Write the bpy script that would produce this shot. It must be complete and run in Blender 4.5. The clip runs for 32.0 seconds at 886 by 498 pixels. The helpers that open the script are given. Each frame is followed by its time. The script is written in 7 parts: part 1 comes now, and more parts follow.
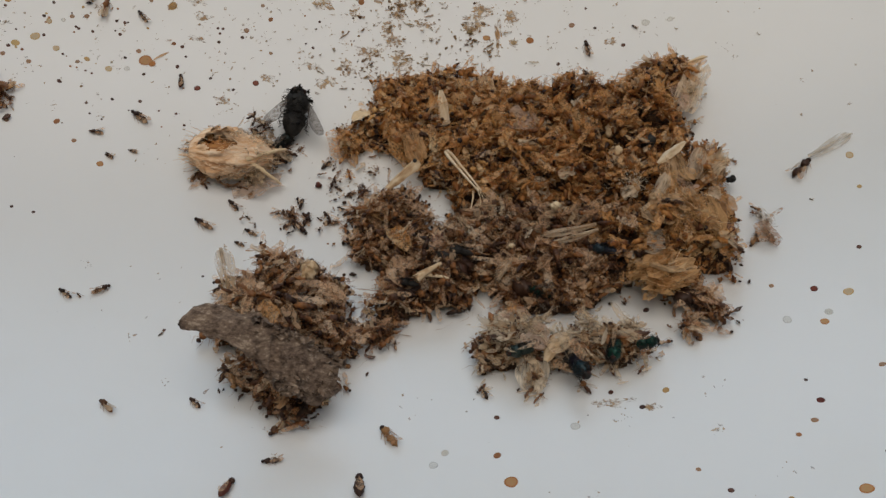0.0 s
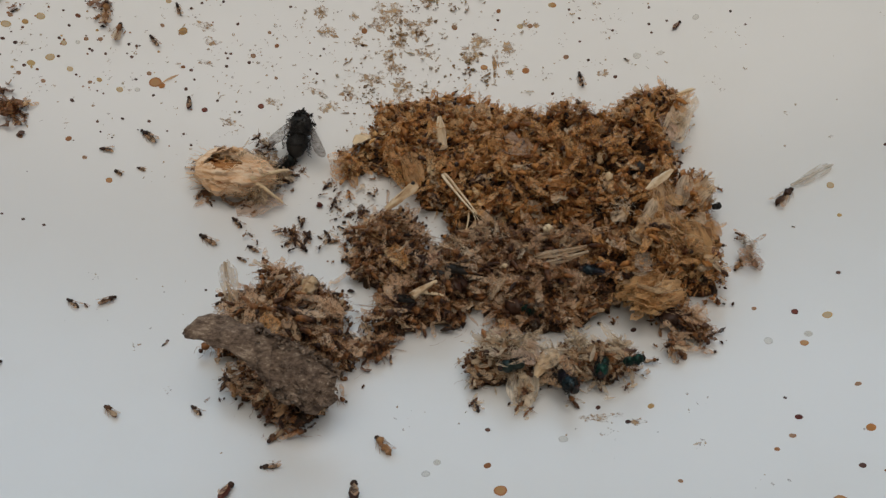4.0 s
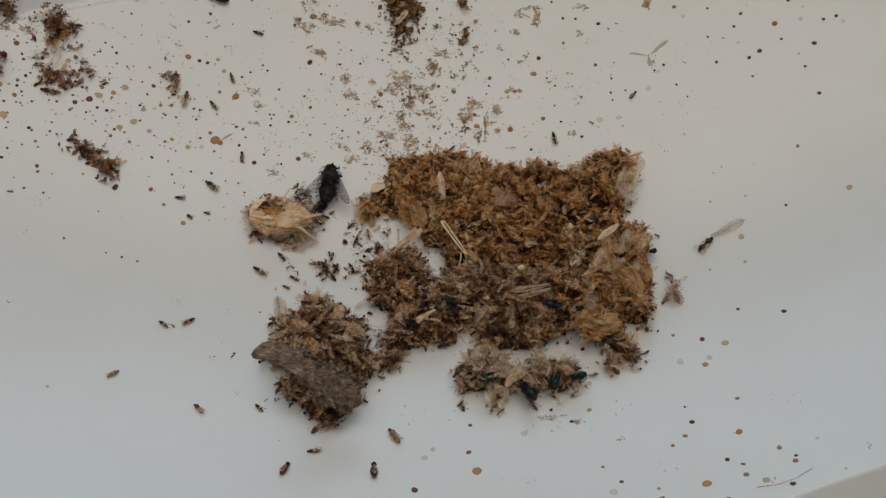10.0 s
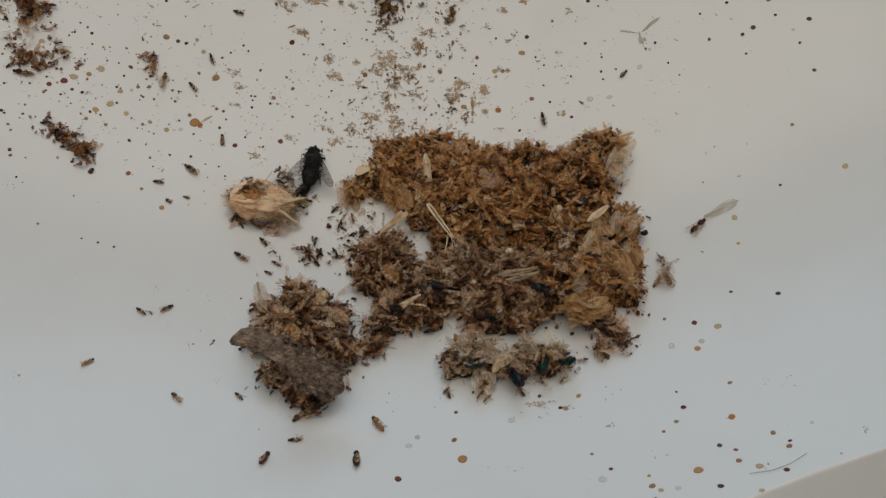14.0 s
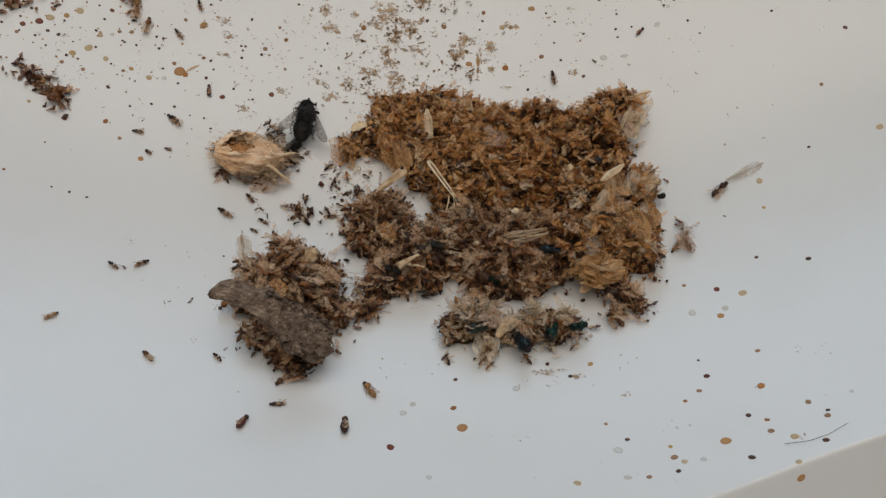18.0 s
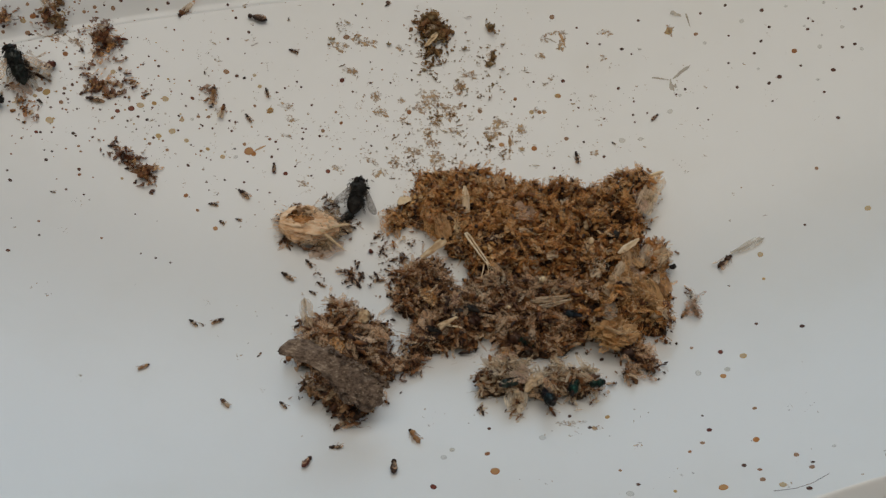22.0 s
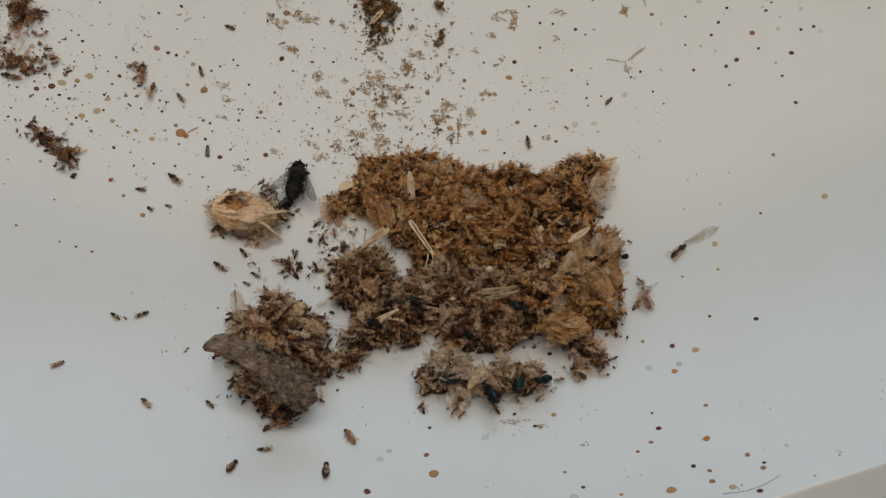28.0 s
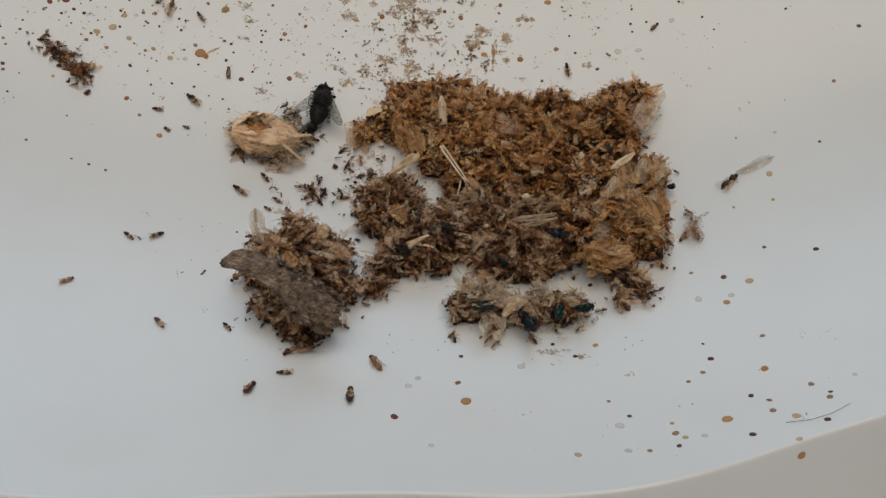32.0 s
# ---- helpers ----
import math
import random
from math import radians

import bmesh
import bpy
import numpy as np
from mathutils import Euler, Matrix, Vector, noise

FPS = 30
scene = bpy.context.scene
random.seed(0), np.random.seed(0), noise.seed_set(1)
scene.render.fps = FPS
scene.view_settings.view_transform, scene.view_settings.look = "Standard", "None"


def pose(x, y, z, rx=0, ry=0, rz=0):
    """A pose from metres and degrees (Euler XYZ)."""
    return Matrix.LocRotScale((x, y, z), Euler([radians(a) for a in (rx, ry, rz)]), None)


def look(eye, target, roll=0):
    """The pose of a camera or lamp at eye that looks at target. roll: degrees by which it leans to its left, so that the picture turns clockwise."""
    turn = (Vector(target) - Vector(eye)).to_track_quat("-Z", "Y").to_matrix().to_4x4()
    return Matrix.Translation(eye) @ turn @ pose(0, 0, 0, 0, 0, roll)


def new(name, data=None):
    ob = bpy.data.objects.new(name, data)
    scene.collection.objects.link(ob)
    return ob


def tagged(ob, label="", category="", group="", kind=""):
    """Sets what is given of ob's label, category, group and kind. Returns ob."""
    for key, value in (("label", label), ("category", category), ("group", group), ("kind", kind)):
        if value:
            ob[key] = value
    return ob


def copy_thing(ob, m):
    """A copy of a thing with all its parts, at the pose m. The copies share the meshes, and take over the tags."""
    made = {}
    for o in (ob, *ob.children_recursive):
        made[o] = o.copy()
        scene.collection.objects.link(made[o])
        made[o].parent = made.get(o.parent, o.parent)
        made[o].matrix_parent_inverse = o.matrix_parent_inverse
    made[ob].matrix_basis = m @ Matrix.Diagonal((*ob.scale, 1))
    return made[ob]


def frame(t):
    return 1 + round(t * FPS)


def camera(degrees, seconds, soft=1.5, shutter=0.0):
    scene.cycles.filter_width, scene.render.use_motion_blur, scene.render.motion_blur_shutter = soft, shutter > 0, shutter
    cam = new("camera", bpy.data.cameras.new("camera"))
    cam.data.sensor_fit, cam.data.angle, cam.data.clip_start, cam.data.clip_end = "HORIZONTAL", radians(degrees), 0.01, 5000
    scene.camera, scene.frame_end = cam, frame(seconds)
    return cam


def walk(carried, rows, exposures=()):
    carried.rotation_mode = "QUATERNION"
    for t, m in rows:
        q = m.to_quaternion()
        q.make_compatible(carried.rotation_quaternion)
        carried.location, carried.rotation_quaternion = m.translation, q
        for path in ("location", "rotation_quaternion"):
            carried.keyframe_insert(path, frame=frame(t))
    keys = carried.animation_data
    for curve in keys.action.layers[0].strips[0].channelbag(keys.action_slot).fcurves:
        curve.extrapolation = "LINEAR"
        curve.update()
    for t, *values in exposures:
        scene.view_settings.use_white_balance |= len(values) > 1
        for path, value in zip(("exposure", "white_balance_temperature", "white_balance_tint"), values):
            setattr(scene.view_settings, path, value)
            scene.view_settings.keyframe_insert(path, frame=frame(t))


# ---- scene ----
cam = camera(57.2, 32.0, soft=1.4)
CM = 0.01  # the plan below is in centimetres, small parts in millimetres
PATH = [
    (0, (0.176, 0.155, 6.611), (-0.65, 7.215, -0.422), -5.08),
    (0.5, (0.171, 0.148, 6.589), (-0.662, 7.216, -0.436), -5.00),
    (1, (0.129, 0.045, 6.646), (-0.672, 7.136, -0.36), -4.68),
    (1.5, (0.173, 0.087, 6.601), (-0.633, 7.177, -0.406), -4.62),
    (2, (0.198, 0.072, 6.632), (-0.636, 7.171, -0.361), -4.69),
    (2.5, (0.194, 0.071, 6.594), (-0.629, 7.188, -0.382), -4.53),
    (3, (0.208, 0.061, 6.616), (-0.603, 7.203, -0.336), -4.27),
    (3.5, (0.209, -0.034, 6.701), (-0.552, 7.214, -0.146), -3.61),
    (5.5, (0.122, -0.495, 7.294), (-0.668, 6.94, 0.654), -3.61),
    (6, (0.276, -0.919, 8.613), (-0.567, 6.588, 2.062), -3.92),
    (6.5, (0.478, -2.318, 11.286), (-0.68, 5.056, 4.631), -4.53),
    (7, (0.195, -2.716, 10.957), (-1.088, 4.356, 4.005), -3.81),
    (7.5, (0.222, -2.558, 10.746), (-0.982, 4.393, 3.658), -3.34),
    (8, (0.279, -2.222, 10.387), (-0.762, 4.734, 3.279), -2.91),
    (8.5, (0.248, -2.024, 10.212), (-0.752, 4.928, 3.093), -3.45),
    (9, (0.307, -1.642, 10.055), (-0.65, 5.335, 2.955), -3.78),
    (9.5, (0.303, -1.52, 9.678), (-0.564, 5.41, 2.522), -3.24),
    (10, (0.471, -1.34, 9.554), (-0.326, 5.538, 2.339), -3.09),
    (10.5, (0.459, -1.218, 9.175), (-0.227, 5.603, 1.895), -2.36),
    (11, (0.546, -1.183, 9.067), (-0.099, 5.607, 1.754), -2.02),
    (11.5, (0.5, -1.259, 9.122), (-0.189, 5.531, 1.813), -2.36),
    (12, (0.44, -1.298, 9.191), (-0.245, 5.517, 1.905), -2.30),
    (12.5, (0.432, -1.237, 9.372), (-0.184, 5.658, 2.156), -1.82),
    (13, (0.357, -1.229, 9.091), (-0.287, 5.648, 1.859), -1.95),
    (13.5, (0.575, -1.037, 9.192), (-0.154, 5.732, 1.867), -2.98),
    (14, (0.624, -1.182, 9.255), (-0.142, 5.608, 1.954), -3.35),
    (14.5, (0.491, -1.241, 8.954), (-0.252, 5.585, 1.684), -2.76),
    (16.5, (0.573, -1.182, 8.533), (-0.271, 5.658, 1.288), -3.06),
    (17, (0.542, -1.242, 8.503), (-0.307, 5.675, 1.33), -2.90),
    (17.5, (0.539, -1.107, 8.141), (-0.253, 5.828, 0.98), -2.35),
    (18, (0.529, -1.104, 8.084), (-0.206, 5.813, 0.9), -1.99),
    (18.5, (0.505, -1.204, 8.282), (-0.286, 5.714, 1.105), -2.40),
    (19, (0.495, -1.193, 8.259), (-0.341, 5.742, 1.104), -2.71),
    (19.5, (0.479, -1.244, 8.323), (-0.395, 5.703, 1.184), -2.95),
    (20, (0.47, -1.332, 8.465), (-0.463, 5.629, 1.347), -3.22),
    (20.5, (0.482, -1.377, 8.524), (-0.469, 5.63, 1.453), -3.16),
    (21, (0.476, -1.522, 8.795), (-0.514, 5.554, 1.798), -3.22),
    (21.5, (0.513, -1.765, 9.215), (-0.507, 5.407, 2.322), -2.91),
    (22, (0.469, -1.931, 9.397), (-0.598, 5.309, 2.582), -2.88),
    (22.5, (0.444, -1.992, 9.414), (-0.659, 5.275, 2.634), -2.90),
    (23, (0.433, -2.04, 9.494), (-0.703, 5.219, 2.711), -2.79),
    (23.5, (0.348, -2.413, 9.731), (-0.899, 4.862, 2.985), -2.78),
    (24, (0.353, -2.596, 10.053), (-1.015, 4.713, 3.366), -3.23),
    (24.5, (0.372, -2.681, 10.289), (-0.986, 4.709, 3.689), -3.11),
    (26.5, (0.614, -2.478, 10.552), (-0.371, 4.983, 3.966), -1.64),
    (27, (0.661, -1.747, 9.436), (-0.136, 5.577, 2.675), -0.96),
    (27.5, (0.78, -1.432, 8.953), (0.085, 5.768, 2.048), -0.72),
    (28, (0.781, -1.413, 8.988), (0.112, 5.748, 2.04), -0.68),
    (28.5, (0.81, -1.309, 8.852), (0.15, 5.84, 1.891), -0.72),
    (29, (0.746, -0.935, 7.634), (0.132, 6.204, 0.658), -0.74),
    (29.5, (0.889, -0.65, 7.32), (0.297, 6.46, 0.313), -1.12),
    (30, (0.907, -0.565, 7.131), (0.263, 6.473, 0.056), -1.66),
    (30.5, (0.847, -0.765, 7.567), (0.193, 6.248, 0.467), -1.67),
    (31, (0.762, -0.82, 7.553), (0.091, 6.204, 0.467), -1.71),
    (31.5, (0.77, -0.959, 7.837), (0.048, 6.073, 0.764), -1.83),
    (32, (0.618, -1.507, 7.854), (-0.297, 5.533, 0.812), -1.26),
]
walk(cam, [(t, look(Vector(eye) * CM, Vector(target) * CM, roll)) for t, eye, target, roll in PATH], exposures=[(0.0, -0.06, 6500, 10.0), (3.5, -0.06, 6517, 9.4), (5.5, -0.16, 6527, 9.0), (7.0, -0.36, 6635, 7.5), (9.0, -0.31, 6622, 7.8), (13.0, -0.26, 6599, 8.3), (14.5, -0.26, 6590, 8.5), (16.5, -0.21, 6500, 10.0), (17.0, -0.18, 6500, 10.0), (18.0, -0.03, 6500, 10.0), (20.0, -0.03, 6500, 10.0), (22.0, -0.19, 6612, 8.0), (24.0, -0.21, 6612, 8.0), (28.0, -0.19, 6612, 8.0), (29.5, 0.01, 6450, 10.0), (31.0, 0.06, 6450, 10.0), (31.5, 0.02, 6520, 9.6), (32.0, -0.08, 6560, 9.4)])

# ---- light ----
world = bpy.data.worlds.new("world")
scene.world = world
world.use_nodes = True
sky = world.node_tree.nodes.new("ShaderNodeTexSky")
sky.sky_type, sky.sun_disc, sky.sun_elevation, sky.sun_rotation = "NISHITA", False, radians(35), radians(20)
world.node_tree.links.new(sky.outputs[0], world.node_tree.nodes["Background"].inputs[0])
world.node_tree.nodes["Background"].inputs[1].default_value = 0.1


def window_light(name, eye, target, wide, high, watts, colour):
    data = bpy.data.lights.new(name, "AREA")
    data.shape, data.size, data.size_y, data.energy, data.color = "RECTANGLE", wide, high, watts, colour
    lamp = new(name, data)
    lamp.matrix_world = look(eye, target)
    return lamp


window_light("window_daylight", (-0.45, 1.36, 0.95), (-0.25, 0.0, 0.45), 1.7, 1.5, 8.4, (0.43, 0.75, 1.0))
# Area light added overhead to even out the dish; no roof window is known.
window_light("added_overhead_light", (0.22, -0.14, 1.74), (0.22, -0.135, 0.0), 1.6, 1.5, 19.2, (1.0, 0.918, 0.792))


# ---- materials ----
def nodes_of(name):
    m = bpy.data.materials.new(name)
    m.use_nodes = True
    t = m.node_tree
    b = t.nodes["Principled BSDF"]
    return m, t, b


def ramp_node(t, stops):
    r = t.nodes.new("ShaderNodeValToRGB")
    e = r.color_ramp.elements
    while len(e) < len(stops):
        e.new(0.5)
    for n, c in enumerate(stops):
        e[n].position, e[n].color = n / (len(stops) - 1), (*c, 1)
    return r


def chance(t):
    """A value from 0 to 1 of its own for each object and each loose piece."""
    info, geo, add = t.nodes.new("ShaderNodeObjectInfo"), t.nodes.new("ShaderNodeNewGeometry"), t.nodes.new("ShaderNodeMath")
    add.operation = "ADD"
    t.links.new(info.outputs["Random"], add.inputs[0])
    t.links.new(geo.outputs["Random Per Island"], add.inputs[1])
    frac = t.nodes.new("ShaderNodeMath")
    frac.operation = "FRACT"
    t.links.new(add.outputs[0], frac.inputs[0])
    return frac.outputs[0]


def patchy(t, spread=330.0, share=0.45):
    """Each piece's own value, mixed with a drift over the heap so that like pieces lie together."""
    n, m, geo = noise_node(t, spread, 2.0), t.nodes.new("ShaderNodeMix"), t.nodes.new("ShaderNodeNewGeometry")
    t.links.new(geo.outputs["Position"], n.inputs["Vector"])
    r = t.nodes.new("ShaderNodeMapRange")
    r.inputs["From Min"].default_value, r.inputs["From Max"].default_value = 0.3, 0.7
    t.links.new(n.outputs["Fac"], r.inputs["Value"])
    m.inputs[0].default_value = share
    t.links.new(r.outputs[0], m.inputs[2])
    t.links.new(chance(t), m.inputs[3])
    return m.outputs[0]


def noise_node(t, scale, detail=3.0, rough=0.55):
    c, n = t.nodes.new("ShaderNodeTexCoord"), t.nodes.new("ShaderNodeTexNoise")
    n.inputs["Scale"].default_value, n.inputs["Detail"].default_value, n.inputs["Roughness"].default_value = scale, detail, rough
    t.links.new(c.outputs["Object"], n.inputs["Vector"])
    return n


def mix_node(t, kind, factor, a, b):
    m = t.nodes.new("ShaderNodeMix")
    m.data_type, m.blend_type = "RGBA", kind
    if isinstance(factor, float):
        m.inputs[0].default_value = factor
    else:
        t.links.new(factor, m.inputs[0])
    for k, v in ((6, a), (7, b)):
        if isinstance(v, tuple):
            m.inputs[k].default_value = (*v, 1)
        else:
            t.links.new(v, m.inputs[k])
    return m.outputs[2]


def bump(t, b, height, strength, distance):
    n = t.nodes.new("ShaderNodeBump")
    n.inputs["Strength"].default_value, n.inputs["Distance"].default_value = strength, distance
    t.links.new(height, n.inputs["Height"])
    t.links.new(n.outputs[0], b.inputs["Normal"])


def chitin(name, stops, rough=0.45, grain=2500, streak=0.45, metal=0.0, drift=False):
    """Dry insect shell: a colour of its own for each piece, blotched and finely pitted."""
    m, t, b = nodes_of(name)
    r = ramp_node(t, stops)
    t.links.new(patchy(t) if drift else chance(t), r.inputs[0])
    n = noise_node(t, grain)
    dark = ramp_node(t, [(0.35, 0.33, 0.31), (1.0, 1.0, 1.0), (1.25, 1.2, 1.12)])
    t.links.new(n.outputs["Fac"], dark.inputs[0])
    t.links.new(mix_node(t, "MULTIPLY", streak, r.outputs[0], dark.outputs[0]), b.inputs["Base Color"])
    b.inputs["Roughness"].default_value, b.inputs["Metallic"].default_value = rough, metal
    b.inputs["Specular IOR Level"].default_value = 0.3
    bump(t, b, n.outputs["Fac"], 0.5, 0.0001)
    return m


def membrane(name, stops, clear=0.35, rough=0.45, drift=False, torn=0.25, stretch=None):
    """Insect wing: thin film that lets part of the light through, with veins drawn out along it by stretch."""
    m, t, b = nodes_of(name)
    out = t.nodes["Material Output"]
    r = ramp_node(t, stops)
    t.links.new(patchy(t) if drift else chance(t), r.inputs[0])
    n = noise_node(t, 3500, 2.0)
    lace, gap = noise_node(t, 1900, 3.0, 0.7), t.nodes.new("ShaderNodeMapRange")
    if stretch:
        c, place = t.nodes.new("ShaderNodeTexCoord"), t.nodes.new("ShaderNodeMapping")
        place.inputs["Scale"].default_value = stretch
        t.links.new(c.outputs["Object"], place.inputs["Vector"])
        for k in (n, lace):
            t.links.new(place.outputs[0], k.inputs["Vector"])
    vein = ramp_node(t, [(0.55, 0.5, 0.45), (1.0, 1.0, 1.0), (0.8, 0.76, 0.7)])
    t.links.new(n.outputs["Fac"], vein.inputs[0])
    colour = mix_node(t, "MULTIPLY", 0.6, r.outputs[0], vein.outputs[0])
    t.links.new(colour, b.inputs["Base Color"])
    b.inputs["Roughness"].default_value = rough
    bump(t, b, n.outputs["Fac"], 0.4, 0.0001)
    glow, mixed, hole, film = (t.nodes.new(k) for k in ("ShaderNodeBsdfTranslucent", "ShaderNodeMixShader", "ShaderNodeBsdfTransparent", "ShaderNodeMixShader"))
    t.links.new(colour, glow.inputs[0])
    mixed.inputs[0].default_value = 0.35
    gap.inputs["From Min"].default_value, gap.inputs["From Max"].default_value = 0.42, 0.66
    gap.inputs["To Min"].default_value, gap.inputs["To Max"].default_value = clear * (1 - torn), min(0.95, clear * (1 + 2 * torn))
    t.links.new(lace.outputs["Fac"], gap.inputs["Value"])
    t.links.new(gap.outputs[0], film.inputs[0])
    t.links.new(b.outputs[0], mixed.inputs[1])
    t.links.new(glow.outputs[0], mixed.inputs[2])
    t.links.new(mixed.outputs[0], film.inputs[1])
    t.links.new(hole.outputs[0], film.inputs[2])
    t.links.new(film.outputs[0], out.inputs[0])
    return m


def plastic(name, colour, rough, stain, grain=60):
    """Glossy plastic with faint yellowing and fine dull scuffs."""
    m, t, b = nodes_of(name)
    n, fine = noise_node(t, grain, 4.0), noise_node(t, 250, 3.0)
    r = ramp_node(t, [stain, colour, colour])
    t.links.new(n.outputs["Fac"], r.inputs[0])
    t.links.new(r.outputs[0], b.inputs["Base Color"])
    rr = t.nodes.new("ShaderNodeMapRange")
    rr.inputs["To Min"].default_value, rr.inputs["To Max"].default_value = rough - 0.03, rough + 0.04
    t.links.new(fine.outputs["Fac"], rr.inputs["Value"])
    t.links.new(rr.outputs[0], b.inputs["Roughness"])
    b.inputs["Specular IOR Level"].default_value = 0.7
    bump(t, b, n.outputs["Fac"], 0.05, 0.0004)
    return m


def plain(name, stops, rough, grain, metal=0.0, depth=0.0005, stretch=None):
    """A blotched surface; stretch draws the blotches out into fibres."""
    m, t, b = nodes_of(name)
    n = noise_node(t, grain, 5.0, 0.62)
    if stretch:
        place = t.nodes.new("ShaderNodeMapping")
        place.inputs["Scale"].default_value = stretch
        c = t.nodes.new("ShaderNodeTexCoord")
        t.links.new(c.outputs["Object"], place.inputs["Vector"])
        t.links.new(place.outputs[0], n.inputs["Vector"])
    spread = t.nodes.new("ShaderNodeMapRange")
    spread.inputs["From Min"].default_value, spread.inputs["From Max"].default_value = 0.3, 0.7
    t.links.new(n.outputs["Fac"], spread.inputs["Value"])
    r = ramp_node(t, stops)
    t.links.new(spread.outputs[0], r.inputs[0])
    t.links.new(r.outputs[0], b.inputs["Base Color"])
    b.inputs["Roughness"].default_value, b.inputs["Metallic"].default_value = rough, metal
    bump(t, b, n.outputs["Fac"], 0.4, depth)
    return m


def stain(name, stops, clear):
    """Dried droplet: see-through at the thin places, glossy."""
    m, t, b = nodes_of(name)
    r = ramp_node(t, stops)
    t.links.new(chance(t), r.inputs[0])
    n = noise_node(t, 4000, 2.0)
    t.links.new(mix_node(t, "MULTIPLY", 0.25, r.outputs[0], n.outputs["Color"]), b.inputs["Base Color"])
    b.inputs["Roughness"].default_value, b.inputs["Alpha"].default_value = 0.6, 1 - clear
    b.inputs["Specular IOR Level"].default_value = 0.25
    return m


def film_stain(name, stops):
    """Dried smear: a thin film, crusted in flecks and bare between them."""
    m, t, b = nodes_of(name)
    out, r = t.nodes["Material Output"], ramp_node(t, stops)
    tone, fleck = noise_node(t, 700, 3.0), noise_node(t, 1500, 5.0, 0.72)
    t.links.new(tone.outputs["Fac"], r.inputs[0])
    t.links.new(r.outputs[0], b.inputs["Base Color"])
    b.inputs["Roughness"].default_value = 0.75
    bump(t, b, fleck.outputs["Fac"], 0.6, 0.0002)
    bare, mixed, gap = t.nodes.new("ShaderNodeBsdfTransparent"), t.nodes.new("ShaderNodeMixShader"), t.nodes.new("ShaderNodeMapRange")
    gap.inputs["From Min"].default_value, gap.inputs["From Max"].default_value = 0.42, 0.60
    gap.inputs["To Min"].default_value, gap.inputs["To Max"].default_value = 0.02, 0.85
    t.links.new(fleck.outputs["Fac"], gap.inputs["Value"])
    t.links.new(gap.outputs[0], mixed.inputs[0])
    t.links.new(bare.outputs[0], mixed.inputs[1])
    t.links.new(b.outputs[0], mixed.inputs[2])
    t.links.new(mixed.outputs[0], out.inputs[0])
    return m


def scaly(name):
    """Moth wing: grey-brown scales in streaks along the wing, blotched at two sizes."""
    m, t, b = nodes_of(name)
    big, fine = noise_node(t, 1100, 4.0, 0.7), noise_node(t, 3200, 5.0, 0.75)
    c, place = t.nodes.new("ShaderNodeTexCoord"), t.nodes.new("ShaderNodeMapping")
    place.inputs["Rotation"].default_value, place.inputs["Scale"].default_value = (0, 0, radians(22)), (0.55, 1.0, 1.0)
    t.links.new(c.outputs["Object"], place.inputs["Vector"])
    for n in (big, fine):
        t.links.new(place.outputs[0], n.inputs["Vector"])
    add = t.nodes.new("ShaderNodeMix")
    add.inputs[0].default_value = 0.5
    t.links.new(big.outputs["Fac"], add.inputs[2])
    t.links.new(fine.outputs["Fac"], add.inputs[3])
    spread = t.nodes.new("ShaderNodeMapRange")
    spread.inputs["From Min"].default_value, spread.inputs["From Max"].default_value = 0.4, 0.6
    t.links.new(add.outputs[0], spread.inputs["Value"])
    r = ramp_node(t, [(0.05, 0.031, 0.021), (0.105, 0.070, 0.050), (0.155, 0.108, 0.079), (0.205, 0.148, 0.109), (0.36, 0.28, 0.215)])
    t.links.new(spread.outputs[0], r.inputs[0])
    t.links.new(r.outputs[0], b.inputs["Base Color"])
    b.inputs["Roughness"].default_value = 0.95
    bump(t, b, add.outputs[0], 0.5, 0.0006)
    return m


MOTH = scaly("moth_wing_scales")
WHITE = plastic("white_plastic", (0.64, 0.64, 0.64), 0.31, (0.60, 0.59, 0.57))
TABLE = plain("white_tabletop", [(0.82, 0.83, 0.85), (0.88, 0.89, 0.9)], 0.5, 30)
BLACK = plain("black_casing", [(0.004, 0.004, 0.005), (0.012, 0.013, 0.014)], 0.4, 200)
SLATE = plain("slate_casing", [(0.018, 0.024, 0.027), (0.032, 0.038, 0.042)], 0.55, 300)
STRIP = plain("grey_plastic", [(0.32, 0.33, 0.33), (0.40, 0.41, 0.41)], 0.5, 60)
RUST = plain("brown_wood", [(0.10, 0.045, 0.025), (0.2, 0.1, 0.06)], 0.6, 40)
WALL = plain("warm_wall_paint", [(0.60, 0.53, 0.44), (0.68, 0.61, 0.52)], 0.9, 12)
CEIL = plain("ceiling_paint", [(0.74, 0.73, 0.70), (0.8, 0.79, 0.76)], 0.9, 12)
BOARDS = plain("room_floor_wood", [(0.2, 0.12, 0.07), (0.34, 0.22, 0.13)], 0.5, 9)

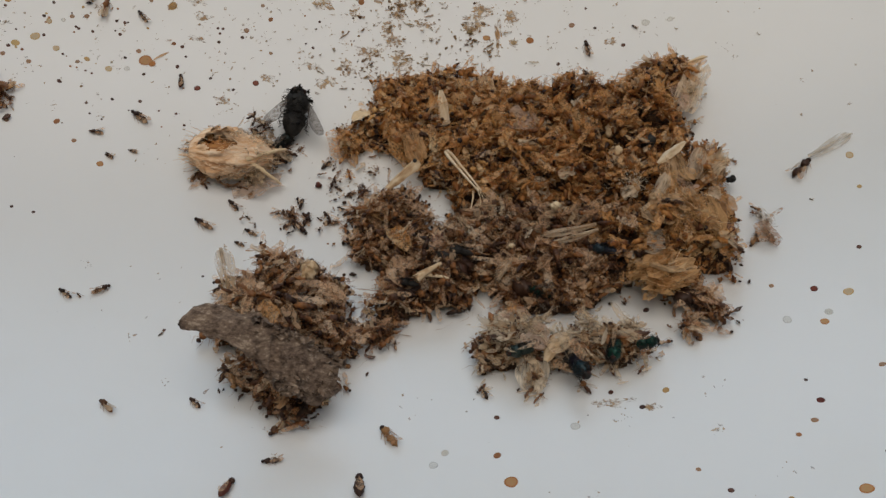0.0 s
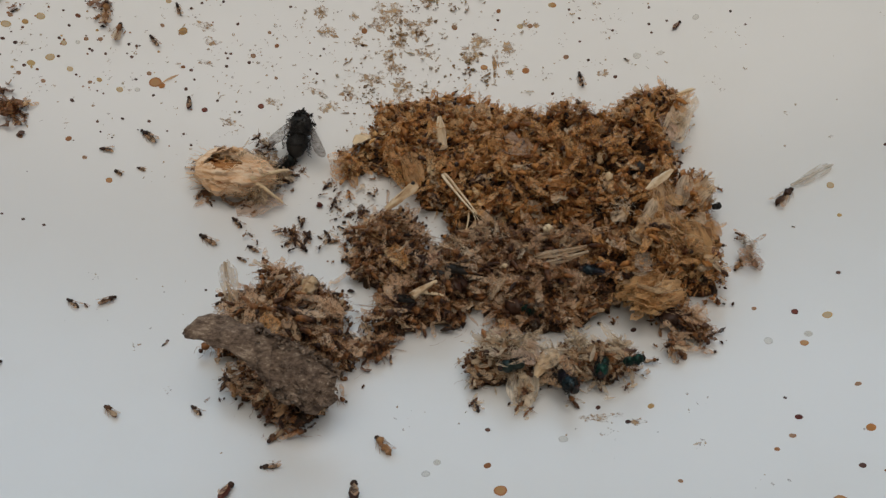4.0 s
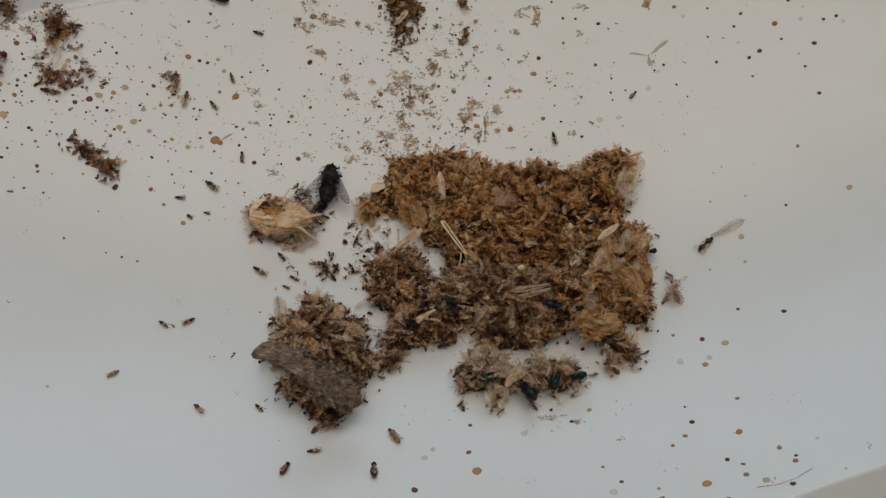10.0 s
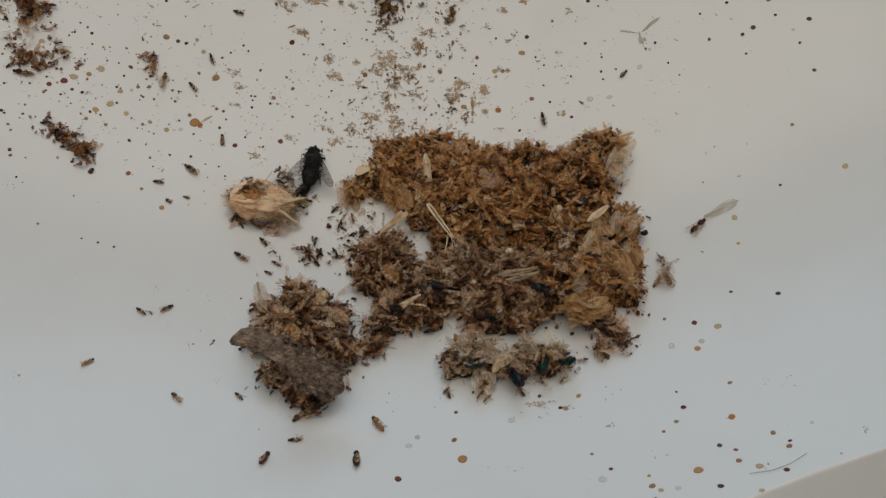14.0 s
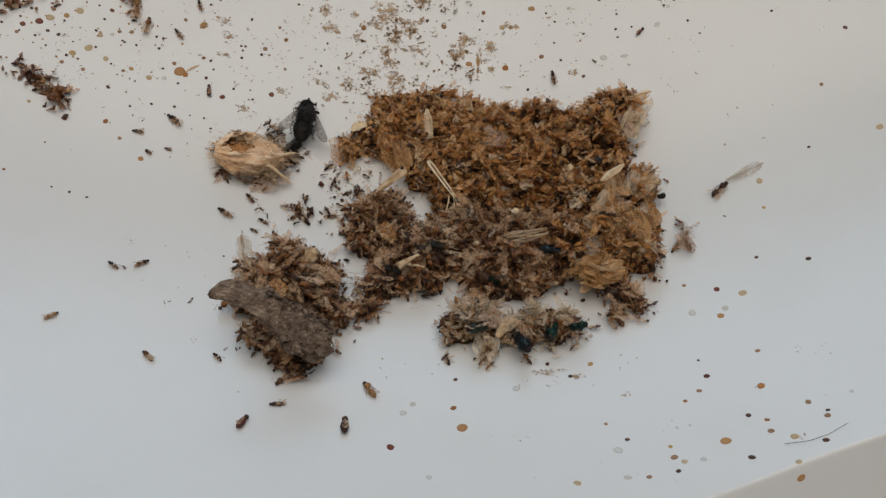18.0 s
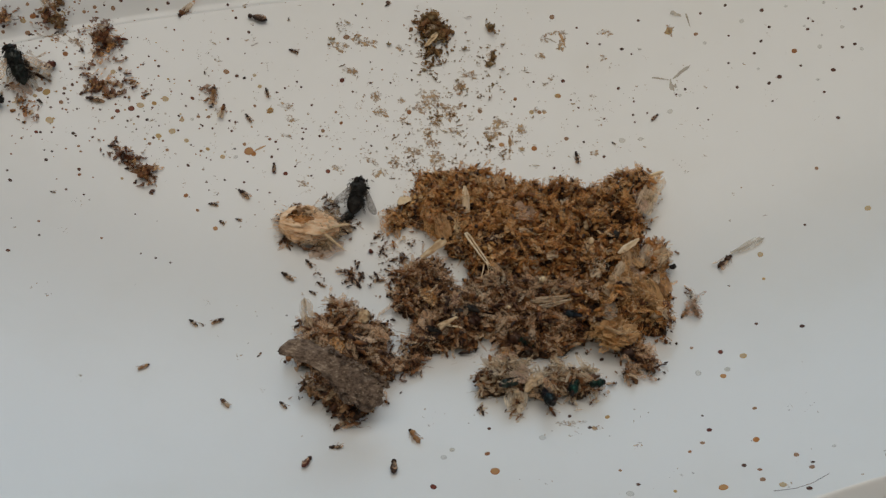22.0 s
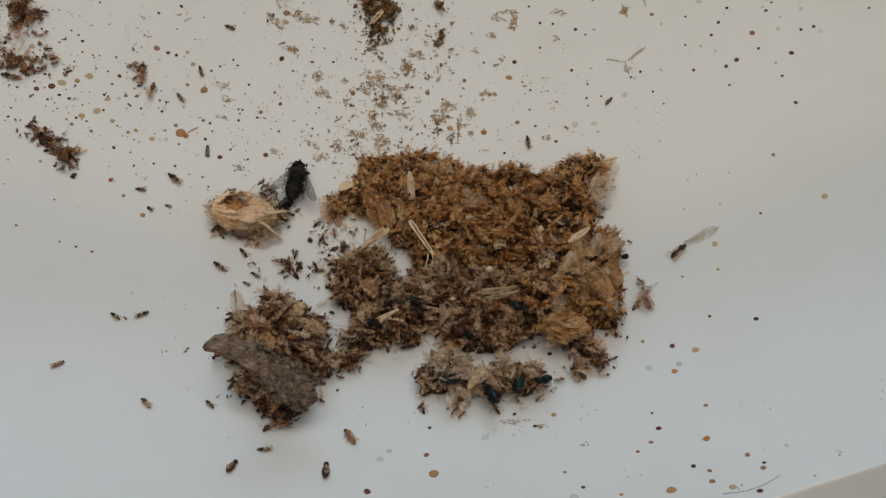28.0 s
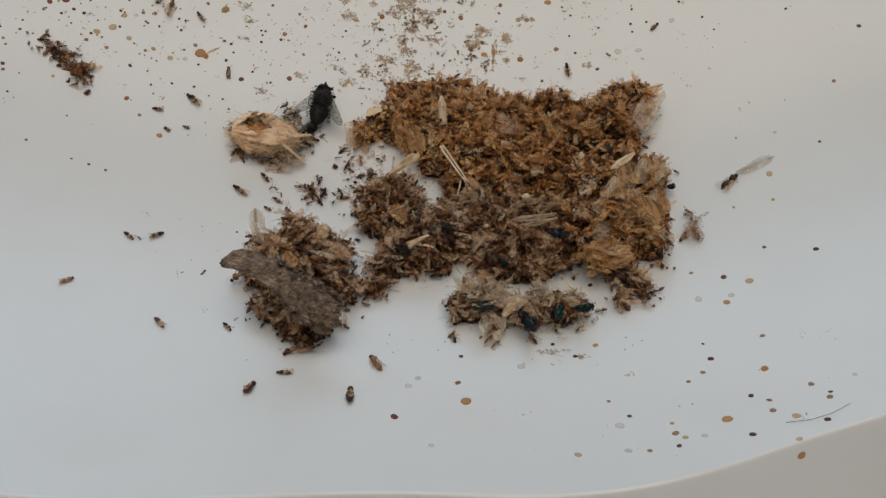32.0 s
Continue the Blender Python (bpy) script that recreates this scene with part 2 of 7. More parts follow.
BODY_WARM = chitin("shell_golden_brown", [(0.0265, 0.00995, 0.00445), (0.0884, 0.0275, 0.00766), (0.23, 0.085, 0.0221), (0.425, 0.191, 0.0553), (0.123, 0.0415, 0.0131), (0.527, 0.285, 0.0978), (0.612, 0.382, 0.17)], 0.55, drift=True)
BODY_GREY = chitin("shell_grey_brown", [(0.0104, 0.00569, 0.00411), (0.0269, 0.0114, 0.00684), (0.082, 0.032, 0.0137), (0.253, 0.106, 0.0343), (0.0447, 0.0184, 0.0096), (0.388, 0.221, 0.0952)], 0.5, drift=True)
BODY_DARK = chitin("shell_dark_brown", [(0.0156, 0.0072, 0.0048), (0.045, 0.018, 0.009), (0.024, 0.0108, 0.0072), (0.066, 0.027, 0.012)], 0.5)
BODY_TAN = chitin("shell_tan", [(0.16, 0.07, 0.028), (0.36, 0.20, 0.085), (0.10, 0.05, 0.025)], 0.5, 1800, 0.6)
BODY_BLACK = chitin("shell_black", [(0.007, 0.006, 0.0055), (0.017, 0.0145, 0.0125)], 0.6)
BODY_RED = chitin("shell_dark_red", [(0.07, 0.016, 0.010), (0.11, 0.03, 0.016)], 0.35)
EYE = chitin("eye_dark_brown", [(0.03, 0.010, 0.008), (0.04, 0.014, 0.01)], 0.3)
BODY_GREEN = chitin("shell_metallic_green", [(0.004, 0.016, 0.010), (0.004, 0.036, 0.026), (0.026, 0.011, 0.022)], 0.3, streak=0.8, metal=0.5)
BODY_DEEP = chitin("shell_deep_green", [(0.008, 0.022, 0.016), (0.012, 0.016, 0.013)], 0.38)
BODY_BLUE = chitin("shell_metallic_blue", [(0.008, 0.050, 0.055), (0.014, 0.022, 0.032), (0.026, 0.014, 0.030)], 0.3, streak=0.8, metal=0.4)
WING_WARM = membrane("wing_golden", [(0.364, 0.167, 0.0602), (0.581, 0.304, 0.112), (0.751, 0.439, 0.198), (0.63, 0.304, 0.0945), (0.872, 0.585, 0.309), (0.88, 0.711, 0.43)], 0.55, 0.38, drift=True, torn=0.4)
WING_GREY = membrane("wing_grey", [(0.281, 0.138, 0.0713), (0.452, 0.252, 0.134), (0.605, 0.39, 0.238), (0.713, 0.502, 0.324), (0.82, 0.613, 0.428)], 0.58, 0.38, drift=True, torn=0.4)
SHRED_WARM = membrane("shred_golden", [(0.0495, 0.0188, 0.00704), (0.158, 0.0599, 0.0175), (0.356, 0.145, 0.0387), (0.555, 0.248, 0.0704), (0.298, 0.129, 0.0422), (0.654, 0.342, 0.113), (0.733, 0.454, 0.211), (0.828, 0.599, 0.365)], 0.25, 0.6, True, 0.6)
SHRED_GREY = membrane("shred_grey_brown", [(0.0203, 0.00779, 0.00416), (0.0677, 0.0252, 0.00935), (0.162, 0.063, 0.0218), (0.312, 0.145, 0.052), (0.203, 0.0902, 0.0363), (0.42, 0.246, 0.119), (0.529, 0.371, 0.23)], 0.25, 0.6, True, 0.6)
SHRED_RUST = membrane("shred_rust", [(0.10, 0.035, 0.018), (0.28, 0.12, 0.05), (0.40, 0.20, 0.10), (0.17, 0.06, 0.028), (0.50, 0.33, 0.20)], 0.3)
SHRED_PALE = membrane("shred_pale", [(0.045, 0.0252, 0.0156), (0.18, 0.0924, 0.0468), (0.54, 0.353, 0.203), (0.684, 0.521, 0.359), (0.756, 0.63, 0.484)], 0.25, 0.6, True, 0.6)
WING_CLEAR = membrane("wing_clear", [(0.60, 0.52, 0.42), (0.70, 0.62, 0.52)], 0.6, 0.35, stretch=(0.2, 1.0, 1.0))
WING_DARK = membrane("wing_smoky", [(0.13, 0.10, 0.08), (0.22, 0.18, 0.15)], 0.38)
WING_PALE = membrane("wing_pale", [(0.626, 0.47, 0.304), (0.718, 0.583, 0.424), (0.515, 0.357, 0.216)], 0.5, torn=0.4, stretch=(0.25, 1.0, 1.0))
LEG = chitin("leg_brown", [(0.0284, 0.0138, 0.00819), (0.113, 0.0508, 0.0228), (0.341, 0.167, 0.0637), (0.189, 0.0924, 0.041), (0.52, 0.332, 0.164)], 0.6, drift=True)
HUSK = plain("husk_fibre", [(0.46, 0.23, 0.10), (0.70, 0.44, 0.25), (0.82, 0.64, 0.47), (0.60, 0.34, 0.17)], 0.85, 900, depth=0.0012, stretch=(0.15, 1.0, 1.0))
HOLLOW = plain("husk_hollow", [(0.16, 0.055, 0.016), (0.40, 0.17, 0.05), (0.58, 0.29, 0.09)], 0.85, 700, depth=0.001)
GOLD_SHEET = membrane("moth_remains_golden", [(0.52, 0.28, 0.11), (0.72, 0.46, 0.23), (0.62, 0.36, 0.15), (0.80, 0.61, 0.40)], 0.34, 0.55, torn=0.5, stretch=(0.22, 1.0, 1.0))
PINK_SKIN = membrane("shed_skin_pinkish", [(0.66, 0.47, 0.36), (0.70, 0.52, 0.40)], 0.48, 0.45, torn=0.4, stretch=(0.3, 1.0, 1.0))
COTTON = chitin("cotton_fluff", [(0.718, 0.598, 0.443), (0.773, 0.669, 0.525), (0.662, 0.51, 0.344)], 0.8, 1800, 0.25)
STRAW = chitin("straw_pale", [(0.633, 0.475, 0.296), (0.684, 0.554, 0.378), (0.565, 0.396, 0.227)], 0.6, 1500, 0.4)
HUSK_HAIR = chitin("husk_hair_peach", [(0.84, 0.60, 0.38), (0.88, 0.72, 0.54), (0.74, 0.44, 0.22), (0.86, 0.64, 0.42)], 0.8, 1800, 0.25)
FUZZ = chitin("fuzz_tan", [(0.70, 0.43, 0.19), (0.78, 0.55, 0.31), (0.56, 0.30, 0.11), (0.82, 0.66, 0.46)], 0.8, 1800, 0.25)
# Painted shade: filling of the heaps, coloured dark so that gaps look deep.
CORE = plain("gap_shade_fill", [(0.0117, 0.00585, 0.00325), (0.039, 0.0182, 0.0078), (0.0975, 0.052, 0.0234)], 0.95, 1600, depth=0.001)
DUST = membrane("dust_crumbs", [(0.50, 0.31, 0.15), (0.60, 0.44, 0.26), (0.32, 0.18, 0.09), (0.64, 0.52, 0.36), (0.50, 0.27, 0.10)], 0.5, 0.8)
SKIN = stain("dried_skin_grey", [(0.46, 0.40, 0.30), (0.54, 0.47, 0.36)], 0.5)
CREAM = membrane("shred_cream", [(0.60, 0.38, 0.20), (0.74, 0.56, 0.37), (0.84, 0.70, 0.53), (0.72, 0.50, 0.29), (0.88, 0.77, 0.62)], 0.42, 0.5, torn=0.5, stretch=(0.22, 1.0, 1.0))
SMEAR = membrane("dried_clot", [(0.24, 0.12, 0.042), (0.36, 0.21, 0.08), (0.14, 0.07, 0.028), (0.44, 0.31, 0.15), (0.20, 0.13, 0.055), (0.30, 0.13, 0.045)], 0.2, 0.7, torn=0.5)
SMEAR_FILM = film_stain("smear_film", [(0.40, 0.23, 0.09), (0.54, 0.37, 0.20), (0.30, 0.17, 0.08), (0.58, 0.46, 0.30)])
WING_CASE = plain("wing_case_tan", [(0.184, 0.092, 0.0414), (0.386, 0.239, 0.12), (0.552, 0.405, 0.248), (0.626, 0.497, 0.34)], 0.6, 1300, depth=0.0006, stretch=(0.35, 1.0, 1.0))
PALE_CASE = plain("wing_case_pale", [(0.34, 0.22, 0.12), (0.56, 0.42, 0.27), (0.68, 0.55, 0.39), (0.74, 0.63, 0.48)], 0.6, 1100, depth=0.0006, stretch=(0.3, 1.0, 1.0))
SPECK = {
    "d": stain("speck_black", [(0.02, 0.009, 0.007), (0.09, 0.034, 0.020), (0.05, 0.020, 0.013)], 0.0),
    "b": stain("speck_brown", [(0.26, 0.098, 0.034), (0.34, 0.145, 0.05), (0.16, 0.052, 0.022)], 0.08),
    "r": stain("speck_dark_red", [(0.09, 0.016, 0.010), (0.12, 0.03, 0.016)], 0.0),
    "y": stain("speck_amber", [(0.54, 0.32, 0.09), (0.58, 0.40, 0.15), (0.46, 0.25, 0.07)], 0.22),
    "o": stain("speck_orange", [(0.46, 0.19, 0.045), (0.38, 0.15, 0.04)], 0.1),
    "g": stain("speck_faded", [(0.58, 0.53, 0.42), (0.60, 0.52, 0.36), (0.52, 0.51, 0.47)], 0.66),
}
# The thin middle of a dried drop, paler than its rim.
SPECK_MIDDLE = {
    "d": stain("speck_black_middle", [(0.05, 0.022, 0.016), (0.14, 0.06, 0.04)], 0.0),
    "b": stain("speck_brown_middle", [(0.34, 0.19, 0.10), (0.40, 0.24, 0.13)], 0.25),
    "r": stain("speck_red_middle", [(0.17, 0.04, 0.022), (0.22, 0.07, 0.04)], 0.05),
    "y": stain("speck_amber_middle", [(0.62, 0.44, 0.20), (0.66, 0.50, 0.26)], 0.45),
    "o": stain("speck_orange_middle", [(0.56, 0.30, 0.10), (0.50, 0.25, 0.08)], 0.25),
    "g": stain("speck_faded_middle", [(0.66, 0.63, 0.54), (0.66, 0.60, 0.48)], 0.78),
}


# ---- helpers for meshes ----
def mesh_of(name, verts, faces, material, smooth=True, unit=CM):
    me = bpy.data.meshes.new(name)
    v = np.asarray(verts, float) * unit
    me.from_pydata(v.tolist(), [], [tuple(int(i) for i in f) for f in faces])
    me.materials.append(material)
    if smooth:
        me.polygons.foreach_set("use_smooth", [True] * len(me.polygons))
    me.update()
    return me


def part(name, me, parent=None, label="", m=None, kind=""):
    """One mesh object, under a thing or a part."""
    ob = new(name, me)
    ob.parent = parent
    if m is not None:
        ob.matrix_basis = m
    return tagged(ob, label, kind=kind)


def thing(name, label, category, group="", m=None, kind=""):
    ob = new(name)
    ob.empty_display_size = 0.002
    if m is not None:
        ob.matrix_basis = m
    return tagged(ob, label, category, group, kind)


def floor_z(x, y):
    """Height of the dish's floor, a shallow hollow with its lowest place under the heap."""
    u, v = x - 0.2, y - 6.0
    return 0.0389 * u * u - 0.0143 * u * v + 0.0720 * v * v


MID = (0.4, 7.0)
# The dish's edge, outwards and upwards from the end of its floor (cm): an upturned lip behind, a rounded skirt in front.
LIP = ((0.0, 0.0), (0.05, -0.010), (0.105, -0.022), (0.16, -0.010), (0.23, 0.065), (0.33, 0.20), (0.45, 0.36), (0.58, 0.54), (0.66, 0.64), (0.77, 0.66), (0.80, 0.71), (0.82, 0.79), (0.86, 0.815), (1.06, 0.85), (1.10, 0.81), (1.13, 0.12))
SKIRT = ((0.0, 0.0), (0.015, 0.0), (0.03, -0.008), (0.045, -0.025), (0.06, -0.06), (0.09, -0.14), (0.13, -0.26), (0.18, -0.40), (0.23, -0.54), (0.28, -0.68), (0.33, -0.84), (0.38, -1.0), (0.42, -1.1), (0.47, -1.25), (0.52, -1.38), (0.56, -1.5))


def outline(a):
    """Radius of the dish's floor (cm) at the angle a about its middle."""
    r = 6.95
    for n, (c, s) in enumerate(((-0.34, 0.08), (2.12, 1.06), (0.08, -0.24), (0.26, 0.42), (0.16, -0.06)), 1):
        r += c * math.cos(n * a) + s * math.sin(n * a)
    return r


def backness(a):
    """1 where the edge is an upturned lip, 0 where it is a falling skirt."""
    back = min(1, max(0, (math.sin(a - 0.05) + 0.62) / 0.18))
    return back * back * (3 - 2 * back)


def dish_z(x, y):
    """Height of the dish's floor or, past its end, of its lip."""
    a, r = math.atan2(y - MID[1], x - MID[0]), math.hypot(x - MID[0], y - MID[1])
    end = outline(a)
    if r <= end:
        return floor_z(x, y)
    z = floor_z(MID[0] + end * math.cos(a), MID[1] + end * math.sin(a))
    b = backness(a)
    return z + b * float(np.interp(r - end, *zip(*LIP))) + (1 - b) * float(np.interp(r - end, *zip(*SKIRT)))


def on_floor(x, y, yaw=0.0, lift=0.0, size=1.0):
    """A pose on the dish (cm), turned with its slope; lift in cm."""
    e = 0.03
    up = Vector((dish_z(x - e, y) - dish_z(x + e, y), dish_z(x, y - e) - dish_z(x, y + e), 2 * e)).normalized()
    ahead = Vector((math.cos(radians(yaw)), math.sin(radians(yaw)), 0))
    ahead = (ahead - up * ahead.dot(up)).normalized()
    turn = Matrix((ahead, up.cross(ahead), up)).transposed().to_4x4()
    where = Vector((x, y, dish_z(x, y))) + up * lift
    return Matrix.Translation(where * CM) @ turn @ Matrix.Scale(size, 4)


# ---- the dish ----
TURNS, RINGS = 240, 44


def ring_faces(first, second, count):
    return [(first + i, first + (i + 1) % count, second + (i + 1) % count, second + i) for i in range(count)]


def build_dish():
    dish = thing("light_cover", "white plastic light cover lying open side up, speckled with fly spots", "light cover")
    verts, faces = [(MID[0], MID[1], floor_z(*MID))], []
    for k in range(1, RINGS + 1):
        for i in range(TURNS):
            a = 2 * math.pi * i / TURNS
            r = outline(a) * k / RINGS
            x, y = MID[0] + r * math.cos(a), MID[1] + r * math.sin(a)
            verts.append((x, y, floor_z(x, y)))
    faces += [(0, 1 + i, 1 + (i + 1) % TURNS) for i in range(TURNS)]
    for k in range(RINGS - 1):
        faces += ring_faces(1 + k * TURNS, 1 + (k + 1) * TURNS, TURNS)
    part("bowl", mesh_of("bowl", verts, faces, WHITE), dish, "smooth white bowl floor with fly spots")
    verts, faces = [], []
    for (d0, h0), (d1, h1) in zip(LIP, SKIRT):
        for i in range(TURNS):
            a = 2 * math.pi * i / TURNS
            back, r = backness(a), outline(a)
            x, y = MID[0] + r * math.cos(a), MID[1] + r * math.sin(a)
            d, h = d1 + (d0 - d1) * back, h1 + (h0 - h1) * back
            verts.append((MID[0] + (r + d) * math.cos(a), MID[1] + (r + d) * math.sin(a), max(-0.49, floor_z(x, y) + h)))
    last = len(verts)
    for i in range(TURNS):
        x, y, _ = verts[last - TURNS + i]
        verts.append((x * 1.01, y * 1.01 - 0.07, -0.495))
    for k in range(len(LIP)):
        faces += ring_faces(k * TURNS, (k + 1) * TURNS, TURNS)
    part("lip", mesh_of("lip", verts, faces, WHITE), dish, "upturned white plastic lip and skirt")


build_dish()


# ---- table and room ----
def box(name, size, centre, material, parent=None, label="", bevel=0.0, kind="", category=""):
    bm = bmesh.new()
    bmesh.ops.create_cube(bm, size=1)
    bmesh.ops.scale(bm, vec=size, verts=bm.verts)
    if bevel:
        bmesh.ops.bevel(bm, geom=bm.edges[:], offset=bevel, segments=4, profile=0.5, affect="EDGES")
    bmesh.ops.translate(bm, vec=centre, verts=bm.verts)
    me = bpy.data.meshes.new(name)
    bm.to_mesh(me)
    bm.free()
    me.materials.append(material)
    ob = new(name, me)
    ob.parent = parent
    return tagged(ob, label, category, kind=kind)


# The room round the table is unseen, added to bounce warm light back.
def build_room():
    table = thing("table", "white table carrying the light cover", "table")
    box("tabletop", (1.5, 0.9, 0.03), (0, 0.16, -0.020), TABLE, table, bevel=0.004)
    for x in (-0.68, 0.68):
        for y in (-0.22, 0.54):
            box("leg", (0.05, 0.05, 0.71), (x, y, -0.3905), TABLE, table, bevel=0.004)
    box("floor", (3.4, 3.2, 0.05), (0, -0.1, -0.771), BOARDS, None, "wooden room floor", kind="structure")
    # The unseen ceiling is left open round the added overhead light.
    rim = [(-1.7, -1.7), (1.7, -1.7), (1.7, 1.5), (-1.7, 1.5)]
    hole = [(-0.60, -0.91), (1.04, -0.91), (1.04, 0.63), (-0.60, 0.63)]
    verts = [(x, y, z) for z in (1.755, 1.805) for ring in (rim, hole) for x, y in ring]
    faces = []
    for i in range(4):
        j = (i + 1) % 4
        faces += [(i, i + 4, j + 4, j), (i + 8, j + 8, j + 12, i + 12), (i, j, j + 8, i + 8), (i + 4, i + 12, j + 12, j + 4)]
    tagged(new("ceiling", mesh_of("ceiling", verts, faces, CEIL, smooth=False, unit=1.0)), "unseen white ceiling, open for the added overhead light", "ceiling", kind="structure")
    box("wall_south", (3.4, 0.1, 2.5), (0, -1.65, 0.504), WALL, None, "plain warm wall out of view, added for bounced light", kind="structure")
    box("wall_west", (0.1, 3.0, 2.5), (-1.65, -0.1, 0.504), WALL, None, "plain warm wall out of view, added for bounced light", kind="structure")
    # Unseen walls, an opening added in each to let daylight in.
    for name, wide, pos, start, stop in (("wall_north", 3.4, "y", -1.3, 0.4), ("wall_east", 3.0, "x", -0.8, 0.9)):
        wall = thing(name, "unseen warm wall with an opening added for daylight", "wall", kind="structure")
        for low, high, left, right in ((-0.746, 0.18, -wide / 2, wide / 2), (1.68, 1.754, -wide / 2, wide / 2), (0.18, 1.68, -wide / 2, start), (0.18, 1.68, stop, wide / 2)):
            size, mid = (right - left, 0.1, high - low), ((left + right) / 2, (low + high) / 2)
            if pos == "y":
                box("wall_piece", size, (mid[0], 1.45, mid[1]), WALL, wall)
            else:
                box("wall_piece", (0.1, size[0], size[2]), (1.65, mid[0] - 0.1, mid[1]), WALL, wall)


build_room()


def slab(name, points, low, high, material, parent, label=""):
    """A flat casing with the given outline (cm) and a rounded upper edge."""
    n = len(points)
    cx, cy = sum(p[0] for p in points) / n, sum(p[1] for p in points) / n
    rows = ((1.0, low), (1.0, high - 0.35), (0.995, high - 0.15), (0.985, high - 0.04), (0.97, high))
    verts = [(cx + (x - cx) * k, cy + (y - cy) * k, z) for k, z in rows for x, y in points]
    faces = [f for k in range(len(rows) - 1) for f in ring_faces(k * n, (k + 1) * n, n)] + [tuple(range(n * (len(rows) - 1), n * len(rows))), tuple(reversed(range(n)))]
    return part(name, mesh_of(name, verts, faces, material, smooth=False), parent, label)


def rounded(x0, y0, x1, y1, r, steps=8):
    pts = []
    for cx, cy, start in ((x1 - r, y0 + r, -90), (x1 - r, y1 - r, 0), (x0 + r, y1 - r, 90), (x0 + r, y0 + r, 180)):
        for k in range(steps + 1):
            a = radians(start + 90 * k / steps)
            pts.append((cx + r * math.cos(a), cy + r * math.sin(a)))
    return pts


def build_background():
    device = thing("black_device", "black and slate grey rounded device lying on the white table", "device")
    slab("casing", rounded(-17.3, 20.4, 16.0, 36.0, 4.2), -0.49, 0.9, SLATE, device, "slate grey rim")
    slab("panel", rounded(-13.5, 22.6, 15.0, 35.2, 2.0), 0.9, 1.25, BLACK, device, "black panel")
    block = thing("wooden_block", "reddish brown wooden block on the table edge", "block")
    slab("block_body", [(-26.0, 15.0), (-15.0, 16.0), (-17.8, 24.0), (-26.0, 26.0)], -0.49, 0.1, RUST, block)
    strip = thing("grey_strip", "pale grey plastic strip beside a wooden block", "strip")
    slab("strip_body", [(-14.97, 16.0), (-13.9, 16.1), (-16.6, 24.0), (-17.77, 24.0)], -0.49, 0.0, STRIP, strip)


build_background()


# ---- shapes of insect parts, in millimetres ----
rng = np.random.default_rng(7)


def shell(length, width, rings=7, sides=6, bend=0.0, ridge=0.06, taper=0.0, flat=1.0):
    """A ringed body along x: swollen in the middle, narrow at both ends."""
    verts, faces = [(-length / 2, 0, 0)], []
    for k in range(1, rings):
        s = k / rings
        r = width / 2 * math.sin(math.pi * s) ** 0.6 * (1 + ridge * (-1) ** k) * (1 - taper * s)
        for i in range(sides):
            a = 2 * math.pi * (i + 0.5 * (k % 2)) / sides
            verts.append((length * (s - 0.5), r * math.cos(a), r * flat * math.sin(a) - bend * (2 * s - 1) ** 2))
    verts.append((length / 2, 0, -bend))
    verts[0] = (-length / 2, 0, -bend)
    end = len(verts) - 1
    for i in range(sides):
        j = (i + 1) % sides
        faces += [(0, 1 + j, 1 + i), (end, end - sides + i, end - sides + j)]
        for k in range(rings - 2):
            a, b = 1 + k * sides, 1 + (k + 1) * sides
            faces += [(a + i, a + j, b + j), (a + i, b + j, b + i)]
    return np.array(verts), np.array(faces)


def blade(length, width, curl=0.15, points=9, sharp=0.7, ragged=0.0):
    """A wing from its narrow root at the origin along x to its rounded tip, slightly curled."""
    verts, faces = [], []
    lean = rng.uniform(-0.12, 0.12)
    for k in range(points):
        s = 1 - (1 - k / (points - 1)) ** 1.35
        w = width / 2 * (0.06 + s**0.6 * (1 - s**5) ** 0.55) * (1 + ragged * rng.uniform(-1, 1))
        z = curl * length * (s * s - s)
        for side, dz in ((-1, -curl * width * 0.22), (0, 0.0), (1, curl * width * 0.12)):
            verts.append((length * s, side * w + lean * length * s * s + ragged * width * rng.uniform(-0.2, 0.2), z + dz))
    for k in range(points - 1):
        for c in (0, 1):
            a = 3 * k + c
            faces += [(a, a + 3, a + 4), (a, a + 4, a + 1)]
    return np.array(verts), np.array(faces)


def crumple(length, width, rough=0.3, n=4, m=3):
    """A torn, crumpled scrap of dry skin or wing."""
    verts, faces = [], []
    for i in range(n):
        for j in range(m):
            s, t = i / (n - 1) - 0.5, j / (m - 1) - 0.5
            taper = 1 - 1.2 * abs(s) * rng.uniform(0.3, 1.0)
            verts.append((length * s + rng.normal(0, 0.1) * length, width * t * taper + rng.normal(0, 0.13) * width, rng.normal(0, rough) * width + 1.1 * width * (s * s + t * t)))
    for i in range(n - 1):
        for j in range(m - 1):
            a = i * m + j
            faces += [(a, a + m, a + m + 1), (a, a + m + 1, a + 1)]
    return np.array(verts), np.array(faces)


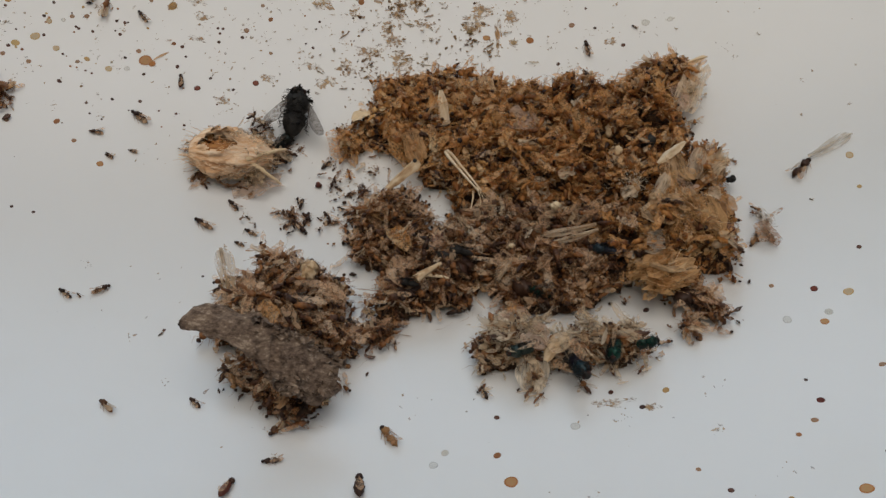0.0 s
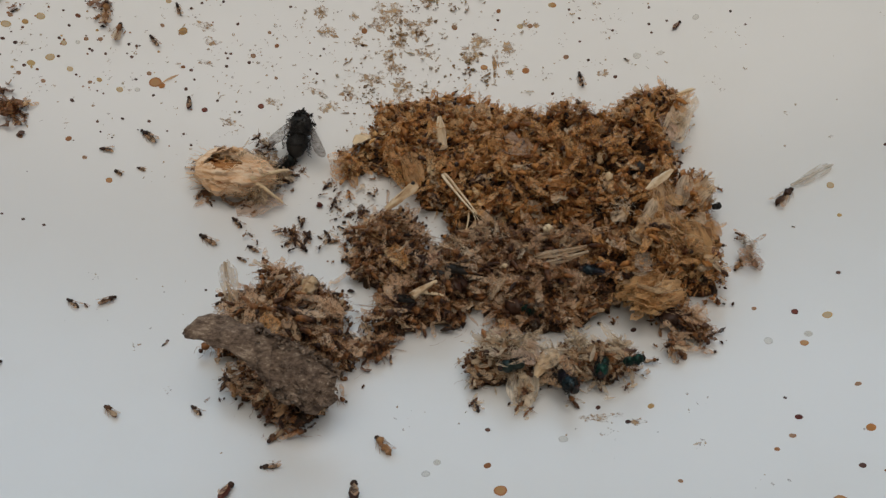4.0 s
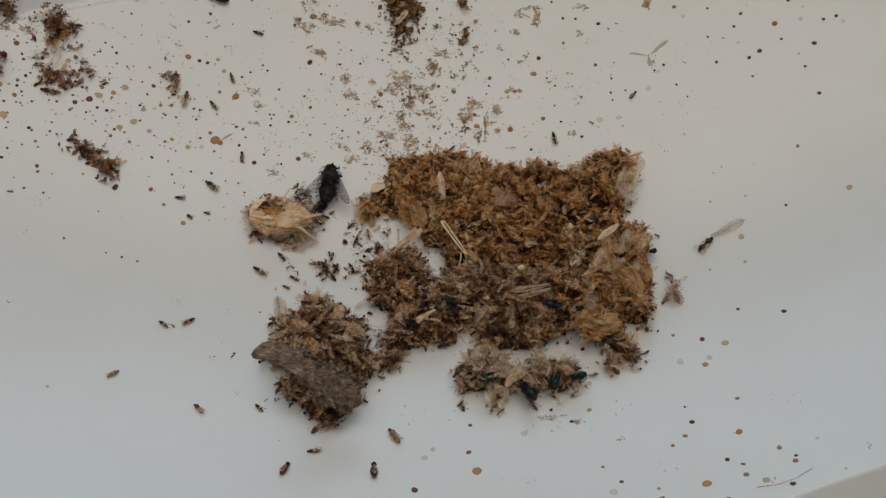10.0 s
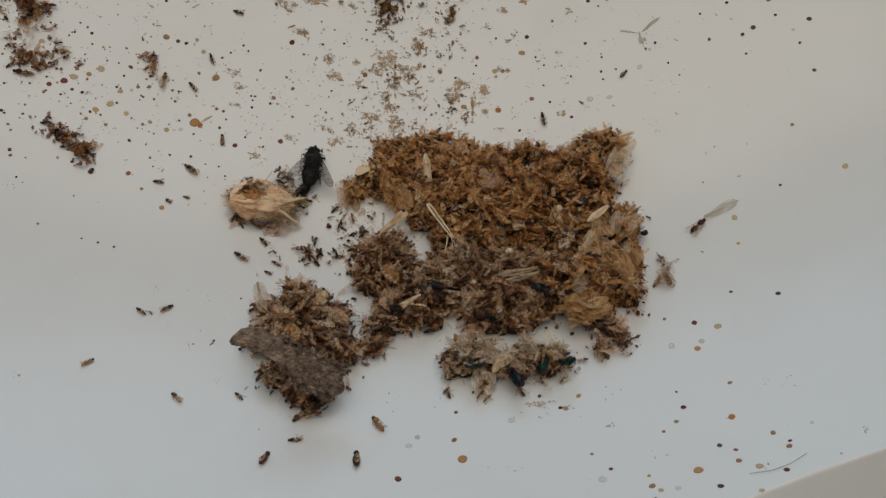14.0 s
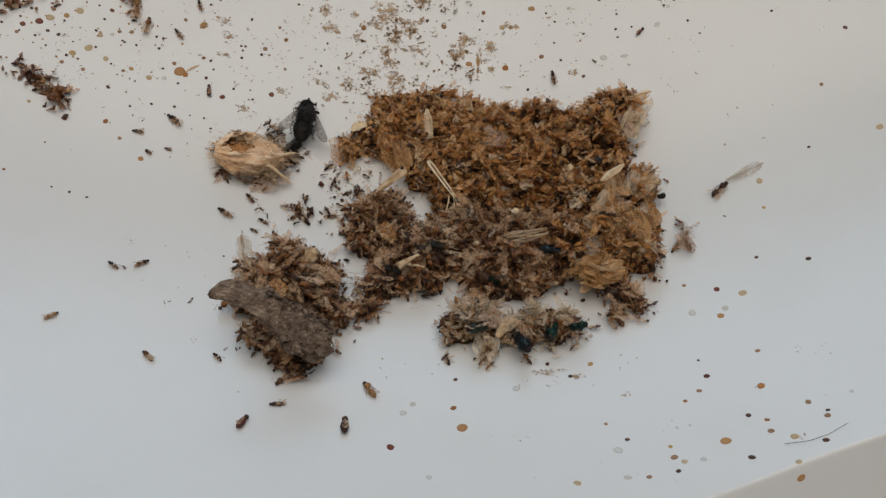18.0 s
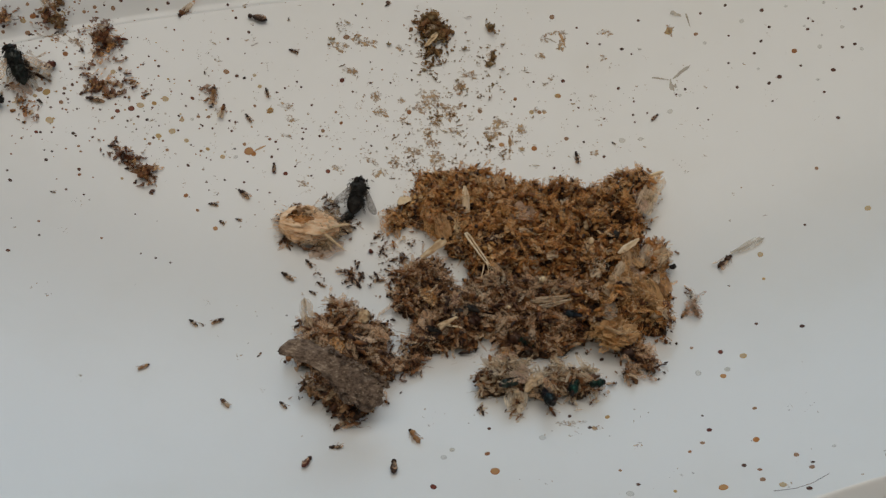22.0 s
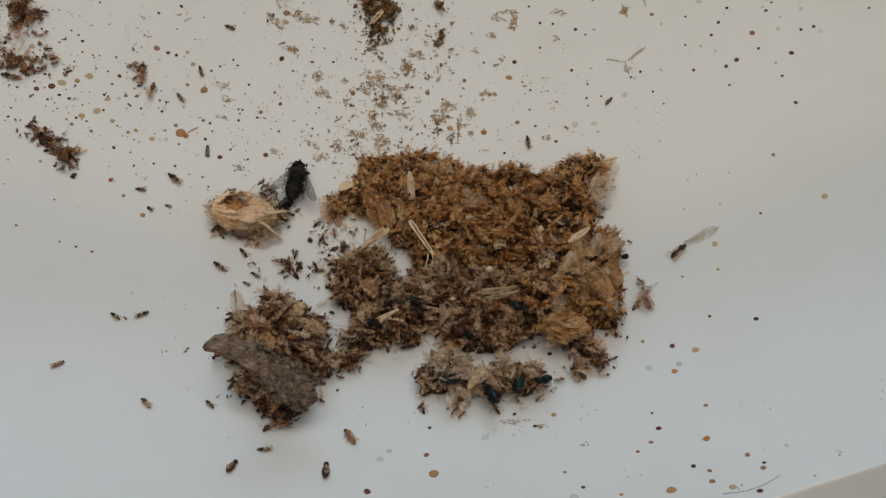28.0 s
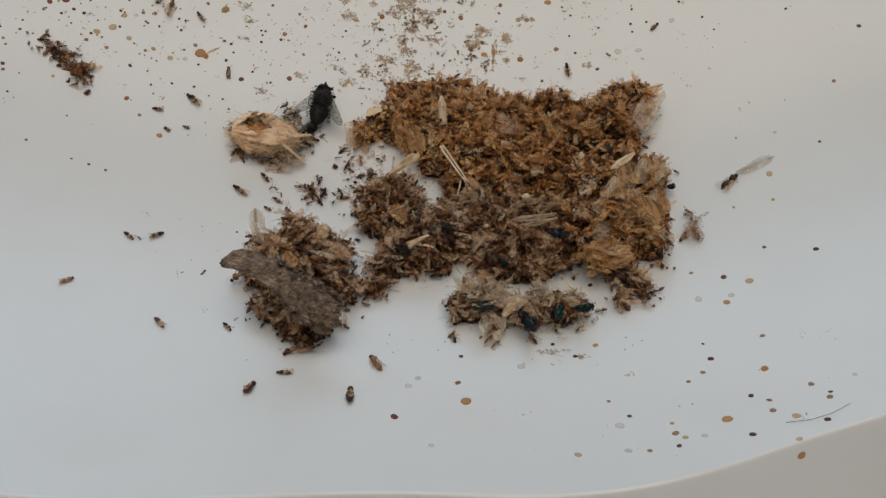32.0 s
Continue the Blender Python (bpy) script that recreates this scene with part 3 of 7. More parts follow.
def tube(points, radius, sides=3, thin=0.5):
    """A thin limb through the points."""
    pts = np.asarray(points, float)
    verts, faces = [], []
    for k, p in enumerate(pts):
        d = pts[min(k + 1, len(pts) - 1)] - pts[max(k - 1, 0)]
        d /= np.linalg.norm(d) + 1e-9
        u = np.cross(d, (0.3, 0.2, 0.93))
        u /= np.linalg.norm(u) + 1e-9
        v, r = np.cross(d, u), radius * (1 - (1 - thin) * k / max(1, len(pts) - 1))
        for i in range(sides):
            a = 2 * math.pi * i / sides
            verts.append(p + r * (math.cos(a) * u + math.sin(a) * v))
    for k in range(len(pts) - 1):
        for i in range(sides):
            j = (i + 1) % sides
            a, b = k * sides, (k + 1) * sides
            faces += [(a + i, a + j, b + j), (a + i, b + j, b + i)]
    n = len(verts) - sides
    faces += [tuple(range(sides))[::-1], tuple(range(n, n + 3))]
    return np.array(verts), np.array([f[:3] for f in faces])


def limb(length, radius=0.035, knees=2):
    pts = [np.zeros(3)]
    way = rng.uniform(-0.5, 0.5)
    for k in range(knees + 1):
        way += rng.uniform(-1.1, 1.1)
        pts.append(pts[-1] + length / (knees + 1) * np.array([math.cos(way), math.sin(way), rng.uniform(-0.5, 0.5)]))
    return tube(pts, radius)


def crumb(size):
    v = np.array([(1, 0, 0), (-1, 0, 0), (0, 1, 0), (0, -1, 0), (0, 0, 0.7), (0, 0, -0.7)]) * rng.uniform(0.6, 1.3, (6, 1)) * size / 2
    f = [(0, 2, 4), (2, 1, 4), (1, 3, 4), (3, 0, 4), (2, 0, 5), (1, 2, 5), (3, 1, 5), (0, 3, 5)]
    return v, np.array(f)


def rumpled(template, much):
    v, f = template
    return v + rng.normal(0, much, v.shape), f


BODIES = [rumpled(shell(L * 0.8, W * 0.9, bend=b, flat=f), 0.045) for L, W, b, f in ((1.7, 0.5, 0.12, 0.9), (1.3, 0.45, 0.2, 0.8), (2.1, 0.5, 0.25, 0.9), (1.0, 0.5, 0.05, 0.7), (1.5, 0.36, 0.3, 0.9), (0.8, 0.6, 0.0, 0.8))]
WINGS = [blade(L, W, c, points=7, ragged=r) for L, W, c, r in ((2.2, 0.75, 0.15, 0.05), (1.8, 0.7, 0.3, 0.1), (2.7, 0.85, 0.1, 0.1), (1.5, 0.8, -0.2, 0.2), (3.0, 0.7, 0.2, 0.15), (1.3, 0.5, 0.4, 0.1))]
LEG_SHAPES = [limb(L, r, 4) for L, r in ((1.2, 0.032), (1.6, 0.026), (2.0, 0.02), (2.4, 0.02), (1.0, 0.045), (1.8, 0.028), (2.6, 0.016), (1.4, 0.022))]
SHEETS = [crumple(L, W, 0.25, 6, 4) for L, W in ((1.8, 0.8), (2.4, 0.6), (1.4, 1.0), (2.0, 1.1), (1.2, 0.6))]
SHREDS = [crumple(L, W, r * 1.4, 5, 4) for L, W, r in ((1.1, 0.5, 0.3), (1.5, 0.4, 0.35), (0.8, 0.6, 0.3), (1.8, 0.55, 0.25), (0.7, 0.45, 0.4), (1.2, 0.7, 0.3), (1.0, 0.35, 0.5), (2.2, 0.8, 0.22))]
CRUMBS = [crumb(s) for s in (0.35, 0.5, 0.7, 0.3)]
BEADS = CRUMBS + [rumpled(shell(L, W, rings=5, sides=6, ridge=0.0), 0.05) for L, W in ((0.9, 0.6), (1.2, 0.65), (1.5, 0.7))]


def torn(length, width, n=9, m=6, curl=0.5):
    """A soft torn piece of wing: rounded outline, ragged far end, gently rolled."""
    verts, faces = [], []
    off = rng.uniform(0, 50)
    for i in range(n):
        s = i / (n - 1)
        half = width / 2 * (0.25 + 0.75 * math.sin(math.pi * min(1, 0.12 + 0.8 * s)) ** 0.7) * (1 + 0.3 * noise.noise((s * 3, off, 0.0)))
        for j in range(m):
            t = 2 * j / (m - 1) - 1
            ragged = 0.12 * length * noise.noise((t * 3, off, 5.0)) * s
            z = curl * width * 0.35 * t * t + 0.25 * width * noise.noise((s * 2.2, t * 1.3, off)) - 0.15 * length * (s - 0.4) ** 2
            verts.append((length * s + ragged, half * t + 0.15 * width * noise.noise((s * 2, off, 9.0)), z))
    for i in range(n - 1):
        for j in range(m - 1):
            a = i * m + j
            faces += [(a, a + m, a + m + 1), (a, a + m + 1, a + 1)]
    return np.array(verts), np.array(faces)


PIECES = [torn(L, W, curl=c) for L, W, c in ((2.6, 1.5, 0.5), (3.2, 1.2, 0.8), (2.0, 1.6, -0.3), (2.4, 1.0, 1.0), (1.8, 1.2, 0.6), (3.0, 1.8, 0.3))]


class Bag:
    """Collects many small pieces into one mesh."""

    def __init__(self):
        self.v, self.f, self.n = [], [], 0

    def add(self, template, m):
        v, f = template
        self.v.append(v @ m[:3, :3].T + m[:3, 3])
        self.f.append(f + self.n)
        self.n += len(v)

    def mesh(self, name, material):
        v, f = np.vstack(self.v), np.vstack(self.f)
        me = bpy.data.meshes.new(name)
        me.vertices.add(len(v))
        me.vertices.foreach_set("co", (v * 0.001).ravel())
        me.loops.add(f.size)
        me.loops.foreach_set("vertex_index", f.ravel().astype(np.int32))
        me.polygons.add(len(f))
        me.polygons.foreach_set("loop_start", np.arange(0, f.size, 3, dtype=np.int32))
        me.polygons.foreach_set("use_smooth", np.ones(len(f), dtype=bool))
        me.materials.append(material)
        me.update()
        me.validate()
        return me


def spin(x, y, z, yaw, pitch, roll, size=1.0):
    """A pose in millimetres as an array, from cm and radians."""
    m = np.array(Matrix.LocRotScale((0, 0, 0), Euler((roll, pitch, yaw)), None))
    m[:3, :3] *= size
    m[:3, 3] = (10 * x, 10 * y, 10 * z)
    return m


# ---- the heap ----
def edge_distance(px, py, poly):
    """Signed distance (cm) to a closed outline, positive inside."""
    p = np.array(poly)
    q = np.roll(p, -1, 0)
    best, inside = np.full(px.shape, 1e9), np.zeros(px.shape, bool)
    for (ax, ay), (bx, by) in zip(p, q):
        dx, dy = bx - ax, by - ay
        s = np.clip(((px - ax) * dx + (py - ay) * dy) / (dx * dx + dy * dy + 1e-12), 0, 1)
        best = np.minimum(best, np.hypot(px - ax - s * dx, py - ay - s * dy))
        cross = (ay > py) != (by > py)
        inside ^= cross & (px < dx * (py - ay) / (dy if abs(dy) > 1e-12 else 1e-12) + ax)
    return np.where(inside, best, -best)


def lumps(x, y, scale=0.45, seed=0.0):
    return np.array([noise.noise((a / scale, b / scale, seed)) for a, b in zip(np.ravel(x), np.ravel(y))]).reshape(np.shape(x))


HEAP_BACK = [
    (-1.92, 8.29), (-1.67, 8.53), (-1.59, 8.92), (-1.27, 9.1), (-0.7, 9.19), (-0.56, 9.3), (-0.34, 9.21), (0.02, 9.13), (0.6, 9.06), (0.96, 9.21),
    (1.16, 8.96), (1.44, 8.95), (1.73, 9.19), (2.12, 9.28), (2.59, 9.16), (2.48, 8.75), (2.32, 8.45), (2.54, 8.38), (2.35, 8.16), (2.32, 7.92), (2.71,
    7.73), (2.66, 7.4), (2.64, 6.94), (-0.5, 7.08), (-0.62, 7.42), (-0.92, 7.5), (-0.99, 7.73), (-1.21, 7.87), (-1.35, 7.98), (-1.62, 7.9), (-1.71,
    7.77), (-1.88, 7.78), (-1.98, 8.05),
]
HEAP_FRONT = [
    (2.62, 6.99), (2.68, 6.65), (2.66, 6.45), (2.62, 6.33), (2.63, 6.05), (2.26, 6.12), (2.12, 5.94), (1.82, 5.82), (1.51, 6.01), (1.2, 5.88), (0.96,
    5.69), (0.5, 5.67), (0.15, 5.72), (-0.09, 6), (-0.31, 5.67), (-0.67, 5.69), (-0.89, 5.56), (-1.03, 5.23), (-1.31, 5.21), (-1.49, 5.27), (-1.37,
    5.68), (-1.34, 5.92), (-1.25, 6.17), (-1.44, 6.23), (-1.64, 6.33), (-1.72, 6.52), (-1.63, 6.78), (-1.73, 7.09), (-1.55, 7.31), (-1.3, 7.45),
    (-1.05, 7.40), (-0.86, 7.36), (-0.74, 7.12), (-0.6, 7.0), (-0.5, 7.29),
]
CLUMP_MOTH = [
    (-2.92, 5.74), (-2.79, 5.92), (-2.53, 6.21), (-2.41, 6.36), (-2.02, 6.34), (-1.77, 6.1), (-1.52, 6.01), (-1.41, 5.82), (-1.47, 5.66), (-1.5,
    5.42), (-1.24, 5.25), (-1.3, 5.02), (-1.6, 4.9), (-1.44, 4.73), (-1.42, 4.44), (-1.51, 4.36), (-1.64, 4.16), (-1.82, 4.07), (-2, 4.19), (-2.19,
    4.34), (-2.42, 4.45), (-2.59, 4.53), (-2.6, 4.72), (-2.42, 4.82), (-2.92, 5.11), (-2.8, 5.37),
]
CLUMP_FLIES = [
    (-0.25, 5.32), (-0.14, 5.48), (0.04, 5.6), (-0.03, 5.8), (0.33, 5.76), (0.35, 5.56), (0.6, 5.32), (0.78, 5.51), (1.01, 5.53), (1.45, 5.5), (1.58,
    5.25), (1.55, 5.06), (1.32, 4.89), (1.16, 4.86), (1.02, 4.99), (0.88, 4.69), (0.77, 4.85), (0.64, 4.93), (0.53, 4.85), (0.46, 4.63), (0.31, 4.6),
    (0.26, 4.86), (0.04, 4.9), (-0.12, 4.78), (-0.22, 4.93),
]
CLUMP_SMALL = [
    (2.06, 6.04), (2.32, 5.92), (2.31, 5.72), (2.38, 5.51), (2.32, 5.36), (2.16, 5.46), (1.96, 5.25), (1.78, 5.31), (1.84, 5.5), (1.95, 5.69), (1.81,
    5.83),
]
CLUMP_HUSK = [
    (-3.7, 7.72), (-3.42, 7.99), (-3.09, 7.92), (-2.93, 8.15), (-2.72, 8.08), (-2.55, 7.84), (-2.47, 7.74), (-2.58, 7.52), (-2.71, 7.13), (-2.89,
    7.09), (-3.47, 7.19), (-3.64, 7.42),
]


def heap_height(x, y, d, top, rim):
    """Height of the heap over the dish (cm) from the distance to its edge."""
    h = top(x, y) * (1 - np.exp(-np.maximum(d, 0) / rim))
    crack = np.exp(-((lumps(x, y, 0.55, 17.0) / 0.09) ** 2))
    return h * (1 + 0.55 * lumps(x, y, 0.42, 3.0)) * np.clip(1 + 0.9 * lumps(x, y, 0.2, 9.0), 0.4, 1.25) * (1 - 0.6 * crack)


def whole_gnat(local):
    """A dead gnat about 2 mm long, nose along x, in four sorts of pieces: body, head, wings, legs."""
    length, fat = local.uniform(1.5, 2.4), local.uniform(0.8, 1.2)
    bits = {"body": [], "head": [], "wing": [], "leg": []}

    def lay(kind, template, x, y, z, yaw=0.0, pitch=0.0, roll=0.0):
        m = spin(0, 0, 0, yaw, pitch, roll)
        m[:3, 3] = (x, y, z)
        bits[kind].append((template[0] @ m[:3, :3].T + m[:3, 3], template[1]))

    droop = local.normal(0.15, 0.3)
    lay("body", rumpled(shell(length * 0.6, length * 0.21 * fat, rings=8, sides=6, bend=length * 0.07, ridge=0.09, taper=0.2), length * 0.012), -length * 0.24, 0, -0.08, math.pi + local.normal(0, 0.25), droop)
    lay("body", rumpled(shell(length * 0.34, length * 0.27 * fat, rings=5, sides=6, ridge=0.0), length * 0.02), length * 0.17, 0, 0.04)
    lay("head", shell(length * 0.17, length * 0.18 * fat, rings=4, sides=6, ridge=0.0), length * 0.39, local.normal(0, 0.05), -0.02)
    for side in (-1, 1):
        if local.random() < 0.85:
            lay("wing", blade(length * local.uniform(0.75, 1.05), length * local.uniform(0.26, 0.36), local.uniform(-0.1, 0.2), 7, ragged=0.05), length * 0.16, side * length * 0.08, length * 0.11, math.pi - side * local.uniform(0.05, 0.9), local.normal(0.0, 0.2), side * local.uniform(0.1, 0.7))
    for k in range(6):
        side, reach = (1 if k % 2 else -1), length * local.uniform(0.25, 0.5)
        way = side * local.uniform(0.8, 2.3)
        knee = np.array((math.cos(way), math.sin(way), local.uniform(-0.2, 0.7))) * reach * 0.5
        foot = knee + np.array((math.cos(way - side * 0.9), math.sin(way - side * 0.9), local.uniform(-1.0, -0.2))) * reach * 0.5
        lay("leg", tube([(0, 0, 0), knee, foot], 0.024, 3, 0.6), length * (0.26 - 0.05 * k), side * length * 0.07, -0.05)
    return bits


# Loose pieces to a square centimetre: gnats, wings, legs, shreds, crumbs, dark bodies, pale shreds.
MIXED = (110, 60, 160, 190, 120, 60, 26)
FLUFFY = (95, 85, 170, 120, 60, 45, 60)
GOLDEN = (105, 105, 140, 190, 100, 48, 44)
DARKER = (125, 85, 150, 130, 80, 70, 42)
CLOTTED = (0, 20, 20, 240, 420, 0, 10)
TATTERED = (45, 70, 50, 330, 90, 25, 20)
PERCHES = []
GNATS = [whole_gnat(np.random.default_rng(900 + n)) for n in range(14)]


def heap(name, label, poly, top, rim, dense, mats, singles=0, seed=1, shares=MIXED, golden=99.0):
    """A matted heap of dead gnats: a ragged core coloured dark as gap shade, whole gnats over it, and wings, legs and
    shreds strewn between them.
    """
    local = np.random.default_rng(seed)
    ob = thing(name, label, "insect remains")
    p = np.array(poly)
    lo, hi = p.min(0) - 0.1, p.max(0) + 0.1
    body, wing, leg, scrap = mats
    # core, its dark colour standing in for shade between the remains
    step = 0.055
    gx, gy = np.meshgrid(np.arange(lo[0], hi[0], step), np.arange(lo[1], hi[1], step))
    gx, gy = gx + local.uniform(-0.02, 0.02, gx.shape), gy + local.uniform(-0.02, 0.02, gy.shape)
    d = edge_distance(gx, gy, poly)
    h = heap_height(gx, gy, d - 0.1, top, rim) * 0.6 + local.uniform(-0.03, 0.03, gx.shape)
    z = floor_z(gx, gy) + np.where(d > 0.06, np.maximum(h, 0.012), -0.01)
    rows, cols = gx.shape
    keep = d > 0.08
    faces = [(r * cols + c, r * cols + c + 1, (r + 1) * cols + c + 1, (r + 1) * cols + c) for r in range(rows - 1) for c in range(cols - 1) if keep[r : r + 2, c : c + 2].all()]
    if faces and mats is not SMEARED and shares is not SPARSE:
        part("matted_core", mesh_of("matted_core", np.stack([gx.ravel(), gy.ravel(), z.ravel()], 1), faces, CORE, smooth=False), ob, "filling under the remains, coloured dark as the shade in the gaps")
    # loose pieces
    area = abs(np.sum(p[:, 0] * np.roll(p[:, 1], -1) - np.roll(p[:, 0], -1) * p[:, 1])) / 2
    count = 6 + int(dense * sum(shares) * area)
    x, y = local.uniform(lo[0], hi[0], count * 5), local.uniform(lo[1], hi[1], count * 5)
    d = edge_distance(x, y, poly)
    # the edge thins out into single remains on the floor
    fray = local.exponential(0.04, d.shape) * np.clip(1 + 2.0 * lumps(x, y, 0.3, 21.0), 0.2, 2.5)
    ok = np.where(np.where(local.random(d.shape) < 0.88, d - 0.07, d + fray) > 0.0)[0][:count]
    x, y, d = x[ok], y[ok], d[ok]
    h = np.maximum(heap_height(x, y, d, top, rim), 0.02)
    kinds = local.choice(7, len(x), p=np.array(shares) / sum(shares))
    level = 1 - 0.5 * local.random(len(x)) ** 2
    if singles > 60:
        spots = np.where((level > 0.985) & (d < 0.6))[0][::16]
        PERCHES.extend((x[i], y[i], floor_z(x[i], y[i]) + h[i] + 0.03) for i in spots)
    level = np.where((kinds == 1) | (kinds == 6), 1 - 0.3 * (1 - level), level)
    z = floor_z(x, y) + h * level + 0.012 + 0.012 * (kinds == 1) + 0.02 * (kinds == 0)
    sets = ((None, body, "gnat"), (WINGS, wing, "wing"), (LEG_SHAPES, leg, "leg"), (SHREDS, scrap, "shred"), (BEADS, scrap, "crumb"), (BODIES, BODY_DARK, "dark_body"), (SHEETS, CREAM, "pale_shred"))
    warm_sets = ((None, BODY_WARM, "gnat"), (WINGS, WING_WARM, "wing"), (LEG_SHAPES, LEG, "leg"), (SHREDS, SHRED_WARM, "shred"), (BEADS, SHRED_WARM, "crumb"), (BODIES, BODY_DARK, "dark_body"), (SHEETS, GOLD_SHEET, "pale_shred"))
    bags, warm_bags = [Bag() for _ in sets], [Bag() for _ in sets]
    heads = Bag()
    warm = x + local.normal(0, 0.35, x.shape) > golden
    # broader torn wings on top
    wide = singles // 3 if singles > 25 else 0
    tints = (wing, WING_GREY if mats is WARM else CREAM, wing, PINK_SKIN if mats is PALE else wing)
    pieces = [[mesh_of("torn_wing", v, f, tint, unit=0.001) for v, f in PIECES] for tint in tints] if wide else []
    for i in np.where((level > 0.97) & (d > 0.08))[0][:wide]:
        m = Matrix([list(r) for r in spin(x[i], y[i], z[i] + 0.02, local.uniform(0, 6.28), local.normal(0, 0.25), local.normal(0, 0.3), local.uniform(0.45, 0.85))])
        m.translation = m.translation * 0.001
        part("torn_wing", pieces[local.integers(len(tints))][local.integers(len(PIECES))], ob, m=m)
    shared = [[mesh_of(n, v, f, m, unit=0.001) for v, f in temps or ()] for temps, m, n in sets] if singles else None
    paint = {"body": body, "head": BODY_DARK, "wing": wing, "leg": leg}
    gnat_mesh = [[(k, mesh_of(k, v, f, paint[k], unit=0.001)) for k in g for v, f in g[k]] for g in GNATS] if singles > 60 else None
    made = [0] * 7
    order = np.argsort(-(level + 0.25 * (h > 0.2) - 0.04 * (y - lo[1])))
    for i in order:
        k = kinds[i]
        temps = sets[k][0]
        near = min(1.0, 0.6 + 1.6 * max(0.0, d[i]))
        if k == 0:
            flat = 1.0 if d[i] > 0.08 else 0.35
            m = spin(x[i], y[i], z[i], local.uniform(0, 6.28), local.normal(0, 0.35) * flat, local.normal(0, 0.9) * flat, float(np.clip(local.lognormal(0.0, 0.22), 0.6, 1.6)) * near * 1.22)
            n = local.integers(len(GNATS))
            if gnat_mesh and made[0] < singles // 4 and not warm[i]:
                made[0] += 1
                mm = Matrix([list(r) for r in m])
                mm.translation = mm.translation * 0.001
                whole = part("gnat", gnat_mesh[n][0][1], ob, m=mm)
                for piece, me in gnat_mesh[n][1:]:
                    part("thorax" if piece == "body" else piece, me, whole)
                continue
            out = warm_bags if warm[i] else bags
            for piece, bag in (("body", out[0]), ("head", heads), ("wing", out[1]), ("leg", out[2])):
                for template in GNATS[n][piece]:
                    bag.add(template, m)
            continue
        n = local.integers(len(temps))
        size = float(np.clip(local.lognormal(0.0, 0.35), 0.45, 1.9)) * near * (0.85 if k == 1 else 0.66 if k == 6 else 0.85 if k == 2 else 0.9 if k == 5 else 0.76)
        size *= 1.5 if mats is SMEARED or mats is RUSTY else 1.0
        tilt = 0.22 if mats is SMEARED or mats is RUSTY else 0.3 if k in (1, 2, 6) else 0.4
        m = spin(x[i], y[i], z[i], local.uniform(0, 6.28), local.normal(0, tilt), local.normal(0, tilt), size)
        if warm[i]:
            warm_bags[k].add(temps[n], m)
        elif k != 4 and made[k] < singles:
            made[k] += 1
            mm = Matrix([list(r) for r in m])
            mm.translation = mm.translation * 0.001
            part(sets[k][2], shared[k][n], ob, m=mm)
        else:
            bags[k].add(temps[n], m)
    if heads.n:
        part("head_litter", heads.mesh("head_litter", BODY_DARK), ob, "dark heads of the heaped gnats", kind="stuff")
    for bag, (_, material, n), word in zip(bags + warm_bags, sets + warm_sets, 2 * ("bodies", "wings", "legs", "shreds", "crumbs", "dark bodies", "pale shreds")):
        if bag.n:
            part(n + "_litter", bag.mesh(n + "_litter", material), ob, "litter of small dry insect " + word, kind="stuff")
    return ob


WARM = (BODY_WARM, WING_WARM, LEG, SHRED_WARM)
GREY = (BODY_GREY, WING_GREY, LEG, SHRED_GREY)
PALE = (BODY_GREY, WING_PALE, LEG, SHRED_PALE)
SMEARED = (SMEAR, WING_WARM, LEG, SMEAR)
MURKY = (BODY_DARK, WING_GREY, LEG, SHRED_GREY)
RUSTY = (BODY_RED, WING_WARM, LEG, SHRED_RUST)
SPARSE = (60, 40, 120, 60, 60, 30, 8)


def build_heaps():
    heap("insect_heap", "large flat heap of golden brown dead gnats and shed wings", HEAP_BACK, lambda x, y: np.clip(0.30 + 0.10 * (x + 1.2) + 0.16 * (8.4 - y), 0.16, 0.58), 0.24, 1.0, WARM, 170, 11, GOLDEN)
    heap("insect_heap", "front part of the heap, grey-brown gnats and wings", HEAP_FRONT, lambda x, y: np.clip(0.42 + 0.06 * x, 0.3, 0.56), 0.17, 1.0, GREY, 170, 12, DARKER, 1.4)
    heap("insect_clump", "clump of grey-brown dead insects under a moth", CLUMP_MOTH, lambda x, y: np.full(np.shape(x), 0.5), 0.17, 1.0, GREY, 80, 13, DARKER)
    heap("insect_clump", "clump of pale fluffy remains with green flies", CLUMP_FLIES, lambda x, y: np.full(np.shape(x), 0.30), 0.12, 1.0, PALE, 64, 14, FLUFFY)
    heap("insect_clump", "small clump of tan dead gnats", CLUMP_SMALL, lambda x, y: np.full(np.shape(x), 0.2), 0.1, 0.9, GREY, 30, 15, MIXED)
    heap("insect_clump", "ring of dead gnats round an empty husk", CLUMP_HUSK, lambda x, y: np.full(np.shape(x), 0.14), 0.1, 1.0, GREY, 40, 16, SPARSE)


build_heaps()


def small_heap(name, label, x, y, wide, deep, height, mats, dense=900, seed=30, singles=7):
    """A little ragged pile of remains about a place (cm)."""
    local = np.random.default_rng(seed)
    n = 14
    r = local.uniform(0.65, 1.15, n)
    poly = [(x + wide / 2 * r[i] * math.cos(2 * math.pi * i / n), y + deep / 2 * r[i] * math.sin(2 * math.pi * i / n)) for i in range(n)]
    return heap(name, label, poly, lambda a, b: np.full(np.shape(a), height), 0.08, dense / 1200, mats, singles, seed, CLOTTED if mats is SMEARED else TATTERED if mats is RUSTY else MIXED)


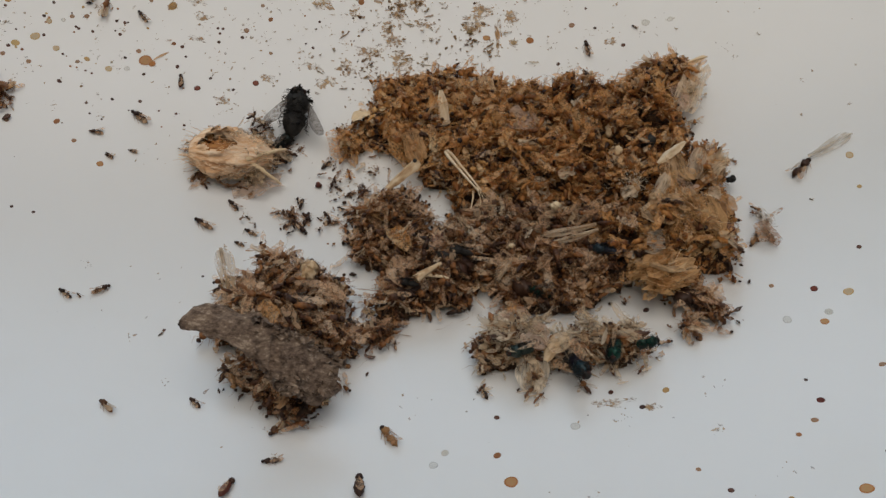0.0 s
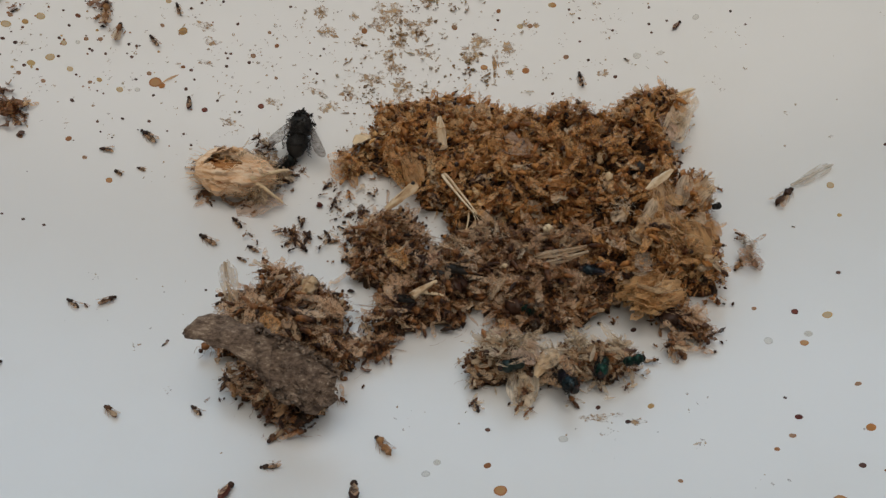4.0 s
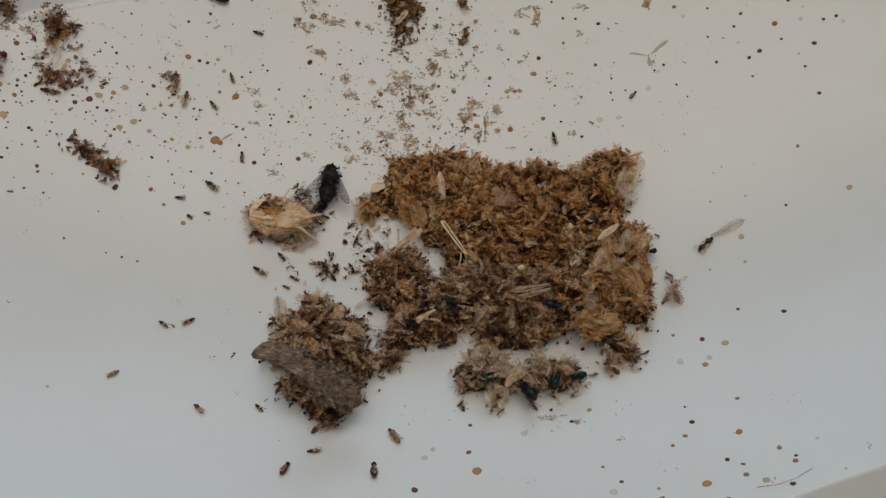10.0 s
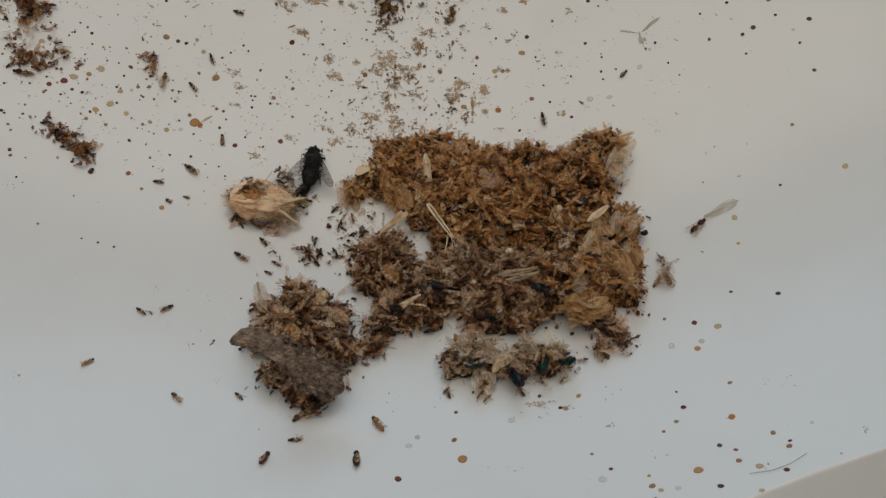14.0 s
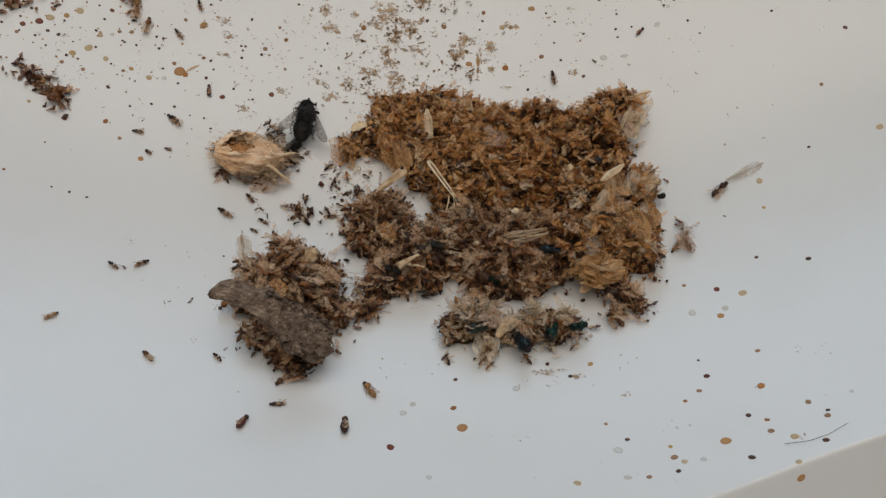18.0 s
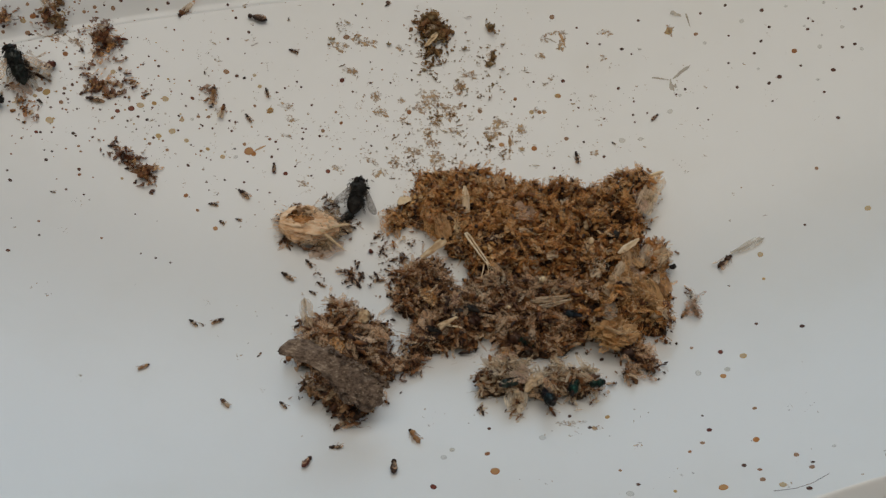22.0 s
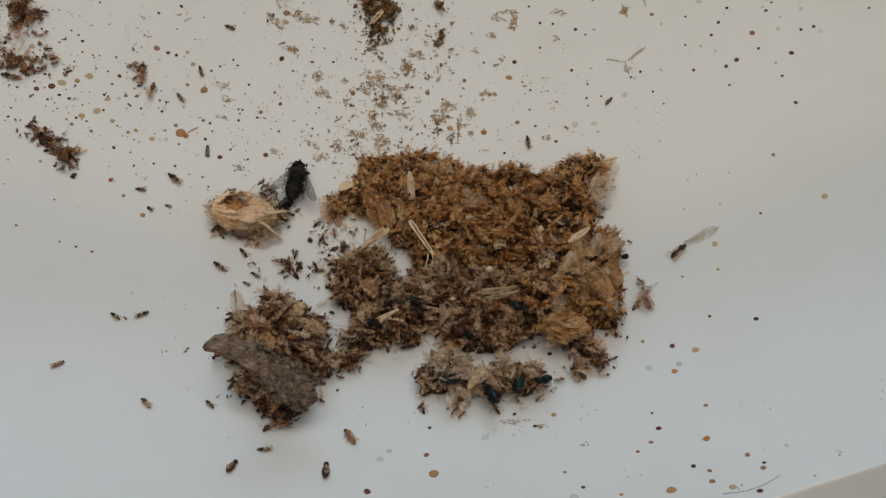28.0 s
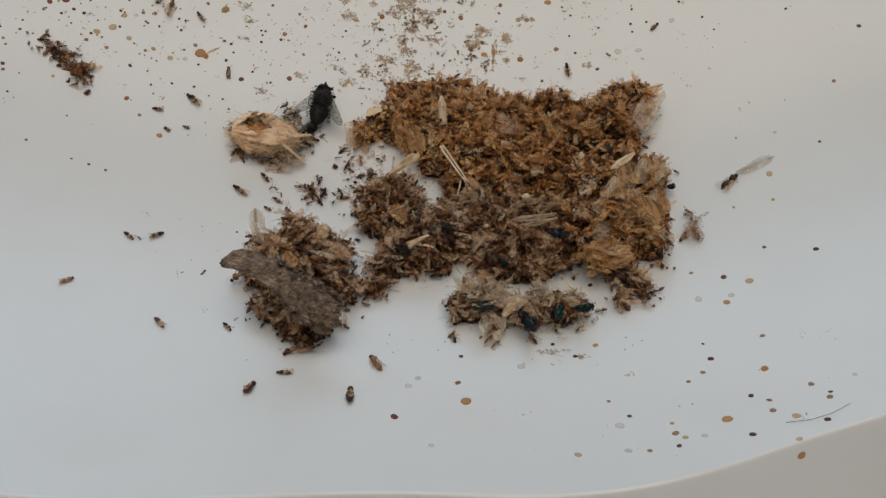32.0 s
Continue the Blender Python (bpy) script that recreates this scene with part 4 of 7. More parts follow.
small_heap("remains_pile", "brown clotted remains behind the heap", -1.45, 11.32, 0.80, 0.56, 0.12, SMEARED, 1500, 30)
small_heap("remains_pile", "brown clotted remains behind the heap", -1.44, 11.00, 0.51, 0.24, 0.08, SMEARED, 1500, 31)
small_heap("remains_pile", "small brown clot of remains", -0.39, 11.50, 0.23, 0.26, 0.07, SMEARED, 990, 32)
small_heap("remains_pile", "small brown clot of remains", -0.37, 11.07, 0.20, 0.43, 0.05, SMEARED, 990, 33)
small_heap("remains_pile", "tan torn remains on the dish wall", -6.63, 9.45, 0.43, 0.37, 0.08, RUSTY, 1980, 39)
small_heap("remains_pile", "tan torn remains on the dish wall", -6.84, 9.21, 0.26, 0.23, 0.06, RUSTY, 1980, 40)
small_heap("remains_pile", "brown torn remains on the dish wall", -7.44, 9.35, 0.22, 0.58, 0.06, RUSTY, 1980, 41)
small_heap("remains_pile", "orange torn remains on the dish", -7.36, 7.84, 0.23, 0.31, 0.07, WARM, 1980, 42)
small_heap("remains_pile", "tan torn remains on the dish", -6.31, 9.28, 0.17, 0.16, 0.06, RUSTY, 1980, 43)
small_heap("remains_pile", "tan torn remains on the dish", -6.21, 8.99, 0.17, 0.20, 0.05, RUSTY, 1980, 44)
small_heap("remains_pile", "tan torn remains on the dish", -6.69, 8.77, 0.24, 0.19, 0.06, RUSTY, 1980, 45)
small_heap("remains_pile", "dark clot of crumbs on the dish", -3.14, 10.73, 0.22, 0.17, 0.05, SMEARED, 990, 46)
small_heap("remains_pile", "small clump of dead gnats", -5.66, 7.67, 0.34, 0.40, 0.1, RUSTY, 1980, 47)
small_heap("remains_pile", "small clump of dead gnats", -5.95, 7.78, 0.46, 0.26, 0.09, RUSTY, 1980, 48)
small_heap("remains_pile", "small clump of dead gnats", -6.22, 7.90, 0.32, 0.17, 0.07, RUSTY, 1980, 85)
small_heap("remains_pile", "small clump of dead gnats", -2.33, 6.95, 0.26, 0.30, 0.1, MURKY, 1980, 49)
small_heap("remains_pile", "small clump of dead gnats", -1.97, 6.98, 0.24, 0.17, 0.08, MURKY, 1980, 50)
small_heap("remains_pile", "small clump of dead gnats", -2.83, 6.85, 0.18, 0.27, 0.08, MURKY, 1980, 51)
small_heap("remains_pile", "ragged dead gnats under the clump", -1.93, 4.12, 0.20, 0.16, 0.1, PALE, 900, 52)
small_heap("remains_pile", "torn remains behind a husk", -2.86, 8.10, 0.36, 0.28, 0.22, MURKY, 1980, 53)
small_heap("remains_pile", "torn remains beside a black fly", -2.60, 7.72, 0.38, 0.32, 0.14, MURKY, 1980, 54)
small_heap("remains_pile", "clear torn wings beside a green fly", -7.42, 8.47, 0.63, 0.47, 0.1, PALE, 500, 55)
small_heap("remains_pile", "clear torn remains beside a green fly", -7.58, 8.08, 0.44, 0.28, 0.08, PALE, 600, 56)
small_heap("remains_pile", "ragged remains under the husk", -2.88, 7.32, 0.40, 0.25, 0.12, PALE, 500, 57)
small_heap("remains_pile", "loose remains beside the heap", -1.84, 7.31, 0.27, 0.28, 0.06, MURKY, 1100, 58)
small_heap("remains_pile", "loose remains beside the heap", -1.68, 7.05, 0.33, 0.28, 0.08, MURKY, 1320, 59)
small_heap("remains_pile", "dark gnats in the heap edge", -1.85, 8.11, 0.28, 0.44, 0.12, WARM, 1540, 60)
small_heap("remains_pile", "ragged insect at the heap side", 2.94, 6.82, 0.25, 0.39, 0.1, GREY, 1100, 61)
small_heap("remains_pile", "red-brown torn gnats on the dish", -5.00, 9.39, 0.17, 0.41, 0.06, RUSTY, 1540, 62)
small_heap("remains_pile", "red-brown torn gnats on the dish", -4.85, 9.12, 0.33, 0.18, 0.06, WARM, 1540, 63)
small_heap("remains_pile", "brown gnats on the dish wall", -6.60, 8.72, 0.37, 0.23, 0.06, RUSTY, 1320, 64)
small_heap("remains_pile", "brown gnats on the dish wall", -6.29, 8.79, 0.22, 0.14, 0.05, RUSTY, 1320, 65)
small_heap("remains_pile", "loose gnats beside the heap", -1.98, 7.74, 0.30, 0.24, 0.07, MURKY, 1540, 67)
small_heap("remains_pile", "loose gnats beside the heap", -1.55, 7.43, 0.31, 0.24, 0.08, MURKY, 1540, 68)
small_heap("remains_pile", "loose gnats beside the heap", -1.93, 7.50, 0.18, 0.14, 0.05, MURKY, 1540, 69)
small_heap("remains_pile", "loose gnats beside the heap", -1.89, 7.12, 0.26, 0.18, 0.06, MURKY, 1540, 70)
small_heap("remains_pile", "loose gnats beside the heap", -1.73, 6.67, 0.23, 0.20, 0.08, MURKY, 1760, 71)
small_heap("remains_pile", "loose gnats beside the heap", -1.41, 7.77, 0.27, 0.19, 0.04, MURKY, 770, 72)
small_heap("remains_pile", "loose gnats beside the heap", -1.60, 7.34, 0.30, 0.26, 0.08, MURKY, 1540, 73)
small_heap("remains_pile", "dark gnats between a husk and a black fly", -2.48, 7.86, 0.36, 0.20, 0.1, MURKY, 1980, 86)
small_heap("remains_pile", "brown torn gnats on the dish lip", -7.94, 9.04, 0.21, 0.48, 0.06, RUSTY, 1980, 74)
small_heap("remains_pile", "red-brown smear of remains on the lip", -7.29, 9.57, 0.26, 0.48, 0.05, SMEARED, 990, 75)
small_heap("remains_pile", "red-brown smear of remains on the lip", -7.36, 9.34, 0.34, 0.29, 0.05, SMEARED, 990, 76)
small_heap("remains_pile", "brown remains on the dish wall", -7.35, 9.44, 0.18, 0.31, 0.05, WARM, 1540, 77)
small_heap("remains_pile", "grey-brown gnats at the lip crease", -8.41, 7.94, 0.41, 0.33, 0.06, RUSTY, 1760, 78)
small_heap("remains_pile", "grey-brown gnats at the lip crease", -8.71, 7.96, 0.24, 0.19, 0.05, RUSTY, 1760, 79)
small_heap("remains_pile", "dark brown remains on the dish wall", -6.61, 9.45, 0.46, 0.42, 0.08, RUSTY, 1980, 80)
small_heap("remains_pile", "dark brown remains on the dish wall", -6.65, 9.20, 0.26, 0.31, 0.06, RUSTY, 1980, 81)
small_heap("remains_pile", "dark brown remains on the dish wall", -6.55, 8.70, 0.43, 0.27, 0.06, RUSTY, 1760, 82)
small_heap("remains_pile", "brown remains on the dish wall", -5.96, 8.93, 0.24, 0.17, 0.05, RUSTY, 1760, 83)
small_heap("remains_pile", "orange-brown torn remains on the dish", -7.27, 7.89, 0.19, 0.34, 0.06, WARM, 1980, 84)

# ---- single insects ----
def put(name, template, material, parent, label="", m=None):
    return part(name, mesh_of(name, template[0], template[1], material, unit=0.001), parent, label, m)


def mm(x, y, z, yaw=0, pitch=0, roll=0):
    return Matrix.LocRotScale((x * 0.001, y * 0.001, z * 0.001), Euler((radians(roll), radians(pitch), radians(yaw))), None)


def gnat(label, shell_mat, wing_mat, spread, length=1.8, legs=4):
    """A tiny dead fly on its side or belly, nose along x; 1.8 mm long."""
    ob = thing("dead_gnat", label, "insect", "dead gnats on the dish")
    put("abdomen", rumpled(shell(length * 0.62, length * 0.26, bend=length * 0.08), length * 0.02), shell_mat, ob, m=mm(-length * 0.18, 0, length * 0.13))
    put("thorax", rumpled(shell(length * 0.38, length * 0.30, rings=5), length * 0.025), shell_mat, ob, m=mm(length * 0.24, 0, length * 0.17))
    put("head", shell(length * 0.2, length * 0.2, rings=4), BODY_DARK, ob, m=mm(length * 0.47, 0, length * 0.14))
    for side in (-1, 1):
        put("wing", blade(length * 0.8, length * 0.3, 0.15, 7, ragged=0.12), wing_mat, ob, m=mm(length * 0.2, side * length * 0.1, length * 0.2, 180 - side * spread, -8, side * 25))
    for k in range(legs):
        side = 1 if k % 2 else -1
        put("leg", tube([(0, 0, 0), (0.05, side * 0.2, 0.08), (-0.1 - 0.1 * k, side * 0.4, -0.12)], 0.028), LEG, ob, m=mm(length * (0.3 - 0.09 * k), side * 0.1, 0.18))
    return ob


def bug(label, shell_mat, length=2.2):
    """A small oval beetle or pupa, nose along x."""
    ob = thing("small_beetle", label, "insect", "small beetles on the dish")
    put("body", shell(length * 0.8, length * 0.34, rings=8, sides=8, flat=0.8, ridge=0.05), shell_mat, ob, m=mm(-length * 0.08, 0, length * 0.17))
    put("head", shell(length * 0.25, length * 0.26, rings=5), BODY_DARK, ob, m=mm(length * 0.38, 0, length * 0.14))
    put("wing_case", blade(length * 0.6, length * 0.30, -0.2, 6, ragged=0.15), WING_GREY, ob, m=mm(length * 0.2, 0, length * 0.33, 180))
    return ob


def build_gnats():
    makers = {
        "d": [(gnat, ("dark brown dead gnat with folded wings", BODY_DARK, WING_GREY, 12)), (gnat, ("dead gnat with grey wings half spread", BODY_DARK, WING_GREY, 20)), (gnat, ("dark dead gnat lying with its wings shut", BODY_DARK, WING_GREY, 6))],
        "t": [(gnat, ("tan dead gnat with pale wings", BODY_TAN, WING_GREY, 6)), (gnat, ("light brown dead gnat with pale wings", BODY_GREY, WING_PALE, 5))],
        "k": [(bug, ("dark oval beetle on the white plastic", BODY_DARK)), (bug, ("brown oval pupa on the white plastic", BODY_RED))],
    }
    first, turn = {}, {"d": 0, "t": 0, "k": 0}

    def settle(kind, rows):
        for x, y, yaw, length in rows:
            n = turn[kind] % len(makers[kind])
            turn[kind] += 1
            base = 2.2 if kind == "k" else 1.8
            pose_here = on_floor(x, y, yaw, 0.002, length / base)
            if (kind, n) in first:
                copy_thing(first[kind, n], pose_here)
            else:
                make, args = makers[kind][n]
                first[kind, n] = make(*args)
                first[kind, n].matrix_basis = pose_here

    settle("d", [
        (-4.29, 5.4, 155, 1.6), (-4.17, 5.42, 143, 0.7), (-4.01, 5.54, 43, 1.9), (-2.73, 4.31, 143, 1.7), (-2.57, 4.5, 118, 1.6), (-1.88,
        3.72, -163, 1.6), (-0.08, 4.69, 109, 1.9), (-0.18, 4.62, -115, 0.6), (-3.3, 5.12, -120, 0.6), (-4.61, 7.56, -172, 1.6), (-4.41,
        7.31, 156, 2.6), (-4.19, 7.45, -176, 0.7), (-4.19, 7.91, 143, 1.8), (-6.66, 6.79, -170, 2), (-4.38, 9.17, 136, 1.7), (-6.16, 7.9,
        -165, 1.8), (-6.17, 7.78, -163, 1.9), (-5.88, 7.78, 156, 1.9), (-5.86, 7.65, -160, 1.7), (-5.72, 7.76, -119, 2.3),
    ])
    settle("d", [
        (-5.58, 7.57, 148, 1.9), (-5.55, 7.67, 145, 1.6), (-5.16, 9.62, 118, 1.8), (-4.16, 9.67, 118, 1.7), (-3.82, 10.45, 167, 1.9),
        (-3.96, 10.89, 104, 2), (-2.3, 11.56, -132, 1.1), (-6.74, 8.53, -125, 1.6), (-5.92, 8.92, -130, 2.6), (-6.57, 8.49, -176, 2.5),
        (3.46, 7.51, 41, 3.4), (2.94, 6.95, 89, 2.5), (-3.26, 6.66, 155, 2.2), (-3, 6.99, 139, 2), (-2.82, 6.86, 146, 2.1), (-2.75, 6.66,
        156, 1.5), (-2.84, 6.48, 161, 1.4), (-2.39, 7.01, 136, 2.3), (-2.23, 6.83, -46, 2.2), (-2.18, 6.95, 81, 2.2),
    ])
    settle("d", [
        (-2.03, 6.99, 148, 2), (-1.89, 6.95, -166, 1.7), (-2.04, 7.76, -126, 1.8), (-1.95, 7.72, -113, 1.7), (-4.21, 7.89, 149, 2.2), (-4.6,
        7.56, -177, 1.6), (-4.41, 7.29, 161, 2.7), (-4.19, 7.43, 168, 1), (-1.87, 7.45, 151, 1.3), (-1.93, 7.28, 34, 0.7), (-1.72, 7.38,
        -147, 1.3), (-1.72, 7.11, -152, 1.4), (-1.6, 7.22, 76, 2), (-3.49, 7.28, 69, 1.7), (-3.35, 7.19, -54, 1.1), (-2.86, 7.43, -109,
        1.7), (1.19, 9.55, 99, 2.1), (-2.37, 6.85, 54, 2), (3.48, 7.07, 144, 1.1), (1.81, 9.8, 138, 0.8),
    ])
    settle("t", [
        (-4.6, 4.41, 52, 1.7), (-3.44, 4.13, 147, 1.8), (-0.92, 4.09, 128, 2.8), (-1.92, 4.11, -121, 2.3), (-4.97, 9.3, 106, 3.4), (-4.8,
        9.12, 94, 2.6), (-6.4, 8.86, -178, 2), (-6.42, 8.64, -175, 1.7), (-6.65, 8.72, 156, 2.2), (-5.63, 10.44, -101, 3.4), (-8.03, 8.95,
        -117, 2.6), (2.96, 6.66, -76, 2.5), (2.81, 6.6, -128, 1.9),
    ])
    settle("k", [
        (-1.09, 3.48, 98, 2.8), (-2.16, 3.36, 76, 2.4), (-4.46, 10.73, 174, 2.8), (2.49, 10.2, 49, 1.6), (-3.85, 8.5, 108, 1.5), (-3.85,
        8.48, 99, 1.6),
    ])
    # whole gnats lying on the heap
    pick = np.random.default_rng(77)
    for n in pick.permutation(len(PERCHES))[:95]:
        x, y, z = PERCHES[n]
        m = Matrix([list(r) for r in spin(x, y, z, pick.uniform(0, 6.28), pick.normal(0, 0.4), pick.normal(0, 0.6), pick.uniform(0.85, 1.35))])
        m.translation = m.translation * 0.001
        copy_thing(first[("d", "t", "d", "t", "d")[n % 5], n % 2], m)


build_gnats()


def fly(x, y, yaw, length, lift, shell_mat, label, spread=22, roll=0.0, pitch=0.0, wing_mat=None, wide=1.0):
    """A house fly, nose along x, legs drawn in; wide fattens its body."""
    L = length
    ob = thing("dead_fly", label, "fly", "dead flies", on_floor(x, y, yaw, lift) @ mm(0, 0, 0, 0, pitch, roll))
    put("abdomen", rumpled(shell(L * 0.6, L * 0.31 * wide, rings=10, sides=12, bend=L * 0.05, ridge=0.03, flat=0.75), L * 0.008), shell_mat, ob, m=mm(-L * 0.17, 0, L * 0.17))
    put("thorax", rumpled(shell(L * 0.5, L * 0.35 * wide, rings=9, sides=12, ridge=0.0, flat=0.95), L * 0.008), shell_mat, ob, m=mm(L * 0.13, 0, L * 0.2))
    head = put("head", rumpled(shell(L * 0.2, L * 0.23, rings=7, sides=12, ridge=0.0), L * 0.006), BODY_BLACK, ob, m=mm(L * 0.37, 0, L * 0.19))
    bristle = Bag()
    for _ in range(260):
        a, s = rng.uniform(0, math.pi), rng.uniform(-0.4, 0.34)
        r = L * 0.17 * wide
        root = np.array((L * s, r * math.cos(a), L * 0.2 + 0.85 * r * math.sin(a)))
        bristle.add(tube([root, root + L * rng.uniform(0.03, 0.08) * np.array((-0.7, math.cos(a), math.sin(a)))], L * 0.0035), np.eye(4))
    part("bristles", bristle.mesh("bristles", BODY_BLACK), ob, kind="stuff")
    grit = Bag()
    for _ in range(90):
        a, s = rng.uniform(0.1, 0.9) * math.pi, rng.uniform(-0.42, 0.4)
        r = L * 0.175 * wide * (1 - 0.5 * abs(s))
        m = spin(0, 0, 0, rng.uniform(0, 6.28), rng.normal(0, 0.3), a - math.pi / 2, L * 0.06 * rng.uniform(0.5, 1.2))
        m[:3, 3] = (L * s, r * math.cos(a), L * 0.19 + r * math.sin(a))
        grit.add(SHREDS[rng.integers(len(SHREDS))], m)
    part("dust_coat", grit.mesh("dust_coat", BODY_BLACK), ob, kind="stuff")
    for s in (-1, 1):
        put("eye", shell(L * 0.13, L * 0.13, rings=6, sides=9, ridge=0.0), EYE, head, m=mm(L * 0.01, s * L * 0.07, L * 0.02))
        put("wing", blade(L * 0.66, L * 0.29, 0.1, 12), wing_mat or WING_DARK, ob, m=mm(L * 0.12, s * L * 0.16 * wide, L * 0.3, 180 - s * spread, -10, s * 18))
        for k in range(3):
            put("leg", tube([(0, 0, 0), (L * (0.04 - 0.05 * k), s * L * 0.09, 0.0), (L * (0.06 - 0.1 * k), s * L * 0.12, -L * 0.09), (L * (-0.02 - 0.1 * k), s * L * 0.08, -L * 0.13)], L * 0.012, 4), BODY_BLACK, ob, m=mm(L * (0.2 - 0.1 * k), s * L * 0.12, L * 0.15))
    return ob


fly(-2.50, 8.33, 93, 7.4, 0.05, BODY_BLACK, "black dead fly beside a husk, smoky wings half open", 20, 12, 0, None, 1.2)
fly(-2.62, 7.99, 55, 3.4, 0.03, BODY_DEEP, "small dark green fly beside a black fly", 14, 60, 0, None, 1.4)
fly(-7.62, 8.39, 134, 7.3, 0.05, BODY_DEEP, "dark green dead blowfly on the dish wall", 38, 0, 0, WING_GREY)
fly(-7.78, 7.78, -13, 4.4, 0.05, BODY_BLACK, "grey-black dead fly with shut wings", 12)
fly(1.24, 4.95, -104, 3.2, 0.26, BODY_GREEN, "metallic green blowfly with a purple sheen in the clump", 12, 70, 0, WING_GREY, 1.3)
fly(0.87, 4.80, -64, 4.0, 0.22, BODY_BLUE, "metallic blue blowfly hanging from the clump", 10, 40, 0, WING_GREY, 1.15)
fly(0.28, 4.90, -162, 3.0, 0.30, BODY_DEEP, "dull dark green fly in the clump", 12, 30, 0, WING_GREY, 1.3)
fly(0.50, 5.92, 153, 3.2, 0.22, BODY_GREEN, "metallic green fly in the heap edge", 30, -50)
fly(1.49, 5.04, 14, 2.5, 0.30, BODY_GREEN, "metallic green blowfly in the clump", 12, 60, 0, WING_GREY, 1.3)
fly(-1.98, 5.21, 174, 2.6, 0.58, BODY_BLACK, "black fly sunk in the clump", 40, 60, 0, None, 1.5)
fly(-0.92, 5.82, 178, 2.6, 0.36, BODY_BLACK, "black fly in the heap", 40, 60)
fly(1.17, 6.13, 169, 3.4, 0.52, BODY_BLUE, "dusty teal fly in the heap", 40, 60)
fly(-0.38, 6.20, 166, 2.9, 0.50, BODY_BLACK, "dark fly sunk in the heap", 40, 80)
fly(-1.49, 5.31, 124, 2.6, 0.20, BODY_BLACK, "black fly at the clump edge", 40, 80)


def moth():
    """Grey-brown moth lying across the clump, its wings one flat ragged drop shape."""
    ob = thing("dead_moth", "grey-brown mottled dead moth with ragged wings lying on a clump", "moth")
    upper, lower = np.array(((-2.73, 4.62, 1.25), (-2.63, 4.78, 1.29), (-2.37, 4.80, 1.30), (-2.06, 4.64, 1.29), (-1.76, 4.56, 1.19), (-1.47, 4.58, 0.96), (-1.33, 4.51, 0.80))), np.array(((-2.72, 4.58, 1.24), (-2.57, 4.57, 1.21), (-2.31, 4.48, 1.15), (-2.06, 4.37, 1.05), (-1.87, 4.24, 0.87), (-1.61, 4.19, 0.70), (-1.36, 4.31, 0.68)))
    knots = np.linspace(0, 1, len(upper))

    def wing_sheet(name, first, last, lift):
        n, m, top = 60, 26, []
        for i in range(n + 1):
            s = first + (last - first) * i / n
            a = np.array([np.interp(s, knots, upper[:, c]) for c in range(3)])
            b = np.array([np.interp(s, knots, lower[:, c]) for c in range(3)])
            for j in range(m + 1):
                t = j / m
                q = a + (b - a) * t
                q[2] += lift + 0.07 * math.sin(math.pi * t) ** 0.7 + 0.05 * noise.noise((q * 3).tolist()) + 0.03 * noise.noise((q * 9).tolist())
                if i in (0, n) or j in (0, m):
                    q += 0.035 * max(0.0, 1 - 8 * s) * np.array(noise.noise_vector((q * 11).tolist()))
                    q += 0.06 * np.array(noise.noise_vector((q * 5).tolist())) + 0.05 * np.array(noise.noise_vector((q * 14).tolist())) * (1, 1, 0.5)
                top.append(q)
        top = np.array(top)
        low = top - np.array((0, 0, 0.015))
        w, k, faces = m + 1, len(top), []
        for i in range(n):
            for j in range(m):
                p = i * w + j
                faces += [(p, p + w, p + w + 1, p + 1), (k + p, k + p + 1, k + p + w + 1, k + p + w)]
        rim = [(j, j + 1) for j in range(m)] + [(n * w + j + 1, n * w + j) for j in range(m)] + [((i + 1) * w, i * w) for i in range(n)] + [(i * w + m, (i + 1) * w + m) for i in range(n)]
        faces += [(p, q, k + q, k + p) for p, q in rim]
        part(name, mesh_of(name, np.vstack([top, low]), faces, MOTH), ob)

    wing_sheet("forewing", 0.0, 0.62, 0.02)
    wing_sheet("forewing", 0.45, 1.0, 0.0)
    put("body", rumpled(shell(7.0, 1.9, rings=12, sides=10, flat=0.7), 0.12), MOTH, ob, "furry grey-brown body", m=Matrix.Translation(Vector((-1.85, 4.52, 0.94)) * CM) @ mm(0, 0, 0, -22, 6, 0))
    scales = Bag()
    for _ in range(110):
        s, t = rng.uniform(0.5, 1.0), rng.choice((rng.uniform(0.9, 1.03), rng.uniform(-0.03, 0.1), rng.random()))
        a = np.array([np.interp(s, knots, upper[:, c]) for c in range(3)])
        b = np.array([np.interp(s, knots, lower[:, c]) for c in range(3)])
        q = a + (b - a) * t
        scales.add(SHREDS[rng.integers(len(SHREDS))], spin(q[0], q[1], q[2] + 0.03 + 0.06 * math.sin(math.pi * min(1, max(0, t))) ** 0.7, rng.normal(-0.4, 0.5), rng.normal(0, 0.2), rng.normal(0, 0.2), rng.uniform(0.35, 0.9)))
    part("scale_litter", scales.mesh("scale_litter", MOTH), ob, "ragged loose scales and torn wing edge", kind="stuff")


moth()


